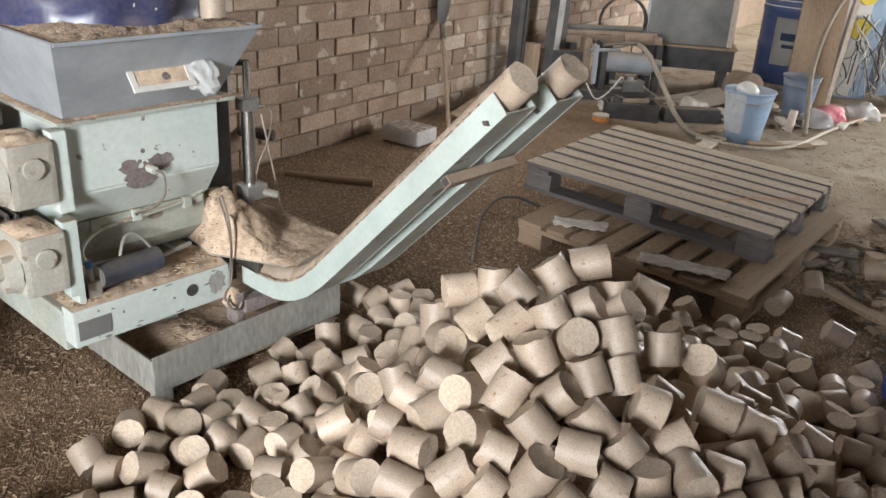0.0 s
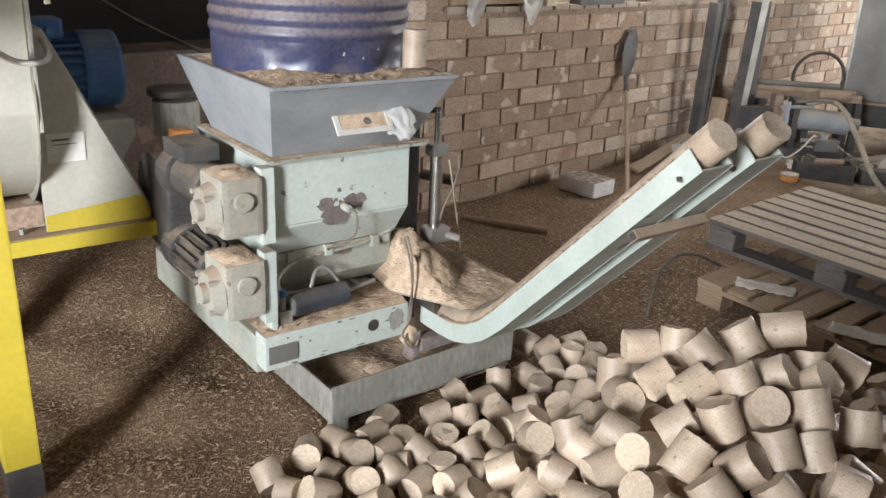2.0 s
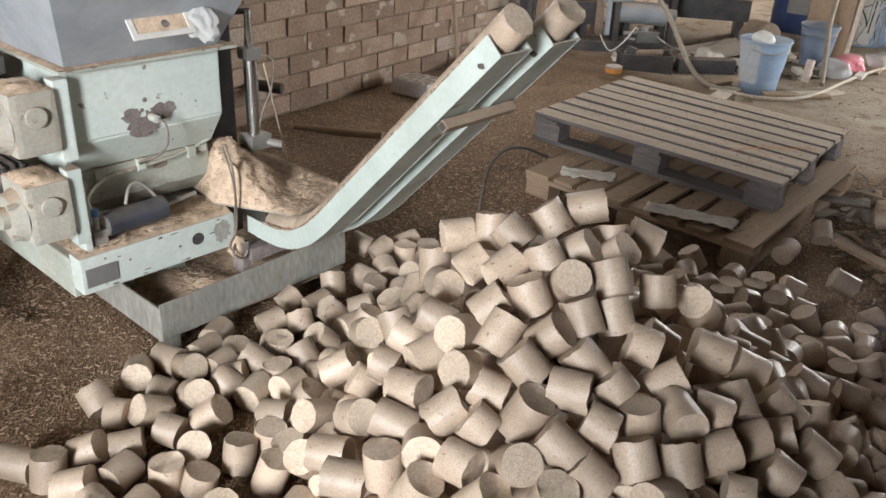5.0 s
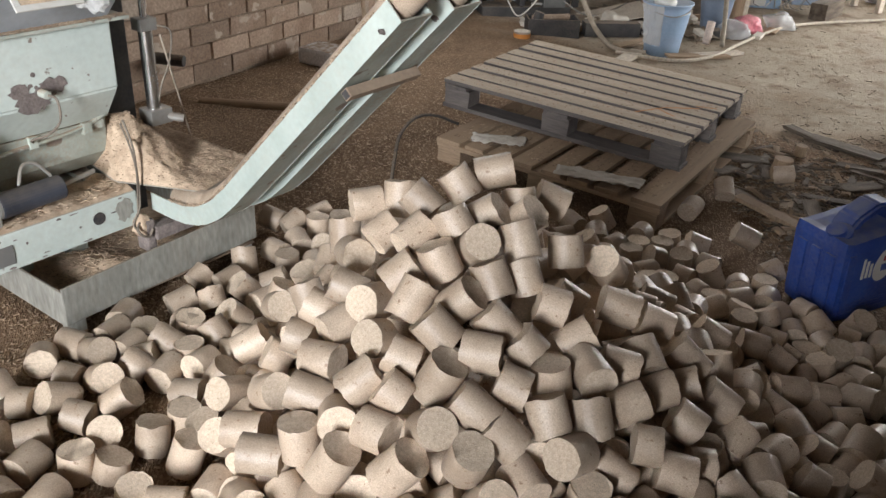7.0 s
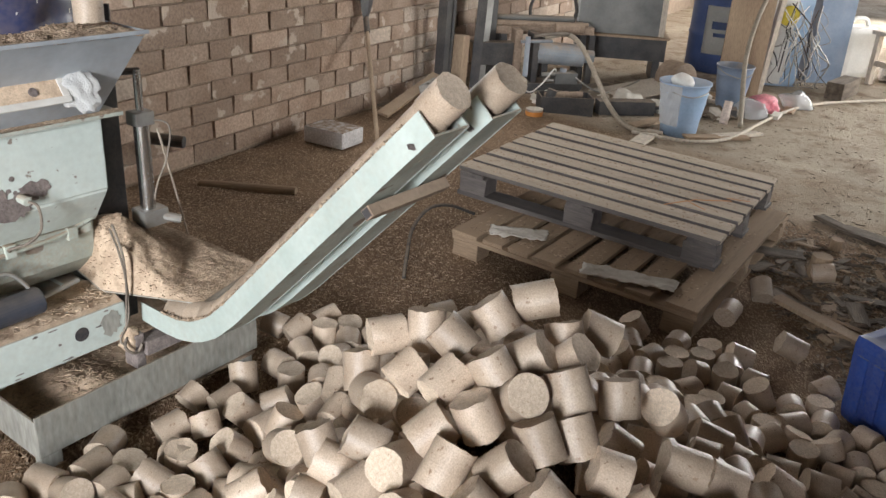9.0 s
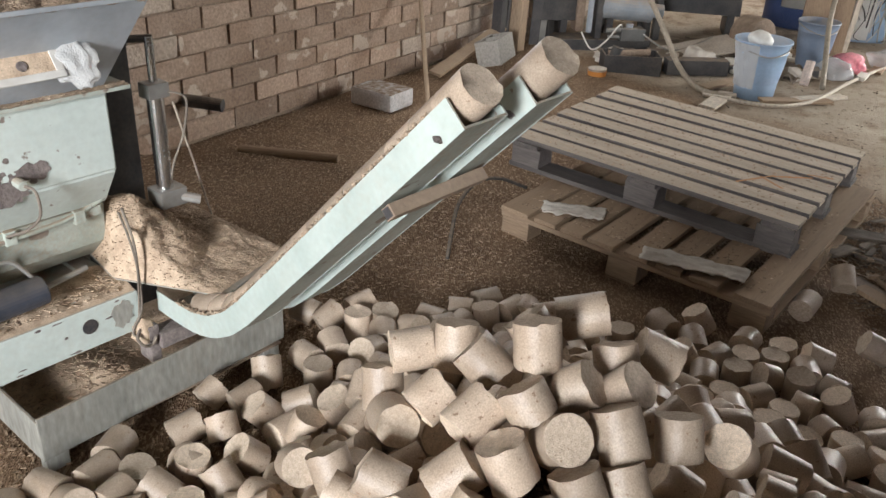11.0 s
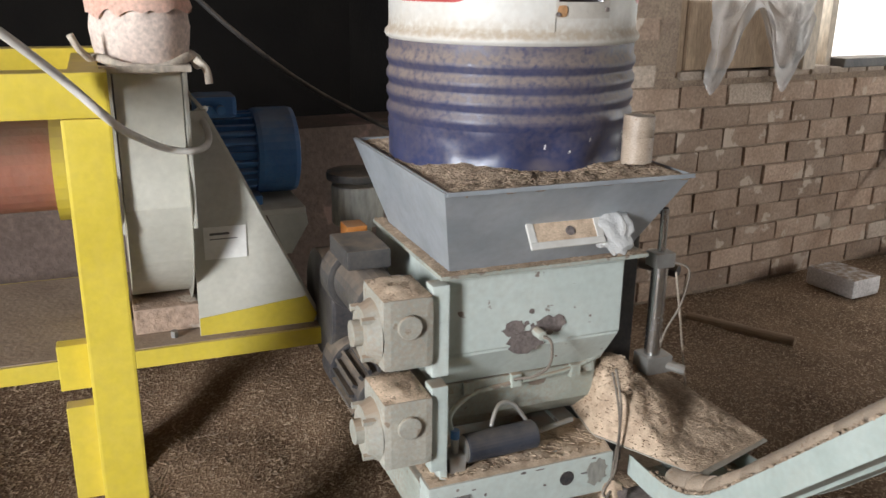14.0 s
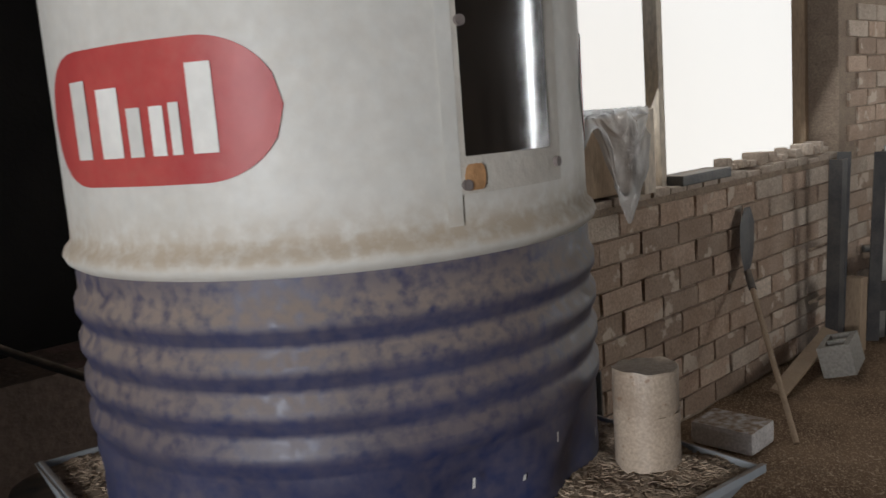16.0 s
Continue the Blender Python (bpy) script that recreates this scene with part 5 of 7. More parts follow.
# ---- what the press feeds ----
def run_pose(x, d):
    """Pose of a briquette lying in the chute at a way d along it."""
    y, z, a = chute_point(d)
    ny, nz = math.sin(a), math.cos(a)
    p = PRESS @ Vector((x, y + ny * 0.027, z + nz * 0.027))
    way = PRESS.to_3x3() @ Vector((0, -math.cos(a), math.sin(a)))
    return axis_pose(p, way, d * 3)


PITCH = 0.0800
LAST = CHUTE_LENGTH + 0.012
TRAIN_A = []
for k in range(16):
    ob = briquette(run_pose(CHUTE_A, LAST - PITCH * k), (0, 4, 7)[k % 3], "pressed sawdust briquette riding up the chute", "briquettes in the first chute")
    TRAIN_A.append(ob)
for k in range(12):
    briquette(run_pose(CHUTE_B, LAST + 0.004 - PITCH * k), (4, 0, 7)[k % 3], "pressed sawdust briquette resting in the chute", "briquettes in the second chute")
for k, z in enumerate((1.139, 1.190)):
    m = PRESS @ pose(0.284, 0.029, z, 0, 0, 40 * k)
    stacked = briquette(m, (8, 9)[k], "short briquette standing on the funnel's corner", "briquettes stacked on the funnel")


# ---- drum over the funnel ----
def build_drum():
    R, z0 = 0.288, 1.062
    d = thing("oil_drum", PRESS @ pose(0.115, 0.335, z0), "white over dark blue steel oil drum, dusty and dented", "drum")

    def shape(rows):
        return [(R + dr, h) for dr, h in rows]
    lower = [(-0.290, 0.0), (-0.012, 0.0), (-0.004, 0.008), (0.0, 0.02), (0.0, 0.032), (0.0, 0.044), (0.0, 0.056), (0.0, 0.068), (0.0, 0.08), (0.0, 0.092), (0.0, 0.104), (0.0, 0.115)]
    for c in (0.135, 0.175, 0.215, 0.255):
        lower += [(0.0, c - 0.016), (0.0055, c - 0.006), (0.0055, c + 0.006), (0.0, c + 0.016)]
    lower += [(0.0, 0.288), (0.0, 0.296)]
    bm = B()
    lathe(bm, shape(lower), 96)
    for v in bm.verts:
        a = math.atan2(v.co.y, v.co.x)
        if 0.01 < v.co.z < 0.11 and math.hypot(v.co.x, v.co.y) > 0.2:
            crumple = 0.004 * noise.noise(v.co * 16) + 0.003 * noise.noise(v.co * 34)
            v.co.x += math.cos(a) * crumple
            v.co.y += math.sin(a) * crumple
        for a0, h0, w, hh, deep in ((-1.75, 0.075, 0.30, 0.05, 0.020), (-1.2, 0.05, 0.22, 0.05, 0.012), (-2.3, 0.06, 0.25, 0.05, 0.010)):
            k = max(0.0, 1 - math.hypot((a - a0) / w, (v.co.z - h0) / hh))
            if k > 0 and math.hypot(v.co.x, v.co.y) > 0.2:
                v.co.x -= math.cos(a) * deep * k
                v.co.y -= math.sin(a) * deep * k
    low = part("lower_shell", bm, M_DRUM_BLUE, d, "dark blue lower half with dents and scraped paint")
    bm = B()
    lathe(bm, shape([(0.0, 0.296), (0.007, 0.301), (0.010, 0.308), (0.007, 0.316), (0.001, 0.322), (0.0, 0.332), (0.0, 0.58), (0.009, 0.592), (0.0, 0.604), (0.0, 0.86), (0.006, 0.868), (0.006, 0.88), (-0.006, 0.882), (-0.010, 0.868), (-0.288, 0.866)]), 96)
    up = part("upper_shell", bm, M_DRUM_WHITE, d, "off-white upper half with a raised hoop")

    def curved(a0, a1, h0, h1, off, shape_fn=None, n=40, mth=24):
        """A sheet that hugs the drum between two angles (degrees) and two heights."""
        bm = B()
        grid = {}
        for i in range(n + 1):
            for j in range(mth + 1):
                x, y = i / n, j / mth
                if shape_fn:
                    x, y = shape_fn(x, y)
                a, h = radians(a0 + (a1 - a0) * x), h0 + (h1 - h0) * y
                grid[i, j] = bm.verts.new(((R + off) * math.cos(a), (R + off) * math.sin(a), h))
        for i in range(n):
            for j in range(mth):
                f = bm.faces.new((grid[i, j], grid[i + 1, j], grid[i + 1, j + 1], grid[i, j + 1]))
                f.smooth = True
        return bm

    def lozenge(x, y):
        """Rounded ends, as (x, y) in the unit square squeezed towards the middle line."""
        wide, tall = 0.245, 0.125
        half = tall / 2
        px = x * wide
        reach = half
        if px < half:
            reach = math.sqrt(max(0, half ** 2 - (half - px) ** 2))
        if px > wide - half:
            reach = math.sqrt(max(0, half ** 2 - (px - wide + half) ** 2))
        return x, 0.5 + (y - 0.5) * reach / half
    A0, WIDE = -184.0, 57.0
    part("emblem", curved(A0, A0 + WIDE, 0.380, 0.501, 0.0012, lozenge), M_RED, up, "red lozenge emblem with worn right end")
    for b0, b1, h0, h1 in ((0.21, 0.30, 0.41, 0.485), (0.36, 0.46, 0.41, 0.475), (0.49, 0.545, 0.41, 0.455), (0.58, 0.63, 0.41, 0.455), (0.65, 0.685, 0.41, 0.457), (0.72, 0.80, 0.41, 0.49)):
        part("emblem_bar", curved(A0 + WIDE * b0, A0 + WIDE * b1, h0 - 0.005, 0.405 + (h1 - 0.41) * 0.93, 0.0024, None, 6, 4), M_WHITE, up)
    part("emblem", curved(-54, 3, 0.380, 0.501, 0.0012, lozenge), M_RED, up, "second red lozenge emblem")
    part("side_seam", curved(-101, -98.0, 0.325, 0.575, 0.0022, None, 4, 6), M_DRUM_WHITE, up)
    s0, s1 = -99.0, -71.0
    part("sight_sheet", curved(s0, s1, 0.352, 0.70, 0.0020, None, 12, 12), M_PAPER, up, "pale taped edge of the sight strip")
    part("sight_strip", curved(s0 + 2.0, s1 - 4.5, 0.385, 0.69, 0.0034, None, 12, 12), M_MIRROR, up, "shiny clear strip to see the filling level")
    part("rust_stain", curved(s0 + 1.5, s0 + 6, 0.355, 0.378, 0.0042, lozenge, 14, 8), M_RUST, up)
    for a, h in ((s0 + 2, 0.36), (s1 - 2, 0.37), (s0 + 2.5, 0.50), (s1 - 2, 0.53)):
        part("rivet", rod(B(), ((R + 0.002) * math.cos(radians(a)), (R + 0.002) * math.sin(radians(a)), h), ((R + 0.006) * math.cos(radians(a)), (R + 0.006) * math.sin(radians(a)), h), 0.005, 10), M_BARE, up)
    for a, h, da, dh in ((-112, 0.018, 4.5, 0.016), (-86, 0.012, 2.6, 0.009)):
        part("stuck_lump", curved(a, a + da * 1.6, h - dh / 2, h + dh, 0.006, None, 5, 5), M_CHIP, low, "lump of stuck sawdust")
    rng = random.Random(6)
    for k in range(6):
        a, h = rng.uniform(-100, -40), rng.uniform(0.02, 0.115)
        part("scrape", curved(a, a + rng.uniform(0.3, 0.9), h, h + rng.uniform(0.003, 0.012), 0.0008, lambda x, y: (x + 0.4 * (y - 0.5), y), 3, 3), M_WHITE, low)


build_drum()


# ---- yellow hammer mill frame with fan ----
def build_fan():
    f = thing("fan_unit", PRESS, "cream extraction fan with blue motor on a dusty yellow steel frame", "machine")
    for v, label in ((0.25, "yellow steel leg with dark foot"), (0.86, "yellow steel leg")):
        leg = part("leg", box(B(), -0.875, -0.785, v - 0.045, v + 0.03, 0.07, 1.225, 0.006), M_YELLOW, f, label)
        part("foot", box(B(), -0.877, -0.783, v - 0.047, v + 0.032, -0.03, 0.075, 0.006), M_BLACK, leg, "black foot")
    part("top_beam", box(B(), -2.4, -0.785, 0.205, 0.28, 1.226, 1.312, 0.006), M_YELLOW, f, "yellow top beam")
    part("top_beam", box(B(), -2.4, -0.785, 0.82, 0.89, 1.226, 1.312, 0.006), M_YELLOW, f)
    part("cross_beam", box(B(), -0.86, -0.80, 0.28, 0.82, 1.24, 1.30, 0.004), M_YELLOW, f)
    part("leg_plate", box(B(), -0.93, -0.872, 0.235, 0.27, 0.40, 0.62, 0.003), M_YELLOW, f)
    part("leg_plate", box(B(), -0.935, -0.872, 0.235, 0.27, 0.66, 0.76, 0.003), M_YELLOW, f)
    bm = box(B(), -1.6, -0.285, 0.60, 0.612, 0.524, 0.572, 0.002)
    part("base_channel", bm, M_YELLOW, f, "yellow base channel")
    part("base_plate", box(B(), -1.6, -0.287, 0.612, 1.25, 0.562, 0.574, 0.002), M_RUST_STEEL, f, "dusty base plate")
    part("base_channel", box(B(), -1.6, -0.285, 1.25, 1.262, 0.524, 0.572, 0.002), M_YELLOW, f)
    for x, z in ((-0.36, 0.58), (-0.68, 0.58)):
        part("bolt", rod(B(), (x, 0.66, z - 0.006), (x, 0.66, z + 0.012), 0.010, 6), M_STEEL, f)
    bm = prism(B(), [(-0.615, 0.575), (-0.31, 0.575), (-0.30, 0.60), (-0.57, 1.17), (-0.615, 1.17)], 0.64, 0.648, "y")
    ped = part("pedestal", bm, M_CREAM, f, "cream triangular motor pedestal")
    part("pedestal_face", prism(B(), [(-0.312, 0.575), (-0.302, 0.575), (-0.292, 0.602), (-0.562, 1.17), (-0.572, 1.17), (-0.302, 0.60)], 0.648, 1.20, "y"), M_CREAM, ped)
    part("yellow_hem", prism(B(), [(-0.614, 0.577), (-0.311, 0.577), (-0.301, 0.60), (-0.33, 0.655), (-0.614, 0.625)], 0.6365, 0.6395, "y"), M_YELLOW, ped, "yellow sprayed hem")
    plate = part("name_plate", box(B(), -0.590, -0.482, 0.6365, 0.6390, 0.785, 0.872, 0.0008), M_WHITE, ped, "white data plate with unreadable lines")
    for k in range(2):
        part("print_bar", box(B(), -0.575, -0.525 + 0.02 * k, 0.6352, 0.6366, 0.850 - k * 0.012, (0.856, 0.8405)[k]), M_CABINET, plate)
    # fan casing: a flat drum across the frame
    c = Vector((0, 0.90, 0.985))
    bm = B()
    seg = 56
    loops = []
    for rr, x in ((0.10, -0.772), (0.345, -0.772), (0.345, -0.622), (0.10, -0.622)):
        loops.append([bm.verts.new((x, c.y + rr * math.cos(6.2832 * k / seg), c.z + rr * math.sin(6.2832 * k / seg))) for k in range(seg)])
    for a, b in zip(loops, loops[1:]):
        for k in range(seg):
            bm.faces.new((a[k], a[(k + 1) % seg], b[(k + 1) % seg], b[k]))
    bm.faces.new(loops[0])
    bm.faces.new(list(reversed(loops[-1])))
    bmesh.ops.recalc_face_normals(bm, faces=bm.faces)
    case = part("casing", bm, M_CREAM, f, "dusty cream fan casing")
    for x in (-0.782, -0.622):
        bm = B()
        inner = [bm.verts.new((x, c.y + 0.335 * math.cos(6.2832 * k / seg), c.z + 0.335 * math.sin(6.2832 * k / seg))) for k in range(seg)]
        outer = [bm.verts.new((x, c.y + 0.372 * math.cos(6.2832 * k / seg), c.z + 0.372 * math.sin(6.2832 * k / seg))) for k in range(seg)]
        for k in range(seg):
            bm.faces.new((inner[k], inner[(k + 1) % seg], outer[(k + 1) % seg], outer[k]))
        bmesh.ops.solidify(bm, geom=bm.faces[:], thickness=0.012)
        part("flange_ring", bm, M_CREAM, case, "pale flange ring")
    part("outlet", box(B(), -0.772, -0.622, 0.555, 0.78, 0.95, 1.285, 0.004), M_CREAM, case, "straight outlet box of the fan")
    for x in (-0.785, -0.620):
        part("flange_strip", box(B(), x, x + 0.010, 0.535, 0.80, 0.90, 1.285, 0.003), M_CREAM, case)
    part("outlet_flange", box(B(), -0.805, -0.60, 0.52, 0.80, 1.276, 1.292, 0.003), M_PALE_WOOD, case)
    # cloth sleeve tied over the outlet
    bm = B()
    rows = [(0.098, 1.285), (0.102, 1.30), (0.108, 1.33), (0.112, 1.37), (0.107, 1.41), (0.110, 1.46), (0.104, 1.52), (0.110, 1.60), (0.106, 1.70), (0.110, 1.82), (0.106, 2.0)]
    rings = lathe(bm, [(r, z) for r, z in rows], 40)
    for v in bm.verts:
        n = 0.012 * noise.noise(v.co * 14) + 0.006 * noise.noise(v.co * 30)
        q = Vector((v.co.x, v.co.y, 0))
        v.co += q.normalized() * n
    bmesh.ops.translate(bm, vec=(-0.698, 0.655, 0), verts=bm.verts)
    sleeve = part("sleeve", bm, M_FELT, f, "dusty pink cloth sleeve tied to the outlet")
    bm = B()
    rows = [(0.1165, 1.405), (0.1185, 1.45), (0.1175, 1.52), (0.1190, 1.60), (0.1175, 1.70), (0.119, 1.82), (0.117, 1.99)]
    lathe(bm, rows, 40)
    for v in bm.verts:
        q = Vector((v.co.x, v.co.y, 0)).normalized()
        v.co += q * (0.012 * noise.noise(v.co * 14) + 0.006 * noise.noise(v.co * 30))
        if v.co.z < 1.42:
            v.co.z += 0.03 * noise.noise(q * 3)
    bmesh.ops.translate(bm, vec=(-0.698, 0.655, 0), verts=bm.verts)
    part("sleeve_cover", bm, M_SALMON, sleeve, "salmon coloured outer cloth")
    part("tie", hose(B(), [(-0.698 + 0.125 * math.cos(a * 0.6283), 0.655 + 0.125 * math.sin(a * 0.6283), 1.292 + 0.014 * math.sin(a * 2.3)) for a in range(11)], 0.012), M_PALE_WOOD, f, "dusty twisted tie")
    part("tie_tail", hose(B(), [(-0.81, 0.57, 1.30), (-0.835, 0.545, 1.33), (-0.85, 0.535, 1.36)], 0.008), M_PALE_WOOD, f)
    part("tie_tail", hose(B(), [(-0.585, 0.57, 1.30), (-0.565, 0.555, 1.28), (-0.56, 0.55, 1.245)], 0.009), M_PALE_WOOD, f)
    # motor on the pedestal
    mx0, mx1, my, mz = -0.60, -0.40, 0.95, 1.005
    mot = part("motor", rod(B(), (mx0, my, mz), (mx1, my, mz), 0.098, 32, bevel=0.006), M_BLUE_MOTOR, f, "blue finned electric motor")
    for k in range(44):
        q = 6.283 * k / 26
        fin = box(B(), mx0 + 0.005, mx1 - 0.008, -0.0035, 0.0035, 0.094, 0.117)
        bmesh.ops.transform(fin, matrix=Matrix.Translation((0, my, mz)) @ Matrix.Rotation(q, 4, "X"), verts=fin.verts)
        part("fin", fin, M_BLUE_MOTOR, mot)
    part("fan_cowl", rod(B(), (mx1 - 0.008, my, mz), (mx1 + 0.115, my, mz), 0.124, 36, bevel=0.016), M_BLUE_MOTOR, mot, "smooth blue fan cowl")
    part("terminal_box", box(B(), -0.565, -0.455, 0.86, 0.98, 1.115, 1.175, 0.012), M_BLUE_MOTOR, mot)
    for y in (0.875, 0.845):
        part("gland", rod(B(), (-0.53 + (0.875 - y), 0.865, 1.14), (-0.53 + (0.875 - y), 0.838, 1.14), 0.012, 10), M_BLUE_MOTOR, mot)
    part("motor_foot", box(B(), -0.55, -0.40, 0.84, 1.06, 0.868, 0.895, 0.004), M_BLUE_MOTOR, mot)
    part("motor_shelf", box(B(), -0.57, -0.29, 0.78, 1.12, 0.852, 0.868, 0.003), M_CREAM, f)
    part("shelf_apron", prism(B(), [(-0.40, 0.852), (-0.29, 0.852), (-0.285, 0.82), (-0.335, 0.735), (-0.35, 0.735)], 0.78, 0.788, "y"), M_CREAM, f)
    part("white_cable", hose(B(), [(-1.04, 0.05, 1.47), (-0.938, 0.10, 1.384), (-0.857, 0.16, 1.30), (-0.792, 0.185, 1.228), (-0.756, 0.33, 1.176), (-0.677, 0.50, 1.109), (-0.613, 0.52, 1.094), (-0.572, 0.56, 1.102), (-0.566, 0.62, 1.133), (-0.579, 0.70, 1.157), (-0.54, 0.85, 1.145)], 0.0085), M_CABLE_WHITE, f, "stiff white cable slung past the fan")
    part("black_cable", hose(B(), [(-0.62, 1.3, 1.55), (-0.42, 1.28, 1.35), (-0.20, 1.2, 1.17), (0.0, 1.05, 1.055), (0.08, 0.86, 1.03)], 0.008), M_RUBBER, f, "black cable sagging to the press")
    part("brick_prop", box(B(), -0.775, -0.605, 0.70, 0.86, 0.575, 0.645, 0.006), M_BRICK, f, "broken reddish block under the casing")
    part("red_pipe", rod(B(), (-1.5, 0.62, 1.06), (-0.90, 0.62, 1.06), 0.105, 28), M_RED_OXIDE, f, "rusty red pipe behind the frame")
    part("pipe_flange", rod(B(), (-0.915, 0.62, 1.06), (-0.885, 0.62, 1.06), 0.130, 28), M_YELLOW, f)
    return f


build_fan()


# ---- gear drive behind the press ----
def build_drive():
    d = thing("drive_unit", PRESS, "dark gear drive with an orange cap behind the press", "machine")
    part("flywheel", rod(B(), (-0.30, 0.62, 0.64), (-0.22, 0.62, 0.64), 0.15, 30, bevel=0.01), M_BLACK, d, "dark belt wheel")
    g = part("gear_case", box(B(), -0.295, -0.185, 0.33, 0.50, 0.82, 0.868, 0.008), M_BLACK, d, "dusty terminal box")
    part("cap", box(B(), -0.232, -0.175, 0.56, 0.63, 0.79, 0.862, 0.006), M_ORANGE, g, "orange cap")
    part("stool_pan", rod(B(), (-0.09, 0.95, 0.90), (-0.09, 0.95, 0.925), 0.095, 28, bevel=0.006), M_BLACK, d, "round dark pan")
    part("pan_body", rod(B(), (-0.09, 0.95, 0.76), (-0.09, 0.95, 0.885), 0.080, 24, bevel=0.006), M_TRAY, d, "dusty grey steel body under the pan")
    part("pan_post", box(B(), -0.10, -0.05, 0.93, 0.98, 0.0, 0.762, 0.004), M_MINT_OLD, d)


build_drive()


# ---- pallets ----
def plank_mesh(name, l, w, t, material, seed, edge=None):
    rng = random.Random(seed)
    bm = box(B(), -l / 2, l / 2, -w / 2, w / 2, 0, t, 0.003)
    for v in bm.verts:
        v.co.z += 0.0015 * rng.uniform(-1, 1)
        v.co.x += 0.004 * rng.uniform(-1, 1)
    me = bpy.data.meshes.new(name)
    bm.to_mesh(me)
    bm.free()
    me.materials.append(material)
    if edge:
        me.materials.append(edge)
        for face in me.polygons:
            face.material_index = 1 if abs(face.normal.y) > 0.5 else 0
    return me


def piece(name, me, parent, m):
    ob = new(name, me)
    ob.parent = parent
    ob.matrix_local = m
    return ob


def pallet_top():
    m = pose(1.140, 4.287, 0.098, 0, 2.3, -31.5)
    p = thing("pallet", m, "grey close-boarded wooden pallet dusted with sawdust, lying on another pallet", "pallet", "stack of pallets")
    # Board edges take the darkened wood, so the gaps read as shaded.
    boards = [plank_mesh("deck_board", 1.2, 0.098, 0.020, M_PALLET, k, M_PALLET_SHADE) for k in range(4)]
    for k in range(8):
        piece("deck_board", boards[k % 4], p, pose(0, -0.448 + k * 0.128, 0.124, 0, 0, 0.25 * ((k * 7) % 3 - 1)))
    # Parts under the deck take the same darkened wood.
    cross = plank_mesh("stringer_board", 1.0, 0.12, 0.020, M_PALLET_SHADE, 9)
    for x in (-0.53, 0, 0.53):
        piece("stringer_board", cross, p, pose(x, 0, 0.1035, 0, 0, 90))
    block = plank_mesh("block", 0.13, 0.11, 0.078, M_PALLET_SHADE, 12)
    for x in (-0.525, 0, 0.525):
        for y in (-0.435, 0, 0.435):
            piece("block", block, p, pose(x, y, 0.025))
    sole = plank_mesh("sole_board", 1.2, 0.11, 0.020, M_PALLET_SHADE, 14)
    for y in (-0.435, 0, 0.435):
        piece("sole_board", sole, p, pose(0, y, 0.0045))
    marks = B()
    for x, y, l, deg in ((0.34, -0.19, 0.20, 62), (0.45, -0.06, 0.16, 40), (0.53, 0.03, 0.10, 20), (0.40, -0.18, 0.12, -30)):
        box(marks, -l / 2, l / 2, -0.004, 0.004, 0.1462, 0.1472, 0, pose(x, y, 0, 0, 0, deg))
    part("paint_mark", marks, M_ORANGE, p, "sprayed orange marks")


def pallet_low():
    m = pose(1.155, 4.035, -0.045, 0, 1.6, -33.5)
    p = thing("pallet", m, "brown open-boarded wooden pallet under a second pallet, strewn with chips", "pallet", "stack of pallets")
    deck = [plank_mesh("deck_board", 1.31, w, 0.020, M_PALLET_OLD, 20 + k) for k, w in enumerate((0.125, 0.095, 0.105))]
    for k, (x, kind) in enumerate(((-0.465, 0), (-0.340, 1), (-0.215, 1), (-0.090, 2), (0.04, 1), (0.17, 1), (0.305, 2), (0.465, 0))):
        piece("deck_board", deck[kind], p, pose(x, 0, 0.1215, 0, 0, 90 + 0.5 * ((k * 5) % 3 - 1)))
    lead = plank_mesh("stringer_board", 1.06, 0.10, 0.020, M_PALLET_OLD, 29)
    for y in (-0.600, 0, 0.600):
        piece("stringer_board", lead, p, pose(0, y, 0.1005))
    block = plank_mesh("block", 0.12, 0.10, 0.076, M_PALLET_OLD, 30)
    for x in (-0.465, 0, 0.465):
        for y in (-0.600, 0, 0.600):
            piece("block", block, p, pose(x, y, 0.024))
    sole = plank_mesh("sole_board", 1.31, 0.11, 0.020, M_PALLET_OLD, 31)
    for x in (-0.465, 0, 0.465):
        piece("sole_board", sole, p, pose(x, 0, 0.0035, 0, 0, 90))


pallet_top()
pallet_low()


def sack(x, y, z, l, w, deg, seed, label):
    bm = bmesh.new()
    bmesh.ops.create_grid(bm, x_segments=26, y_segments=14, size=0.5)
    for v in bm.verts:
        q = Vector((v.co.x * 6, v.co.y * 6, seed))
        edge = 0.05 * noise.noise(q * 0.7)
        v.co = Vector((v.co.x * l + edge * 0.2, v.co.y * w + edge * 0.2, 0.010 + 0.012 * noise.noise(q) + 0.006 * noise.noise(q * 3)))
    bmesh.ops.solidify(bm, geom=bm.faces[:], thickness=0.004)
    ob = part("paper_sack", bm, M_PAPER, None, smooth=True)
    ob.matrix_world = pose(x, y, z, 0, 0, deg)
    tagged(ob, label, "sack")


sack(1.03, 3.42, 0.094, 0.36, 0.10, -20, 1, "crumpled pale paper sack lying on the lower pallet")
sack(0.63, 3.77, 0.108, 0.24, 0.10, -8, 4, "flattened clear film scrap on the lower pallet")


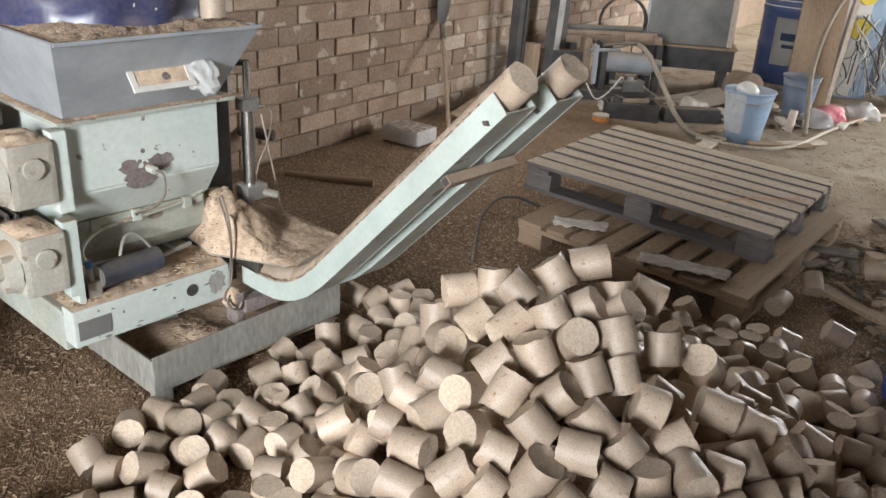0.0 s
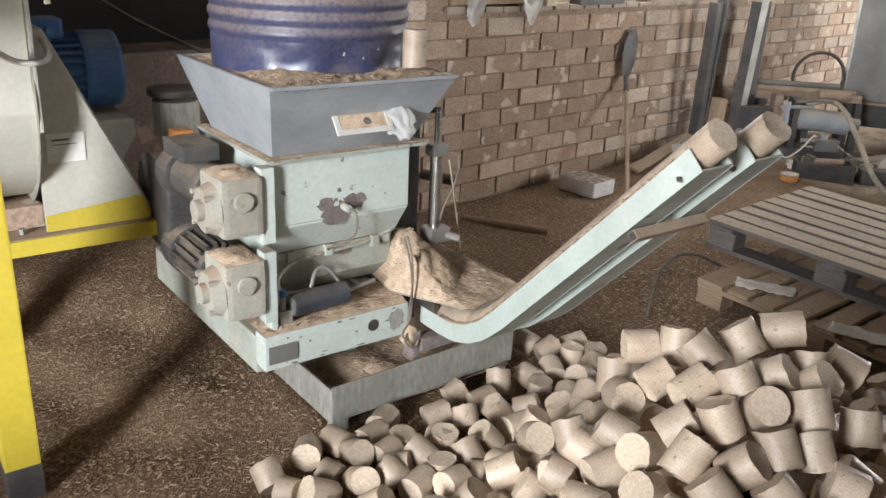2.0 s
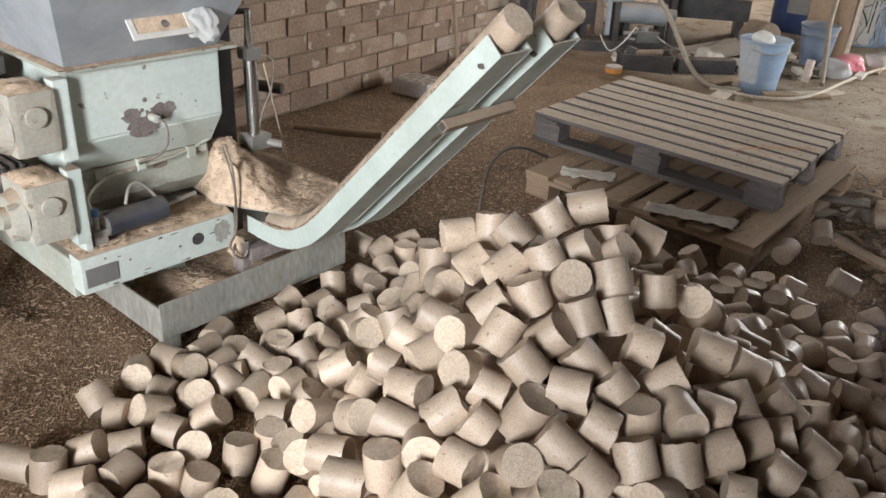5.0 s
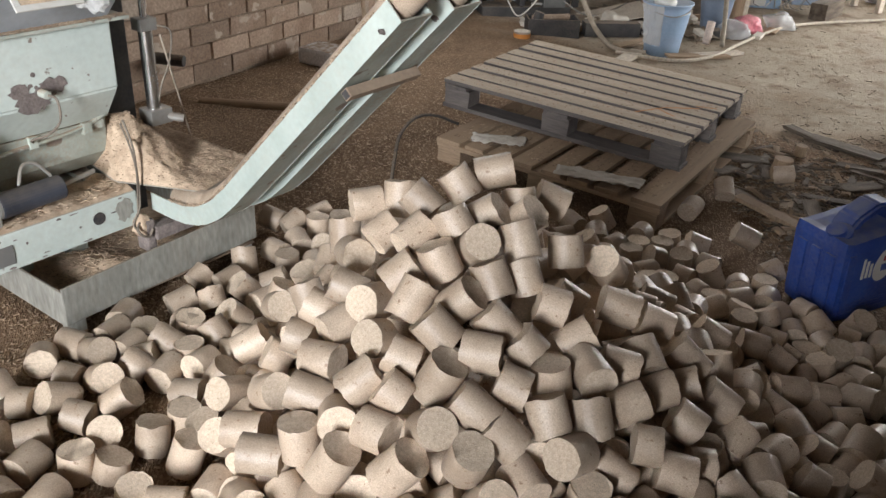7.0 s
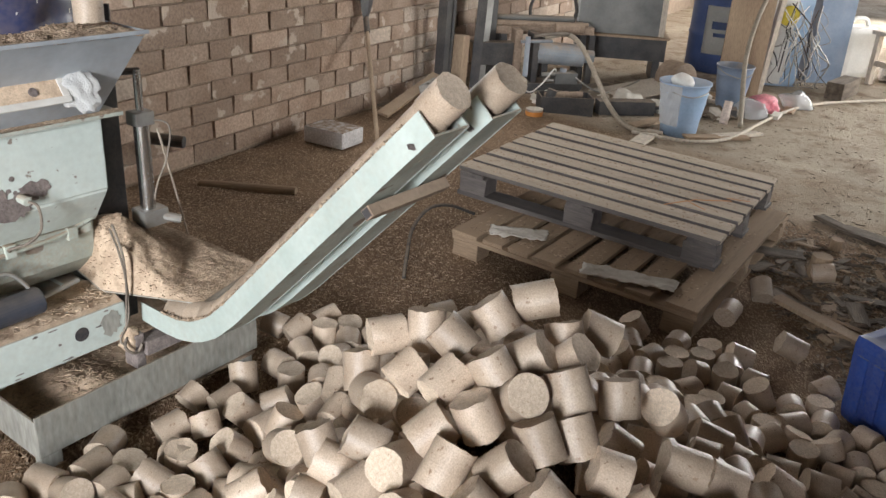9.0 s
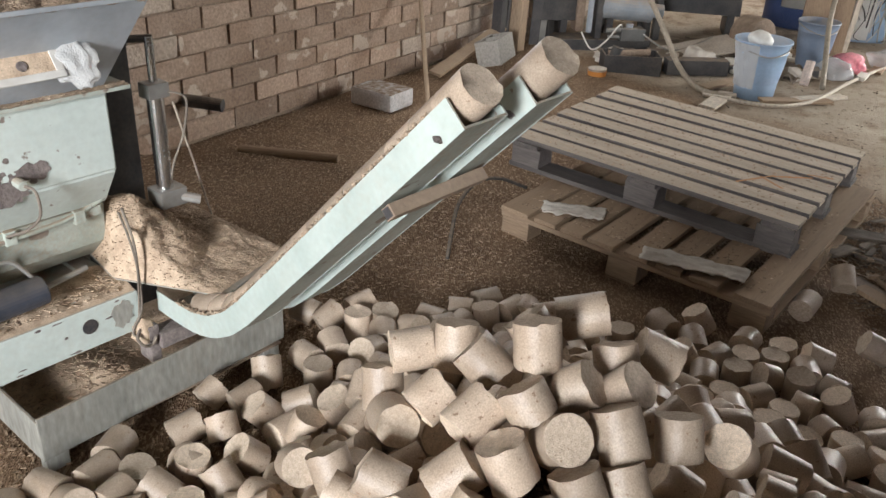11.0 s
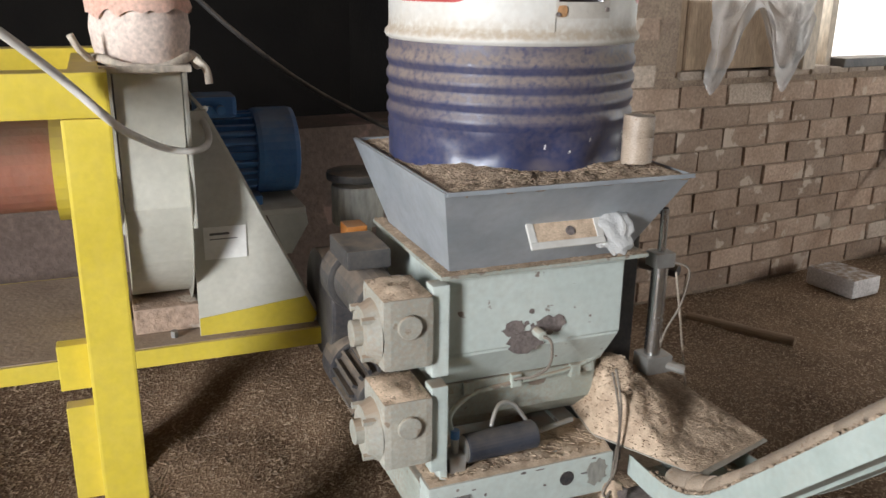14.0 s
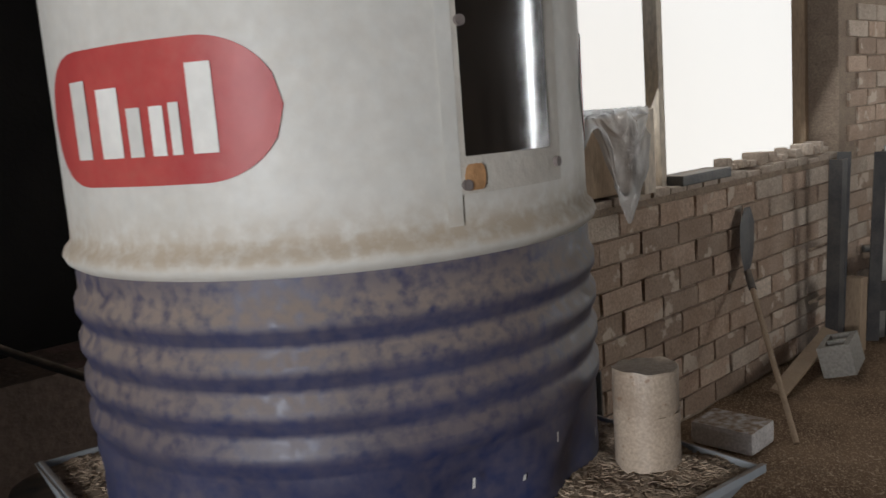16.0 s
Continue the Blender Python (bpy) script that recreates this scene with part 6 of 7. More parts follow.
# ---- things near the heap ----
def build_can():
    c = thing("jerry_can", pose(1.78, 2.74, -0.045, 0, 0, 24) @ pose(0, 0, 0, 0, -4, 0), "dusty blue plastic oil can with a white oval badge", "canister")
    bm = box(B(), -0.145, 0.145, -0.115, 0.115, 0.0, 0.31, 0.042)
    for v in bm.verts:
        if v.co.z > 0.2:
            v.co.z += 0.012 * math.sin(v.co.x * 25)
    body = part("body", bm, M_BLUE_CAN, c, smooth=False)
    hump = prism(B(), [(-0.075, 0.295), (-0.03, 0.345), (0.05, 0.382), (0.12, 0.372), (0.142, 0.295), (0.10, 0.30), (0.09, 0.335), (0.045, 0.342), (-0.005, 0.32), (-0.02, 0.295)], -0.045, 0.045, "y")
    bmesh.ops.bevel(hump, geom=hump.edges[:], offset=0.010, segments=2, affect="EDGES")
    part("handle", hump, M_BLUE_CAN, c)
    part("cap", rod(B(), (-0.105, -0.03, 0.30), (-0.112, -0.03, 0.322), 0.033, 20, bevel=0.003), M_BLUE_CAN, c)
    bm = B()
    bmesh.ops.create_circle(bm, cap_ends=True, segments=32, radius=1)
    bmesh.ops.transform(bm, matrix=pose(0.045, -0.1165, 0.20, 90, 25, 0) @ Matrix.Diagonal((0.045, 0.068, 1, 1)), verts=bm.verts)
    bmesh.ops.solidify(bm, geom=bm.faces[:], thickness=0.001)
    badge = part("badge", bm, M_WHITE, c, "white oval badge")
    part("badge_bar", box(B(), 0.030, 0.075, -0.1195, -0.1178, 0.212, 0.23, 0, None), M_RED, badge)
    part("badge_bar", box(B(), 0.025, 0.065, -0.1195, -0.1178, 0.175, 0.20, 0, None), M_BLUE_CAN, badge)
    for k in range(3):
        part("print_bar", box(B(), -0.055 + 0.017 * k, -0.045 + 0.017 * k, -0.1168, -0.1152, 0.16, 0.235 - 0.012 * k), M_WHITE, body)
    for y in (-0.062, 0.0, 0.062):
        part("rib", box(B(), -0.152, -0.143, y - 0.020, y + 0.020, 0.05, 0.25, 0.004), M_BLUE_CAN, body)
    part("rib", box(B(), -0.125, -0.095, -0.119, -0.113, 0.05, 0.26, 0.003), M_BLUE_CAN, body)
    part("cap_collar", rod(B(), (-0.095, -0.03, 0.296), (-0.100, -0.03, 0.308), 0.046, 24, bevel=0.003), M_BLUE_CAN, c)
    for k in range(4):
        part("rib", box(B(), -0.12, 0.12, -0.1165, -0.113, 0.03 + 0.012 * k, 0.036 + 0.012 * k, 0.001), M_BLUE_CAN, body)


build_can()


def simple(name, bm, material, m, label, category, group="", smooth=False):
    ob = part(name, bm, material, None, smooth=smooth)
    ob.matrix_world = m
    return tagged(ob, label, category, group)


def spread_debris():
    """Bark, offcuts and stumps on the earth beyond the heap."""
    rng = random.Random(41)
    for k in range(230):
        x, y = 1.75 + abs(rng.gauss(0, 0.55)), 3.40 + rng.gauss(0, 0.42)
        if math.hypot(x - 1.78, y - 2.74) < 0.3:
            continue
        l, w, t = rng.uniform(0.03, 0.17) * rng.uniform(0.6, 1.3), rng.uniform(0.008, 0.032), rng.uniform(0.004, 0.014)
        bm = box(B(), -l / 2, l / 2, -w / 2, w / 2, 0, t, 0.003)
        for v in bm.verts:
            v.co += 0.007 * Vector((rng.uniform(-1.5, 1.5), rng.uniform(-1, 1), rng.uniform(-0.4, 0.4)))
        simple("wood_offcut", bm, rng.choice((M_BARK, M_BARK, M_PALLET_OLD, M_BARK, M_WOOD)), pose(x, y, floor_z(x, y) - 0.002 + 0.004 * (k % 3), rng.uniform(-6, 6), rng.uniform(-6, 6), rng.uniform(0, 360)), "splintered wood offcut lying on the earth floor", "offcut", "wood offcuts on the floor")
    for x, y, l in ((1.62, 3.60, 0.10), (1.95, 3.80, 0.11), (1.42, 3.38, 0.09)):
        briquette(axis_pose((x, y, -0.005), (rng.uniform(-1, 1), rng.uniform(-1, 1), 0.1)), 2, "dusty briquette lying on the earth beside the pallets", "stray briquettes")
    for x, y in ((0.62, 3.02), (0.45, 3.12), (0.80, 2.95), (0.2, 2.98), (0.98, 3.05), (-0.42, 2.10), (-0.35, 2.28)):
        briquette(axis_pose((x, y, 0.040 + ground_z(x, y)), (rng.uniform(-1, 1), rng.uniform(-1, 1), rng.uniform(-0.2, 0.2))), None, "stray briquette behind the heap", "stray briquettes")
    simple("plank", box(B(), -0.22, 0.22, -0.03, 0.03, 0, 0.018, 0.003), M_WOOD, pose(1.80, 3.42, -0.05, 0, 0, 120), "short dark plank on the earth floor", "plank")
    simple("plank", box(B(), -0.35, 0.35, -0.045, 0.045, 0, 0.02, 0.003), M_PALE_WOOD, pose(2.75, 3.75, -0.05, 0, 0, 118), "pale broken plank on the earth floor", "plank")
    simple("plank", box(B(), -0.30, 0.30, -0.05, 0.05, 0, 0.02, 0.003), M_PALE_WOOD, pose(2.95, 4.25, -0.05, 0, 0, 100), "pale broken plank on the earth floor", "plank")
    log = rod(B(), (-0.90, 4.46, -0.004), (-0.41, 4.40, 0.008), 0.026, 14, bevel=0.004)
    simple("log", log, M_PALLET_OLD, Matrix.Identity(4), "brown dusty log half sunk in sawdust", "log")
    loop = hose(B(), [(0.17, 3.50, 0.006), (0.175, 3.60, 0.06), (0.19, 3.72, 0.13), (0.25, 3.85, 0.17), (0.34, 3.93, 0.16), (0.45, 4.0, 0.10)], 0.0075)
    simple("cable", loop, M_RUBBER, Matrix.Identity(4), "stiff black cable arching out of the floor", "cable")


spread_debris()


def bark_slabs():
    """Larger flat slabs, boards and stumps between the pallets and the can, and round the far bucket."""
    rng = random.Random(63)
    for x, y, l, w, deg in ((1.745, 3.56, 0.26, 0.055, 115), (1.85, 4.08, 0.24, 0.07, -12), (2.45, 4.32, 0.40, 0.10, 128), (2.34, 4.45, 0.36, 0.06, 120), (2.10, 3.62, 0.22, 0.05, 160), (2.30, 3.78, 0.20, 0.07, 20), (1.98, 3.50, 0.18, 0.06, 75), (2.20, 3.42, 0.24, 0.05, 170), (2.52, 3.66, 0.22, 0.08, 40), (1.72, 3.92, 0.14, 0.06, 30), (2.05, 4.02, 0.16, 0.05, 100), (2.40, 4.02, 0.20, 0.06, 150), (2.65, 4.12, 0.26, 0.06, 15)):
        bm = box(B(), -l / 2, l / 2, -w / 2, w / 2, 0, 0.016, 0.004)
        for v in bm.verts:
            v.co += Vector((0.016 * rng.uniform(-1, 1), 0.009 * rng.uniform(-1, 1), 0.003 * rng.uniform(-1, 1)))
        simple("bark_slab", bm, rng.choice((M_BARK, M_PALLET_OLD, M_BARK)), pose(x, y, floor_z(x, y) + 0.002, rng.uniform(-3, 3), rng.uniform(-3, 3), deg), "flat splintered bark slab lying on the earth", "bark", "bark slabs on the floor")
    for x, y, r, h in ((1.96, 3.87, 0.046, 0.10), (2.18, 4.21, 0.030, 0.055)):
        simple("stump", rod(B(), (0, 0, -0.004), (0, 0, h), r, 20, r2=r * 0.94, bevel=0.004), M_WOOD, pose(x, y, floor_z(x, y), 3, 2, 0), "dusty round wood stump standing on the earth", "stump", "stumps on the floor")
    for x, y, l, w, deg, mt in ((1.62, 5.92, 0.42, 0.10, 62, M_PALE_WOOD), (1.78, 6.35, 0.50, 0.09, 40, M_WOOD), (2.12, 6.02, 0.46, 0.07, 12, M_PALLET_OLD), (2.30, 6.14, 0.40, 0.08, 28, M_PALE_WOOD), (1.70, 6.72, 0.55, 0.13, 20, M_PALE_WOOD), (1.95, 6.62, 0.60, 0.11, 70, M_PALLET_OLD), (2.62, 6.90, 0.50, 0.09, 15, M_WOOD), (3.0, 7.05, 0.45, 0.08, 60, M_PALLET_OLD), (2.2, 6.7, 0.35, 0.12, -30, M_BARK)):
        bm = box(B(), -l / 2, l / 2, -w / 2, w / 2, 0, 0.02, 0.004)
        for v in bm.verts:
            v.co += Vector((0.012 * rng.uniform(-1, 1), 0.004 * rng.uniform(-1, 1), 0.002 * rng.uniform(-1, 1)))
        simple("board", bm, mt, pose(x, y, floor_z(x, y) + 0.006, rng.uniform(-2, 2), rng.uniform(-2, 2), deg), "old dusty board lying on the earth among scrap", "board", "boards among the scrap")
    for k, (x, y, l, w, deg) in enumerate(((1.35, 7.0, 0.75, 0.55, 20), (1.95, 7.25, 0.65, 0.5, -15), (2.35, 6.75, 0.5, 0.3, 35))):
        bm = bmesh.new()
        bmesh.ops.create_grid(bm, x_segments=30, y_segments=24, size=0.5)
        for v in bm.verts:
            q = Vector((v.co.x * 5, v.co.y * 5, k * 3.0))
            v.co = Vector((v.co.x * l, v.co.y * w, 0.035 + 0.04 * noise.noise(q) + 0.018 * noise.noise(q * 2.7)))
        bmesh.ops.solidify(bm, geom=bm.faces[:], thickness=0.006)
        simple("sacking", bm, M_SACKING, pose(x, y, floor_z(x, y), 0, 0, deg), "rumpled dirty brown sacking on the earth floor", "sacking", "sacking on the floor", smooth=True)


bark_slabs()


# ---- along the brick wall ----
def wall_things():
    simple("foam_box", box(B(), 0.10, 0.31, -0.42, -0.14, 0.0, 0.10, 0.02), M_FOAM, HALL @ pose(0.18, 0, 0.0), "dirty white foam box with sawdust on its lid", "box")
    s = thing("shovel", Matrix.Identity(4), "old shovel leaning upside down on the brick wall", "shovel")
    foot, head = hall(0.52, 0.50, 0.0), hall(1.02, 0.050, 0.62)
    part("handle", rod(B(), foot, head, 0.013, 12), M_WOOD, s, "worn wooden handle")
    top = hall(1.07, 0.03, 0.93)
    bm = B()
    across = DIR
    rings = []
    for k in range(9):
        t = k / 8
        wide = 0.075 * math.sin(min(1, 0.25 + t * 1.6) * 1.5708) * (1 if t < 0.75 else 1 - (t - 0.75) * 2.2)
        p = head.lerp(top, t)
        rings.append([p - across * wide, p + INTO * 0.012, p + across * wide, p - INTO * 0.004])
    loft(bm, rings, cap=True)
    part("blade", bm, M_BLACK, s, "dark steel blade")
    part("socket", rod(B(), head.lerp(foot, 0.12), head, 0.018, 12), M_BLACK, s)
    for k, (a, b, lean, mt) in enumerate(((1.74, 0.05, 0.05, M_BLACK), (1.82, 0.05, 0.04, M_BLACK), (2.16, 0.05, 0.10, M_BLACK), (2.24, 0.05, 0.10, M_STEEL), (2.33, 0.05, 0.12, M_BLACK))):
        bm = B()
        prism(bm, [(-0.035, -0.035), (0.035, -0.035), (0.035, -0.027), (-0.027, -0.027), (-0.027, 0.035), (-0.035, 0.035)], 0, 1.10 + 0.03 * (k % 2), "z")
        simple("steel_bar", bm, mt, HALL @ pose(a + 0.08, -b - lean - 0.05, 0.0, 1.5 + lean * 12, (-1.2, 0.6, 1.0, -0.8, 1.4)[k], 20 * k), "dark steel angle bar leaning on the brick wall", "steel bar", "steel bars leaning on the wall")
    for z in (0.33, 0.62):
        simple("bar_tie", rod(B(), hall(1.66, 0.09, z), hall(2.02, 0.09, z), 0.010, 8), M_RUST_STEEL, Matrix.Identity(4), "rusty rod tying the steel bars", "rod", "rods tying the bars")
    simple("pipe_stub", rod(B(), hall(-0.74, 0.0, 0.225), hall(-0.66, 0.17, 0.215), 0.030, 20, bevel=0.004), M_BLACK, Matrix.Identity(4), "dark steel pipe stub sticking out of the brick wall", "pipe")
    simple("wood_prop", box(B(), -0.05, 0.05, -0.05, 0.05, 0, 0.42, 0.006), M_WOOD, HALL @ pose(1.98, -0.20, 0.0, 0, 4, 0), "short upright timber block by the wall", "timber")
    blk = B()
    box(blk, 0, 0.30, 0, 0.03, 0, 0.16, 0.004)
    box(blk, 0, 0.30, 0.13, 0.16, 0, 0.16, 0.004)
    for x in (0, 0.135, 0.27):
        box(blk, x, x + 0.03, 0.03, 0.13, 0, 0.16, 0.003)
    simple("hollow_block", blk, M_CONCRETE, HALL @ pose(1.45, -0.42, 0.0, 0, 0, 12) @ pose(0, 0, 0.0, -14, 0, 0) @ pose(0, 0, 0.035), "hollow concrete block tipped on the floor", "block")
    simple("plank", box(B(), -0.45, 0.45, -0.04, 0.04, 0, 0.02, 0.003), M_WOOD, HALL @ pose(1.45, -0.17, 0.09, 14, -9, 4), "old plank leaning at the wall's foot", "plank")
    # carton with film on the window sill
    c = thing("carton", HALL @ pose(-0.58, 0.0, SILL + 0.0), "old board carton under draped clear film on the sill", "carton")
    part("body", box(B(), 0.02, 0.74, 0.02, 0.25, 0.03, 0.34, 0.012), M_WOOD, c)
    part("edge_board", box(B(), 0.76, 0.85, -0.02, 0.22, 0.015, 0.37, 0.006), M_PALE_WOOD, c, "pale upright edge board")
    bm = B()
    bmesh.ops.create_grid(bm, x_segments=40, y_segments=40, size=0.5)
    for v in bm.verts:
        x, y = v.co.x + 0.5, v.co.y + 0.5
        drop = max(0.0, 0.6 - y) * 0.75
        q = Vector((x * 5, y * 5, 2))
        v.co = Vector((0.10 + 0.68 * x, -0.035 - 0.03 * noise.noise(q) - 0.02 * noise.noise(q * 2.5) + 0.18 * max(0, y - 0.6), 0.385 - drop * (0.55 + 0.45 * math.sin(x * 9 + 1)) - 0.08 * abs(noise.noise(q))))
    part("film", bm, M_FILM, c, "crumpled clear plastic film", smooth=True)
    tray = box(B(), 0.50, 0.95, -0.015, 0.12, SILL + 0.013, SILL + 0.06, 0.006)
    simple("trough", tray, M_BLACK, HALL, "black trough on the window sill", "trough")
    rng = random.Random(9)
    for k in range(15):
        x = 1.0 + k * 0.085
        simple("rubble", box(B(), x, x + rng.uniform(0.04, 0.09), rng.uniform(0.02, 0.06), rng.uniform(0.10, 0.16), SILL + 0.03, SILL + rng.uniform(0.055, 0.10), 0.012), M_BRICK_PALE, HALL, "pale brick rubble on the window sill", "rubble", "rubble on the sill")


wall_things()


# ---- far end: hydraulics, cabinet, buckets, panel ----
def far_end():
    g = -0.05
    h = thing("hydraulic_unit", pose(0.72, 7.05, 0, 0, 0, 12), "dusty hydraulic cylinder on a steel frame", "machine")
    part("square_tube", box(B(), -0.26, 0.06, -0.06, 0.05, 0.17, 0.34, 0.008), M_BLACK, h)
    part("tube_mouth", box(B(), -0.263, -0.259, -0.05, 0.04, 0.18, 0.33), M_WOOD, h)
    part("upright_plate", box(B(), 0.06, 0.12, -0.08, 0.06, 0.10, 0.44, 0.015), M_RUST_STEEL, h)
    part("upright_plate", box(B(), 0.20, 0.25, -0.10, 0.08, 0.05, 0.42, 0.015), M_BLACK, h)
    part("barrel", rod(B(), (0.25, -0.02, 0.27), (0.62, -0.06, 0.25), 0.085, 24, bevel=0.008), M_HYDRAULIC, h, "dusty hydraulic barrel")
    part("lug", rod(B(), (0.62, -0.06, 0.25), (0.70, -0.07, 0.245), 0.05, 16, bevel=0.01), M_HYDRAULIC, h)
    part("rail", box(B(), -0.10, 0.75, 0.10, 0.17, 0.38, 0.44, 0.006), M_RUST_STEEL, h)
    part("rail", box(B(), -0.05, 0.75, 0.30, 0.37, 0.38, 0.44, 0.006), M_RUST_STEEL, h)
    for x in (0.0, 0.35, 0.72):
        part("leg", box(B(), x, x + 0.05, 0.11, 0.16, g, 0.38, 0.004), M_BLACK, h)
        part("leg", box(B(), x, x + 0.05, 0.31, 0.36, g, 0.38, 0.004), M_BLACK, h)
    part("spool", rod(B(), (0.40, 0.02, 0.44), (0.62, 0.0, 0.45), 0.04, 16), M_RUST_STEEL, h)
    part("base", box(B(), -0.10, 0.62, -0.12, 0.10, g, 0.05, 0.006), M_BLACK, h)
    part("feed_hose", hose(B(), [(0.30, -0.05, 0.38), (0.45, -0.12, 0.42), (0.50, -0.32, 0.37), (0.53, -0.62, 0.20), (0.56, -0.82, 0.06), (0.60, -1.05, -0.02), (0.68, -1.18, -0.03), (0.80, -1.22, -0.03)], 0.018, 10), M_HOSE, h, "thick tan hose curling to the floor")
    part("wire_loop", hose(B(), [(0.10, -0.11, 0.10), (0.16, -0.20, 0.0), (0.26, -0.20, 0.06), (0.36, -0.15, 0.16), (0.40, -0.10, 0.14)], 0.006), M_CABLE_WHITE, h)
    part("wheel_rim", hose(B(), [(0.55 + 0.20 * math.cos(a * 0.5236), 0.55, 0.50 + 0.20 * math.sin(a * 0.5236)) for a in range(13)], 0.014), M_RUBBER, h, "black hose coil")
    for p, q, r, mt in (((-0.20, 0.16, 0.46), (0.70, 0.12, 0.45), 0.022, M_RUST_STEEL), ((-0.12, 0.34, 0.47), (0.66, 0.36, 0.46), 0.026, M_CABINET), ((0.10, -0.10, 0.36), (0.34, -0.12, 0.37), 0.014, M_HYDRAULIC), ((0.28, -0.12, 0.12), (0.50, -0.14, 0.13), 0.016, M_STEEL), ((0.30, -0.10, 0.07), (0.44, -0.13, 0.075), 0.012, M_STEEL), ((0.15, -0.11, 0.10), (0.15, -0.11, 0.40), 0.020, M_HYDRAULIC), ((0.45, -0.12, 0.05), (0.45, -0.12, 0.17), 0.026, M_HYDRAULIC)):
        part("pipe", rod(B(), p, q, r, 14, bevel=0.003), mt, h)
    part("valve_block", box(B(), 0.38, 0.56, -0.16, -0.04, 0.05, 0.135, 0.006), M_CABINET, h, "oily valve block")
    part("return_hose", hose(B(), [(0.20, -0.10, 0.40), (0.34, -0.16, 0.43), (0.48, -0.14, 0.42), (0.58, -0.10, 0.34)], 0.013, 8), M_DARK_CORD, h)
    part("thin_wire", hose(B(), [(0.52, -0.14, 0.12), (0.66, -0.22, 0.03), (0.80, -0.20, 0.0), (0.98, -0.12, 0.03), (1.10, -0.10, 0.08)], 0.006), M_STEEL, h)
    t = thing("parts_box", pose(1.15, 6.52, g, 0, 0, 4), "black open steel box with oily parts", "box")
    bm = B()
    box(bm, -0.19, 0.19, -0.10, -0.09, 0, 0.13, 0.002)
    box(bm, -0.19, 0.19, 0.09, 0.10, 0, 0.13, 0.002)
    box(bm, -0.19, -0.18, -0.09, 0.09, 0, 0.13, 0.002)
    box(bm, 0.18, 0.19, -0.09, 0.09, 0, 0.13, 0.002)
    box(bm, -0.18, 0.18, -0.09, 0.09, 0, 0.05)
    part("body", bm, M_BLACK, t)
    part("pipe_piece", rod(B(), (-0.15, 0.0, 0.12), (0.13, 0.03, 0.13), 0.022, 12), M_RUST_STEEL, t)
    part("bearing", rod(B(), (-0.12, -0.03, 0.10), (-0.10, -0.03, 0.17), 0.035, 16), M_BLACK, t)
    simple("square_tube", box(B(), 0, 0.42, 0, 0.11, 0, 0.10, 0.004), M_BLACK, pose(1.40, 6.50, g, 0, 0, 8), "black square steel tube on the floor", "tube")
    bm = B()
    rings = lathe(bm, [(0.0, 0.0), (0.052, 0.0), (0.060, 0.06), (0.063, 0.062), (0.056, 0.06), (0.05, 0.02), (0.0, 0.02)], 24)
    simple("tin_cup", bm, M_PALE_WOOD, pose(0.918, 6.31, -0.045), "small plastic tub with an orange band", "tub")
    simple("band", rod(B(), (0, 0, 0.012), (0, 0, 0.048), 0.0595, 24, r2=0.0625, caps=False), M_ORANGE, pose(0.918, 6.31, -0.045), "orange paper band round the tub", "band")
    # cabinet on its stand
    c = thing("steel_cabinet", pose(1.72, 7.78, 0, 0, 0, -7), "sooty grey steel cabinet on a dark stand", "cabinet")
    part("body", box(B(), -0.36, 0.36, 0, 0.45, 0.33, 1.25, 0.006), M_CABINET, c)
    part("door_frame", box(B(), -0.37, -0.345, -0.012, 0.0, 0.33, 1.25, 0.002), M_STEEL, c)
    part("door_frame", box(B(), 0.325, 0.37, -0.012, 0.0, 0.33, 1.25, 0.002), M_PALE_WOOD, c)
    part("stand", box(B(), -0.36, 0.40, -0.03, 0.42, 0.13, 0.31, 0.004), M_BLACK, c)
    part("stand_edge", box(B(), -0.38, 0.42, -0.05, 0.44, 0.31, 0.328, 0.004), M_WOOD, c)
    for x in (-0.34, 0.34):
        part("foot", box(B(), x - 0.03, x + 0.03, 0.02, 0.40, g, 0.13, 0.004), M_BLACK, c)
    part("knob", rod(B(), (0.02, -0.02, 0.72), (0.02, 0.0, 0.72), 0.014, 12), M_WHITE, c)
    # buckets
    def bucket(x, y, r, hgt, material, label):
        b = thing("bucket", pose(x, y, g - 0.004), label, "bucket")
        bm = B()
        lathe(bm, [(0.0, 0.0), (r * 0.72, 0.0), (r * 0.80, hgt * 0.35), (r * 0.92, hgt * 0.78), (r * 0.97, hgt * 0.80), (r * 0.95, hgt * 0.82), (r, hgt), (r * 1.05, hgt), (r * 1.05, hgt - 0.012), (r * 0.985, hgt - 0.004), (r * 0.9, hgt * 0.6), (r * 0.7, 0.02), (0.0, 0.02)], 40)
        part("body", bm, material, b)
        part("handle", hose(B(), [(-r * 1.03, 0, hgt - 0.02), (-r * 0.7, -r * 0.75, hgt - 0.05), (0, -r * 1.12, hgt - 0.07), (r * 0.7, -r * 0.75, hgt - 0.05), (r * 1.03, 0, hgt - 0.02)], 0.004), M_STEEL, b)
        return b
    b = bucket(1.885, 6.13, 0.165, 0.36, M_LIGHT_BLUE, "light blue plastic bucket wrapped in silvery film")
    bm = B()
    seg, rows = 18, 14
    vs = {}
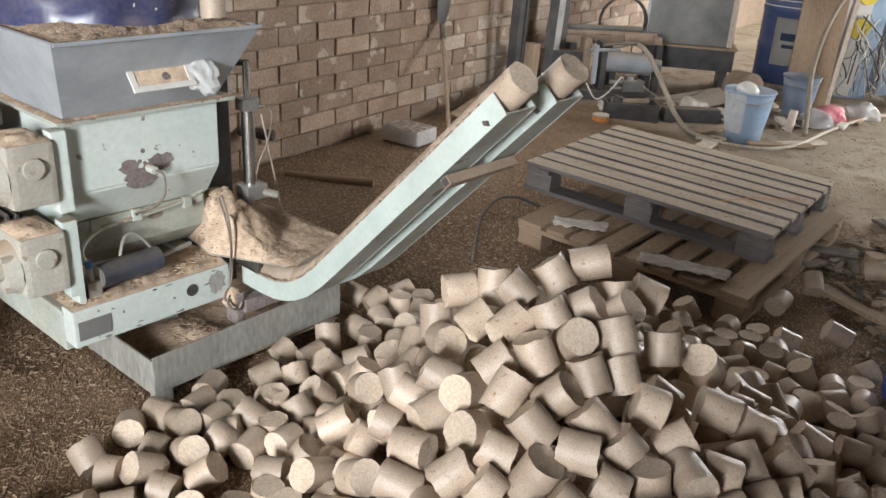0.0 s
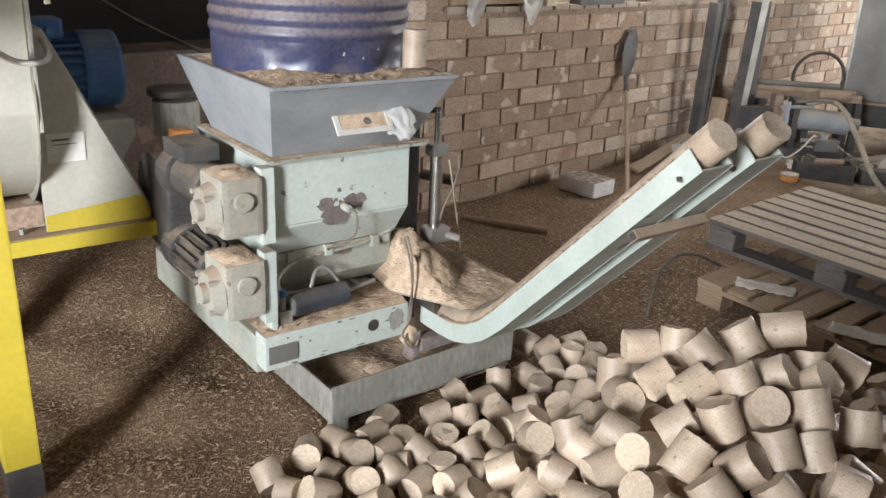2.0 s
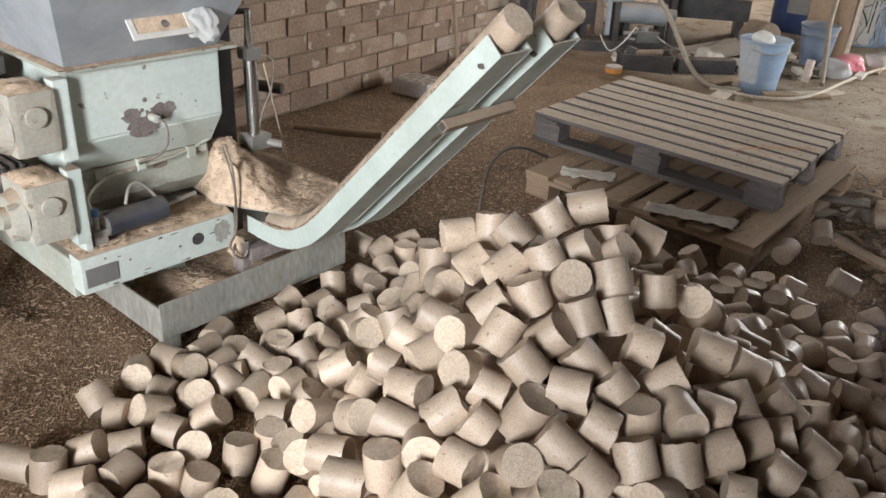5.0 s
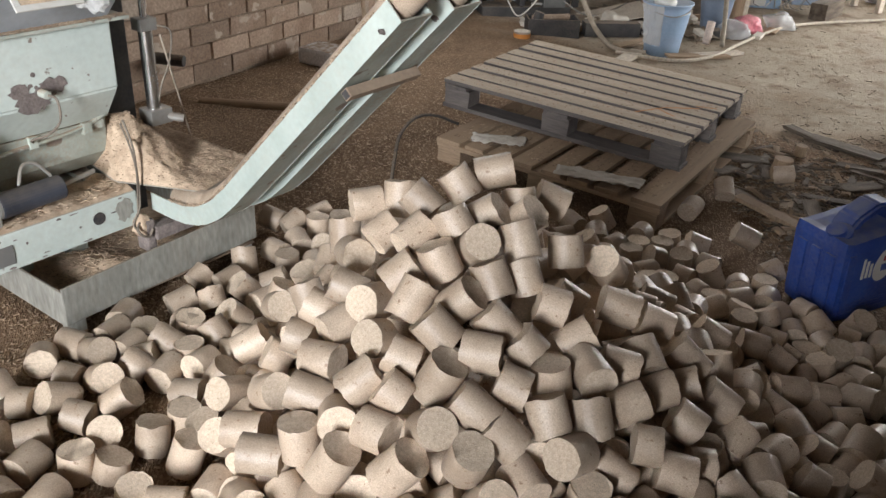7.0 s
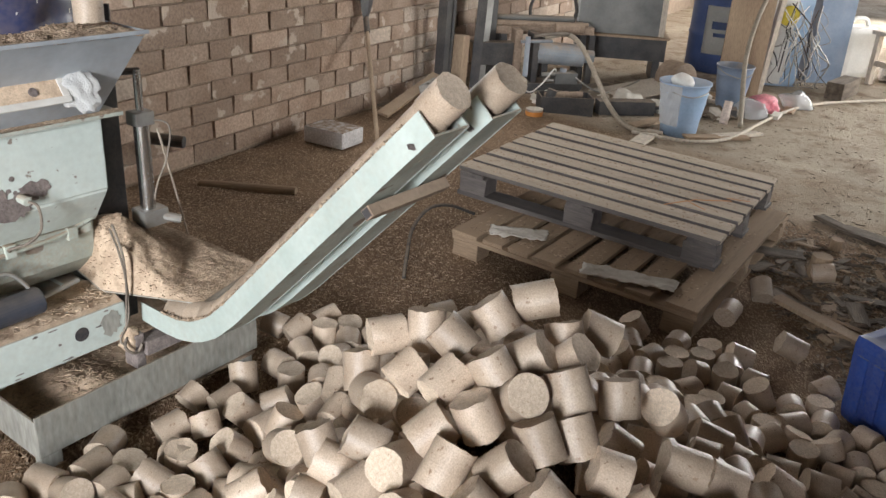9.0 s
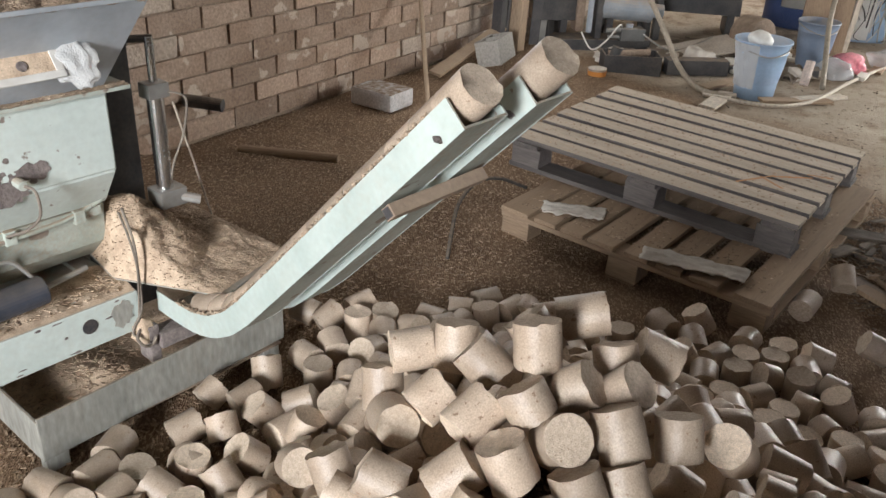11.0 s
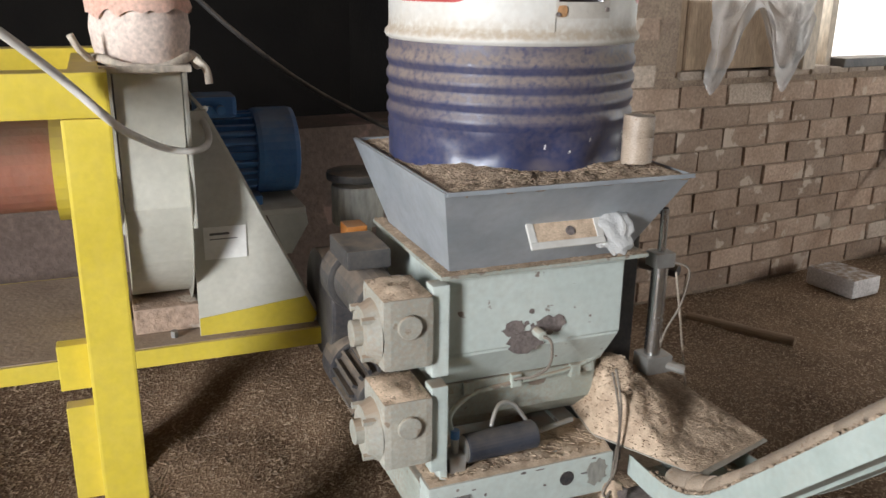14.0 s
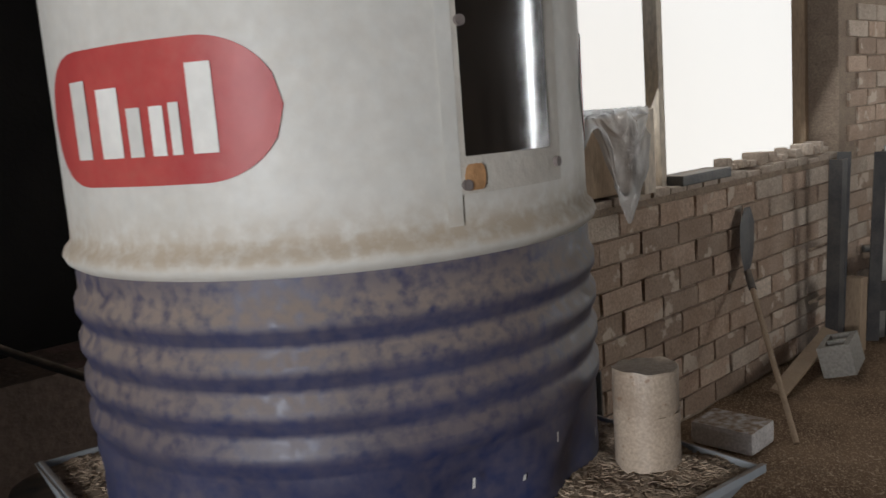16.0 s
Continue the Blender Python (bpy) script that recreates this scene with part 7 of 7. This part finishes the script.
    for i in range(seg + 1):
        for j in range(rows + 1):
            a = radians(-172 + 62 * i / seg)
            z = 0.08 + 0.27 * j / rows
            q = Vector((i * 0.5, j * 0.5, 1))
            r = 0.165 * (0.74 + 0.27 * z / 0.36) + 0.010 + 0.014 * noise.noise(q) + 0.006 * noise.noise(q * 2.2)
            vs[i, j] = bm.verts.new((r * math.cos(a), r * math.sin(a), z))
    for i in range(seg):
        for j in range(rows):
            bm.faces.new((vs[i, j], vs[i + 1, j], vs[i + 1, j + 1], vs[i, j + 1])).smooth = True
    part("silver_film", bm, M_SCRAP_FILM, b, "crumpled silvery film")
    bm = bmesh.new()
    bmesh.ops.create_icosphere(bm, subdivisions=3, radius=0.075)
    for v in bm.verts:
        v.co *= 1 + 0.25 * noise.noise(v.co * 14)
        v.co.z *= 0.7
    bmesh.ops.translate(bm, vec=(-0.02, 0, 0.36), verts=bm.verts)
    part("rag", bm, M_WHITE, b, "white rag in the bucket", smooth=True)
    bucket(2.46, 6.92, 0.135, 0.34, M_DUSK_BLUE, "dull blue plastic tub among scrap")
    # barrel with a white sheet, boards and panel
    simple("timber", box(B(), -0.30, 0.30, -0.26, 0.26, 0, 0.14, 0.008), M_BARK, pose(2.60, 7.78, g, 0, 0, 8), "heavy dark timber block under the barrel", "timber")
    d = thing("barrel", pose(2.60, 7.78, g + 0.14), "navy blue steel barrel with a white printed sheet", "barrel")
    bm = B()
    lathe(bm, [(0.0, 0.0), (0.275, 0.0), (0.285, 0.01), (0.285, 0.28), (0.295, 0.30), (0.285, 0.32), (0.285, 0.58), (0.295, 0.60), (0.285, 0.62), (0.285, 0.88), (0.27, 0.885), (0.0, 0.87)], 48)
    part("shell", bm, M_NAVY, d)
    bm = B()
    sheet = {}
    for i in range(13):
        for j in range(2):
            a = radians(-140 + 62 * i / 12)
            sheet[i, j] = bm.verts.new((0.297 * math.cos(a), 0.297 * math.sin(a), 0.16 + 0.38 * j))
    for i in range(12):
        bm.faces.new((sheet[i, 0], sheet[i + 1, 0], sheet[i + 1, 1], sheet[i, 1])).smooth = True
    bmesh.ops.solidify(bm, geom=bm.faces[:], thickness=0.002)
    sh = part("printed_sheet", bm, M_WHITE, d, "white sheet with dark bars of print")
    for a0, a1, z0, z1 in ((-128, -90, 0.36, 0.42), (-124, -88, 0.30, 0.33)):
        bm = B()
        row = {}
        for i in range(9):
            for j in range(2):
                a = radians(a0 + (a1 - a0) * i / 8)
                row[i, j] = bm.verts.new((0.3005 * math.cos(a), 0.3005 * math.sin(a), (z0, z1)[j]))
        for i in range(8):
            bm.faces.new((row[i, 0], row[i + 1, 0], row[i + 1, 1], row[i, 1]))
        bmesh.ops.solidify(bm, geom=bm.faces[:], thickness=0.001)
        part("print_bar", bm, M_NAVY, sh)
    for k in range(4):
        part("pale_band", rod(B(), (0, 0, 0.62 + 0.05 * k), (0, 0, 0.626 + 0.05 * k), 0.2865, 48, caps=False), M_WHITE, d)
    simple("gear_motor", rod(B(), (0, 0, 0.14), (0.10, -0.16, 0.14), 0.14, 24, bevel=0.01), M_RUST_STEEL, pose(2.06, 7.32, g + 0.0), "dusty round motor body standing on the floor", "motor")
    simple("board", box(B(), -0.17, 0.17, -0.012, 0.012, 0, 1.25, 0.003), M_WOOD, pose(2.66, 7.40, g, 3, 0, -6), "brown wooden board standing against the barrel", "board")
    simple("batten", box(B(), -0.02, 0.02, -0.02, 0.02, 0, 1.30, 0.003), M_PALE_WOOD, pose(2.88, 7.50, g, 3, 3, 0), "pale wooden batten standing upright", "batten")
    simple("batten", box(B(), -0.02, 0.02, -0.02, 0.02, 0, 1.30, 0.003), M_PALE_WOOD, pose(2.93, 7.68, g, 2, 4, 0), "pale wooden batten standing upright", "batten")
    simple("thick_hose", hose(B(), [(2.36, 6.30, -0.02), (2.42, 6.52, 0.08), (2.50, 6.85, 0.35), (2.62, 7.1, 0.62), (2.78, 7.3, 0.85), (2.95, 7.30, 1.05)], 0.018, 10), M_HOSE, Matrix.Identity(4), "thick tan hose rising from the floor", "hose")
    e = thing("switch_panel", pose(3.12, 7.92, g, 2, 2, 4), "pale blue switch panel with yellow dials and hanging wires", "panel")
    part("back_plate", box(B(), -0.20, 0.20, -0.03, 0.03, 0, 1.25, 0.006), M_LIGHT_BLUE, e)
    part("front_plate", box(B(), -0.19, 0.06, -0.036, -0.03, 0.02, 1.24, 0.002), M_WHITE, e)
    for z in (0.60, 0.88, 1.10):
        part("dial", rod(B(), (0.0, -0.036, z), (0.0, -0.05, z), 0.085, 28, bevel=0.003), M_YELLOW, e, "yellow round dial")
    rng = random.Random(15)
    for k in range(30):
        x0 = rng.uniform(-0.10, 0.28)
        pts = [(x0, -0.06, rng.uniform(0.45, 0.75))]
        for j in range(4):
            pts.append((pts[-1][0] + rng.uniform(-0.10, 0.12), -0.07 - 0.08 * rng.random(), max(0.03, pts[-1][2] - rng.uniform(0.05, 0.22))))
        part("wire", hose(B(), pts, rng.choice((0.003, 0.004, 0.006)), 6, 5), rng.choice((M_CABLE_WHITE, M_STEEL, M_RUBBER)), e)
    simple("locker", box(B(), -0.16, 0.16, 0, 0.3, 0, 1.2, 0.006), M_DUSK_BLUE, pose(3.66, 8.12, g, 0, 0, 6), "dull blue metal locker", "locker")
    simple("timber", box(B(), -0.22, 0.22, -0.07, 0.07, 0, 0.14, 0.006), M_BARK, pose(3.62, 7.62, g, 0, 0, 50), "heavy timber offcut on the floor", "timber")
    # stool and rubble at the end
    s = thing("stool", pose(4.32, 8.12, g, 0, 0, 20), "dusty pale wooden stool", "stool")
    part("seat", box(B(), -0.22, 0.22, -0.20, 0.20, 0.44, 0.475, 0.006), M_PALE_WOOD, s)
    for x in (-0.17, 0.17):
        for y in (-0.15, 0.15):
            part("leg", box(B(), x - 0.024, x + 0.024, y - 0.024, y + 0.024, 0, 0.44, 0.004), M_PALE_WOOD, s)
        part("rail", box(B(), x - 0.012, x + 0.012, -0.126, 0.126, 0.17, 0.22, 0.003), M_PALE_WOOD, s)
    part("rail", box(B(), -0.146, 0.146, -0.162, -0.138, 0.17, 0.22, 0.003), M_PALE_WOOD, s)
    can = thing("plastic_jug", pose(4.05, 8.55, g, 0, 0, 15), "pale translucent plastic jug with a brown stain", "jug")
    part("body", box(B(), -0.16, 0.16, -0.13, 0.13, 0, 0.46, 0.05), M_WHITE, can)
    part("jug_handle", hose(B(), [(-0.1, 0, 0.44), (-0.05, 0, 0.52), (0.08, 0, 0.52), (0.12, 0, 0.44)], 0.02), M_WHITE, can)
    rng = random.Random(22)
    for k in range(30):
        x, y = rng.uniform(3.4, 5.6), rng.uniform(8.3, 10.2)
        l = rng.uniform(0.10, 0.34)
        bm = box(B(), -l / 2, l / 2, -l * 0.32, l * 0.32, 0, l * rng.uniform(0.15, 0.5), 0.015)
        for v in bm.verts:
            v.co += 0.02 * noise.noise_vector(v.co * 9 + Vector((k, 0, 0)))
        simple("rubble_block", bm, rng.choice((M_FOAM, M_WOOD, M_PALE_WOOD, M_CONCRETE, M_BRICK_PALE)), pose(x, y, g + 0.004, rng.uniform(-8, 8), rng.uniform(-8, 8), rng.uniform(0, 360)), "pale rubble and scrap at the far end", "rubble", "rubble at the far end")
    for k in range(44):
        x, y = rng.uniform(0.95, 2.75), rng.uniform(6.6, 7.5)
        l = rng.uniform(0.06, 0.26)
        bm = box(B(), -l / 2, l / 2, -0.03, 0.03, 0, rng.uniform(0.02, 0.06), 0.006)
        simple("scrap_piece", bm, rng.choice((M_WOOD, M_RUST_STEEL, M_PALE_WOOD, M_PAPER, M_BLACK)), pose(x, y, g + 0.002 * (k % 5), rng.uniform(-8, 8), rng.uniform(-8, 8), rng.uniform(0, 360)), "scrap of wood and metal on the floor", "scrap", "scrap on the floor")
    for k, (x, y, mt) in enumerate(((2.75, 6.95, M_PINK), (3.05, 7.12, M_FILM), (2.58, 6.75, M_FILM), (1.66, 6.85, M_PAPER))):
        bm = bmesh.new()
        bmesh.ops.create_icosphere(bm, subdivisions=4, radius=0.12)
        for v in bm.verts:
            v.co *= 1 + 0.4 * noise.noise(v.co * 11 + Vector((k * 3, 0, 0))) + 0.1 * noise.noise(v.co * 40)
            v.co.z = max(0, v.co.z + 0.05) * 0.7
        simple("plastic_bag", bm, mt, pose(x, y, g), ("crumpled pink film bag", "crumpled clear plastic bag", "crumpled clear bottle and film", "crumpled pale paper bag")[k] + " on the floor", "bag", smooth=True)
    simple("floor_cable", hose(B(), [(1.55, 6.02, -0.03), (1.9, 5.86, -0.03), (2.2, 6.0, -0.03), (2.55, 6.45, -0.03), (2.85, 6.82, -0.03), (3.2, 7.15, -0.03), (3.75, 7.40, -0.03), (4.4, 7.60, -0.03), (5.2, 7.85, -0.03)], 0.012, 8), M_PALE_WOOD, Matrix.Identity(4), "long pale cable lying across the floor", "cable")
    simple("sheet_scrap", box(B(), -0.30, 0.30, -0.16, 0.16, 0, 0.01, 0.002), M_PALE_WOOD, pose(1.72, 7.05, g + 0.06, 6, -8, 20), "pale sheet leaning over scrap", "sheet")
    simple("drain_pipe", rod(B(), (0, 0, 0.04), (0.16, 0.02, 0.04), 0.030, 16), M_FELT, pose(2.30, 6.42, g, 0, -70, 40), "short pinkish pipe piece", "pipe")


far_end()


# ---- loose chips on the floor ----
def floor_chips():
    rng = np.random.default_rng(8)
    n = 24000
    x = rng.uniform(-2.6, 0.7, n)
    y = rng.uniform(0.9, 5.2, n)
    keep = (rng.random(n) < np.clip(1.15 - np.maximum(0, y - 3.0) * 0.25 - np.maximum(0, x + 0.1) * 0.6, 0.1, 1))
    x, y = x[keep], y[keep]
    n = len(x)
    l, w = rng.uniform(0.003, 0.010, n), rng.uniform(0.001, 0.003, n)
    a, tip = rng.uniform(0, 6.283, n), rng.uniform(-0.5, 0.5, n)
    ca, sa = np.cos(a), np.sin(a)
    quad = np.array([(-1, -1), (1, -1), (1, 1), (-1, 1)])
    verts = np.empty((n, 8, 3))
    for k, (u, v) in enumerate(quad):
        for t in (0, 1):
            verts[:, k + 4 * t, 0] = x + ca * l * u - sa * w * v
            verts[:, k + 4 * t, 1] = y + sa * l * u + ca * w * v
            verts[:, k + 4 * t, 2] = 0.004 + 0.0015 * t + l * u * tip * 0.5
    for i in range(n):
        verts[i, :, 2] += floor_z(x[i], y[i])
    faces = []
    for i in range(n):
        b = i * 8
        faces += [(b + 4, b + 5, b + 6, b + 7), (b, b + 1, b + 5, b + 4), (b + 1, b + 2, b + 6, b + 5), (b + 2, b + 3, b + 7, b + 6), (b + 3, b, b + 4, b + 7)]
    me = bpy.data.meshes.new("floor_chips")
    me.from_pydata(verts.reshape(-1, 3).tolist(), [], faces)
    me.materials.append(M_FLAKE)
    tagged(new("floor_chips", me), "loose wood chips strewn over the floor", "wood chips", kind="stuff")


def earth_litter():
    """Small splinters, bark crumbs and straws over the bare earth."""
    rng = random.Random(71)
    bm = B()
    for k in range(5200):
        near = rng.random() < 0.62
        x, y = (rng.gauss(2.25, 0.45), rng.gauss(3.65, 0.40)) if near else (rng.uniform(0.6, 5.2), rng.uniform(3.6, 8.6))
        if x < 1.65 and y < 4.9:
            continue
        l, w = rng.uniform(0.004, 0.016) * rng.choice((1, 1, 1, 2.4)) * (1 if near else 0.55), rng.uniform(0.002, 0.006) * (1 if near else 0.7)
        m = pose(x, y, floor_z(x, y) + 0.003, rng.uniform(-14, 14), rng.uniform(-14, 14), rng.uniform(0, 360))
        vs = [bm.verts.new(m @ Vector(q)) for q in ((-l, -w, 0), (l, -w * 0.5, 0), (l, w, 0), (-l, w * 0.6, 0), (-l, -w, 0.003), (l, -w * 0.5, 0.003), (l, w, 0.003), (-l, w * 0.6, 0.003))]
        for q in ((4, 5, 6, 7), (0, 1, 5, 4), (1, 2, 6, 5), (2, 3, 7, 6), (3, 0, 4, 7)):
            bm.faces.new([vs[i] for i in q])
    ob = part("earth_litter", bm, M_LITTER)
    tagged(ob, "splinters and bark crumbs strewn over the bare earth", "litter", kind="stuff")


M_LITTER = mat("bark_litter", (0.15, 0.11, 0.08), (0.34, 0.265, 0.19), 40, 0.9, 0.0, 120, flake=0.55)
earth_litter()
M_FLAKE = mat("floor_flakes", (0.28, 0.187, 0.12), (0.46, 0.345, 0.24), 60, 0.85, 0.0, 200, flake=0.4)
floor_chips()


def pallet_dust():
    """Chips scattered over the lower pallet and the boards of the upper one."""
    rng = random.Random(51)
    bm = B()
    low, top = pose(1.155, 4.035, -0.045, 0, 1.6, -33.5), pose(1.140, 4.287, 0.098, 0, 2.3, -31.5)
    for _ in range(1900):
        on_top = rng.random() < 0.4
        if on_top:
            p = top @ Vector((rng.uniform(-0.59, 0.59), -0.448 + 0.128 * rng.randrange(8) + rng.uniform(-0.046, 0.046), 0.1455))
        else:
            x = rng.choice((-0.437, -0.325, -0.205, -0.085, 0.04, 0.165, 0.29, 0.437)) + rng.uniform(-0.045, 0.045)
            p = low @ Vector((x, -0.595 + 0.9 * rng.random() ** 1.6, 0.1432))
        l, w = rng.uniform(0.002, 0.007), rng.uniform(0.001, 0.003)
        m = Matrix.Translation(p) @ Euler((rng.uniform(-0.2, 0.2), rng.uniform(-0.2, 0.2), rng.uniform(0, 6.3))).to_matrix().to_4x4()
        vs = [bm.verts.new(m @ Vector(q)) for q in ((-l, -w, 0), (l, -w, 0), (l, w, 0), (-l, w, 0), (-l, -w, 0.0012), (l, -w, 0.0012), (l, w, 0.0012), (-l, w, 0.0012))]
        for q in ((4, 5, 6, 7), (0, 1, 5, 4), (1, 2, 6, 5), (2, 3, 7, 6), (3, 0, 4, 7)):
            bm.faces.new([vs[i] for i in q])
    ob = part("pallet_chips", bm, M_FLAKE)
    tagged(ob, "loose wood chips scattered over the pallets' boards", "wood chips", kind="stuff")


pallet_dust()


# ---- bricks of the long wall ----
def lay_bricks():
    rng = random.Random(5)
    L, H = 0.305, 0.103
    shapes = []
    for k in range(7):
        bm = box(B(), -L / 2 + 0.006, L / 2 - 0.006, 0, 0.045, 0.005, H - 0.005, 0.005)
        for v in bm.verts:
            v.co += Vector((rng.uniform(-1, 1) * 0.004, rng.uniform(-1, 1) * 0.003, rng.uniform(-1, 1) * 0.003))
        me = bpy.data.meshes.new("brick")
        bm.to_mesh(me)
        bm.free()
        shapes.append(me)
    bm = box(B(), -L / 4 + 0.006, L / 4 - 0.006, 0, 0.045, 0.005, H - 0.005, 0.005)
    half = bpy.data.meshes.new("brick")
    bm.to_mesh(half)
    bm.free()
    for me in shapes[:5] + [half]:
        me.materials.append(M_BRICK)
    for me in shapes[5:]:
        me.materials.append(M_BRICK_PALE)
    for row in range(22):
        z = 0.012 + row * H
        start = -1.05 + (0.5 * L if row % 2 else 0)
        s = start
        if row % 2:
            place_brick(half, -1.05 + L / 4, z, rng)
        while s + L < 5.9:
            mid = s + L / 2
            top = z + H
            if top > SILL - 0.01 and -0.62 - L / 2 < mid < WINDOW_END + L / 2:
                s += L
                continue
            if (mid > 1.8 and z > 1.9) or (mid > 3.4 and z > 1.2):
                s += L
                continue
            me = shapes[rng.randrange(5)]
            if rng.random() < (0.35 if row in (9, 10) or mid > 1.5 else 0.06):
                me = shapes[rng.randrange(5, 7)]
            place_brick(me, mid, z, rng)
            s += L


def place_brick(me, s, z, rng):
    ob = new("brick", me)
    ob.parent = wall_long
    ob.matrix_local = pose(s, rng.uniform(-0.004, 0.004), z, rng.uniform(-0.7, 0.7), rng.uniform(-0.8, 0.8), rng.uniform(-0.7, 0.7))


lay_bricks()


# ---- what moves: one briquette is pushed off the first chute and lands on the heap ----
def motions():
    for k, ob in enumerate(TRAIN_A[1:], 1):
        a, b = run_pose(CHUTE_A, LAST - PITCH * k), run_pose(CHUTE_A, LAST - 0.022 - PITCH * (k - 1))
        walk(ob, [(0.0, a), (8.8, a), (9.7, b), (16.0, b)])
    first = TRAIN_A[0]
    a, b = run_pose(CHUTE_A, LAST), run_pose(CHUTE_A, LAST + 0.045)
    way = PRESS.to_3x3() @ Vector((0, -1, 0))
    p = b.translation
    tip = axis_pose(p + way * 0.03 + Vector((0, 0, -0.03)), way * 0.9 + Vector((0, 0, -0.15)), LAST * 3)
    drop = axis_pose(Vector((0.40, 1.97, 0.80)), way * 0.6 + Vector((0, 0, -0.8)), LAST * 3)
    end = axis_pose(Vector(FALLEN), Vector(FALLEN_AXIS), LAST * 3)
    walk(first, [(0.0, a), (8.8, a), (9.6, b), (9.75, tip), (9.93, drop), (10.0, end), (16.0, end)])


motions()
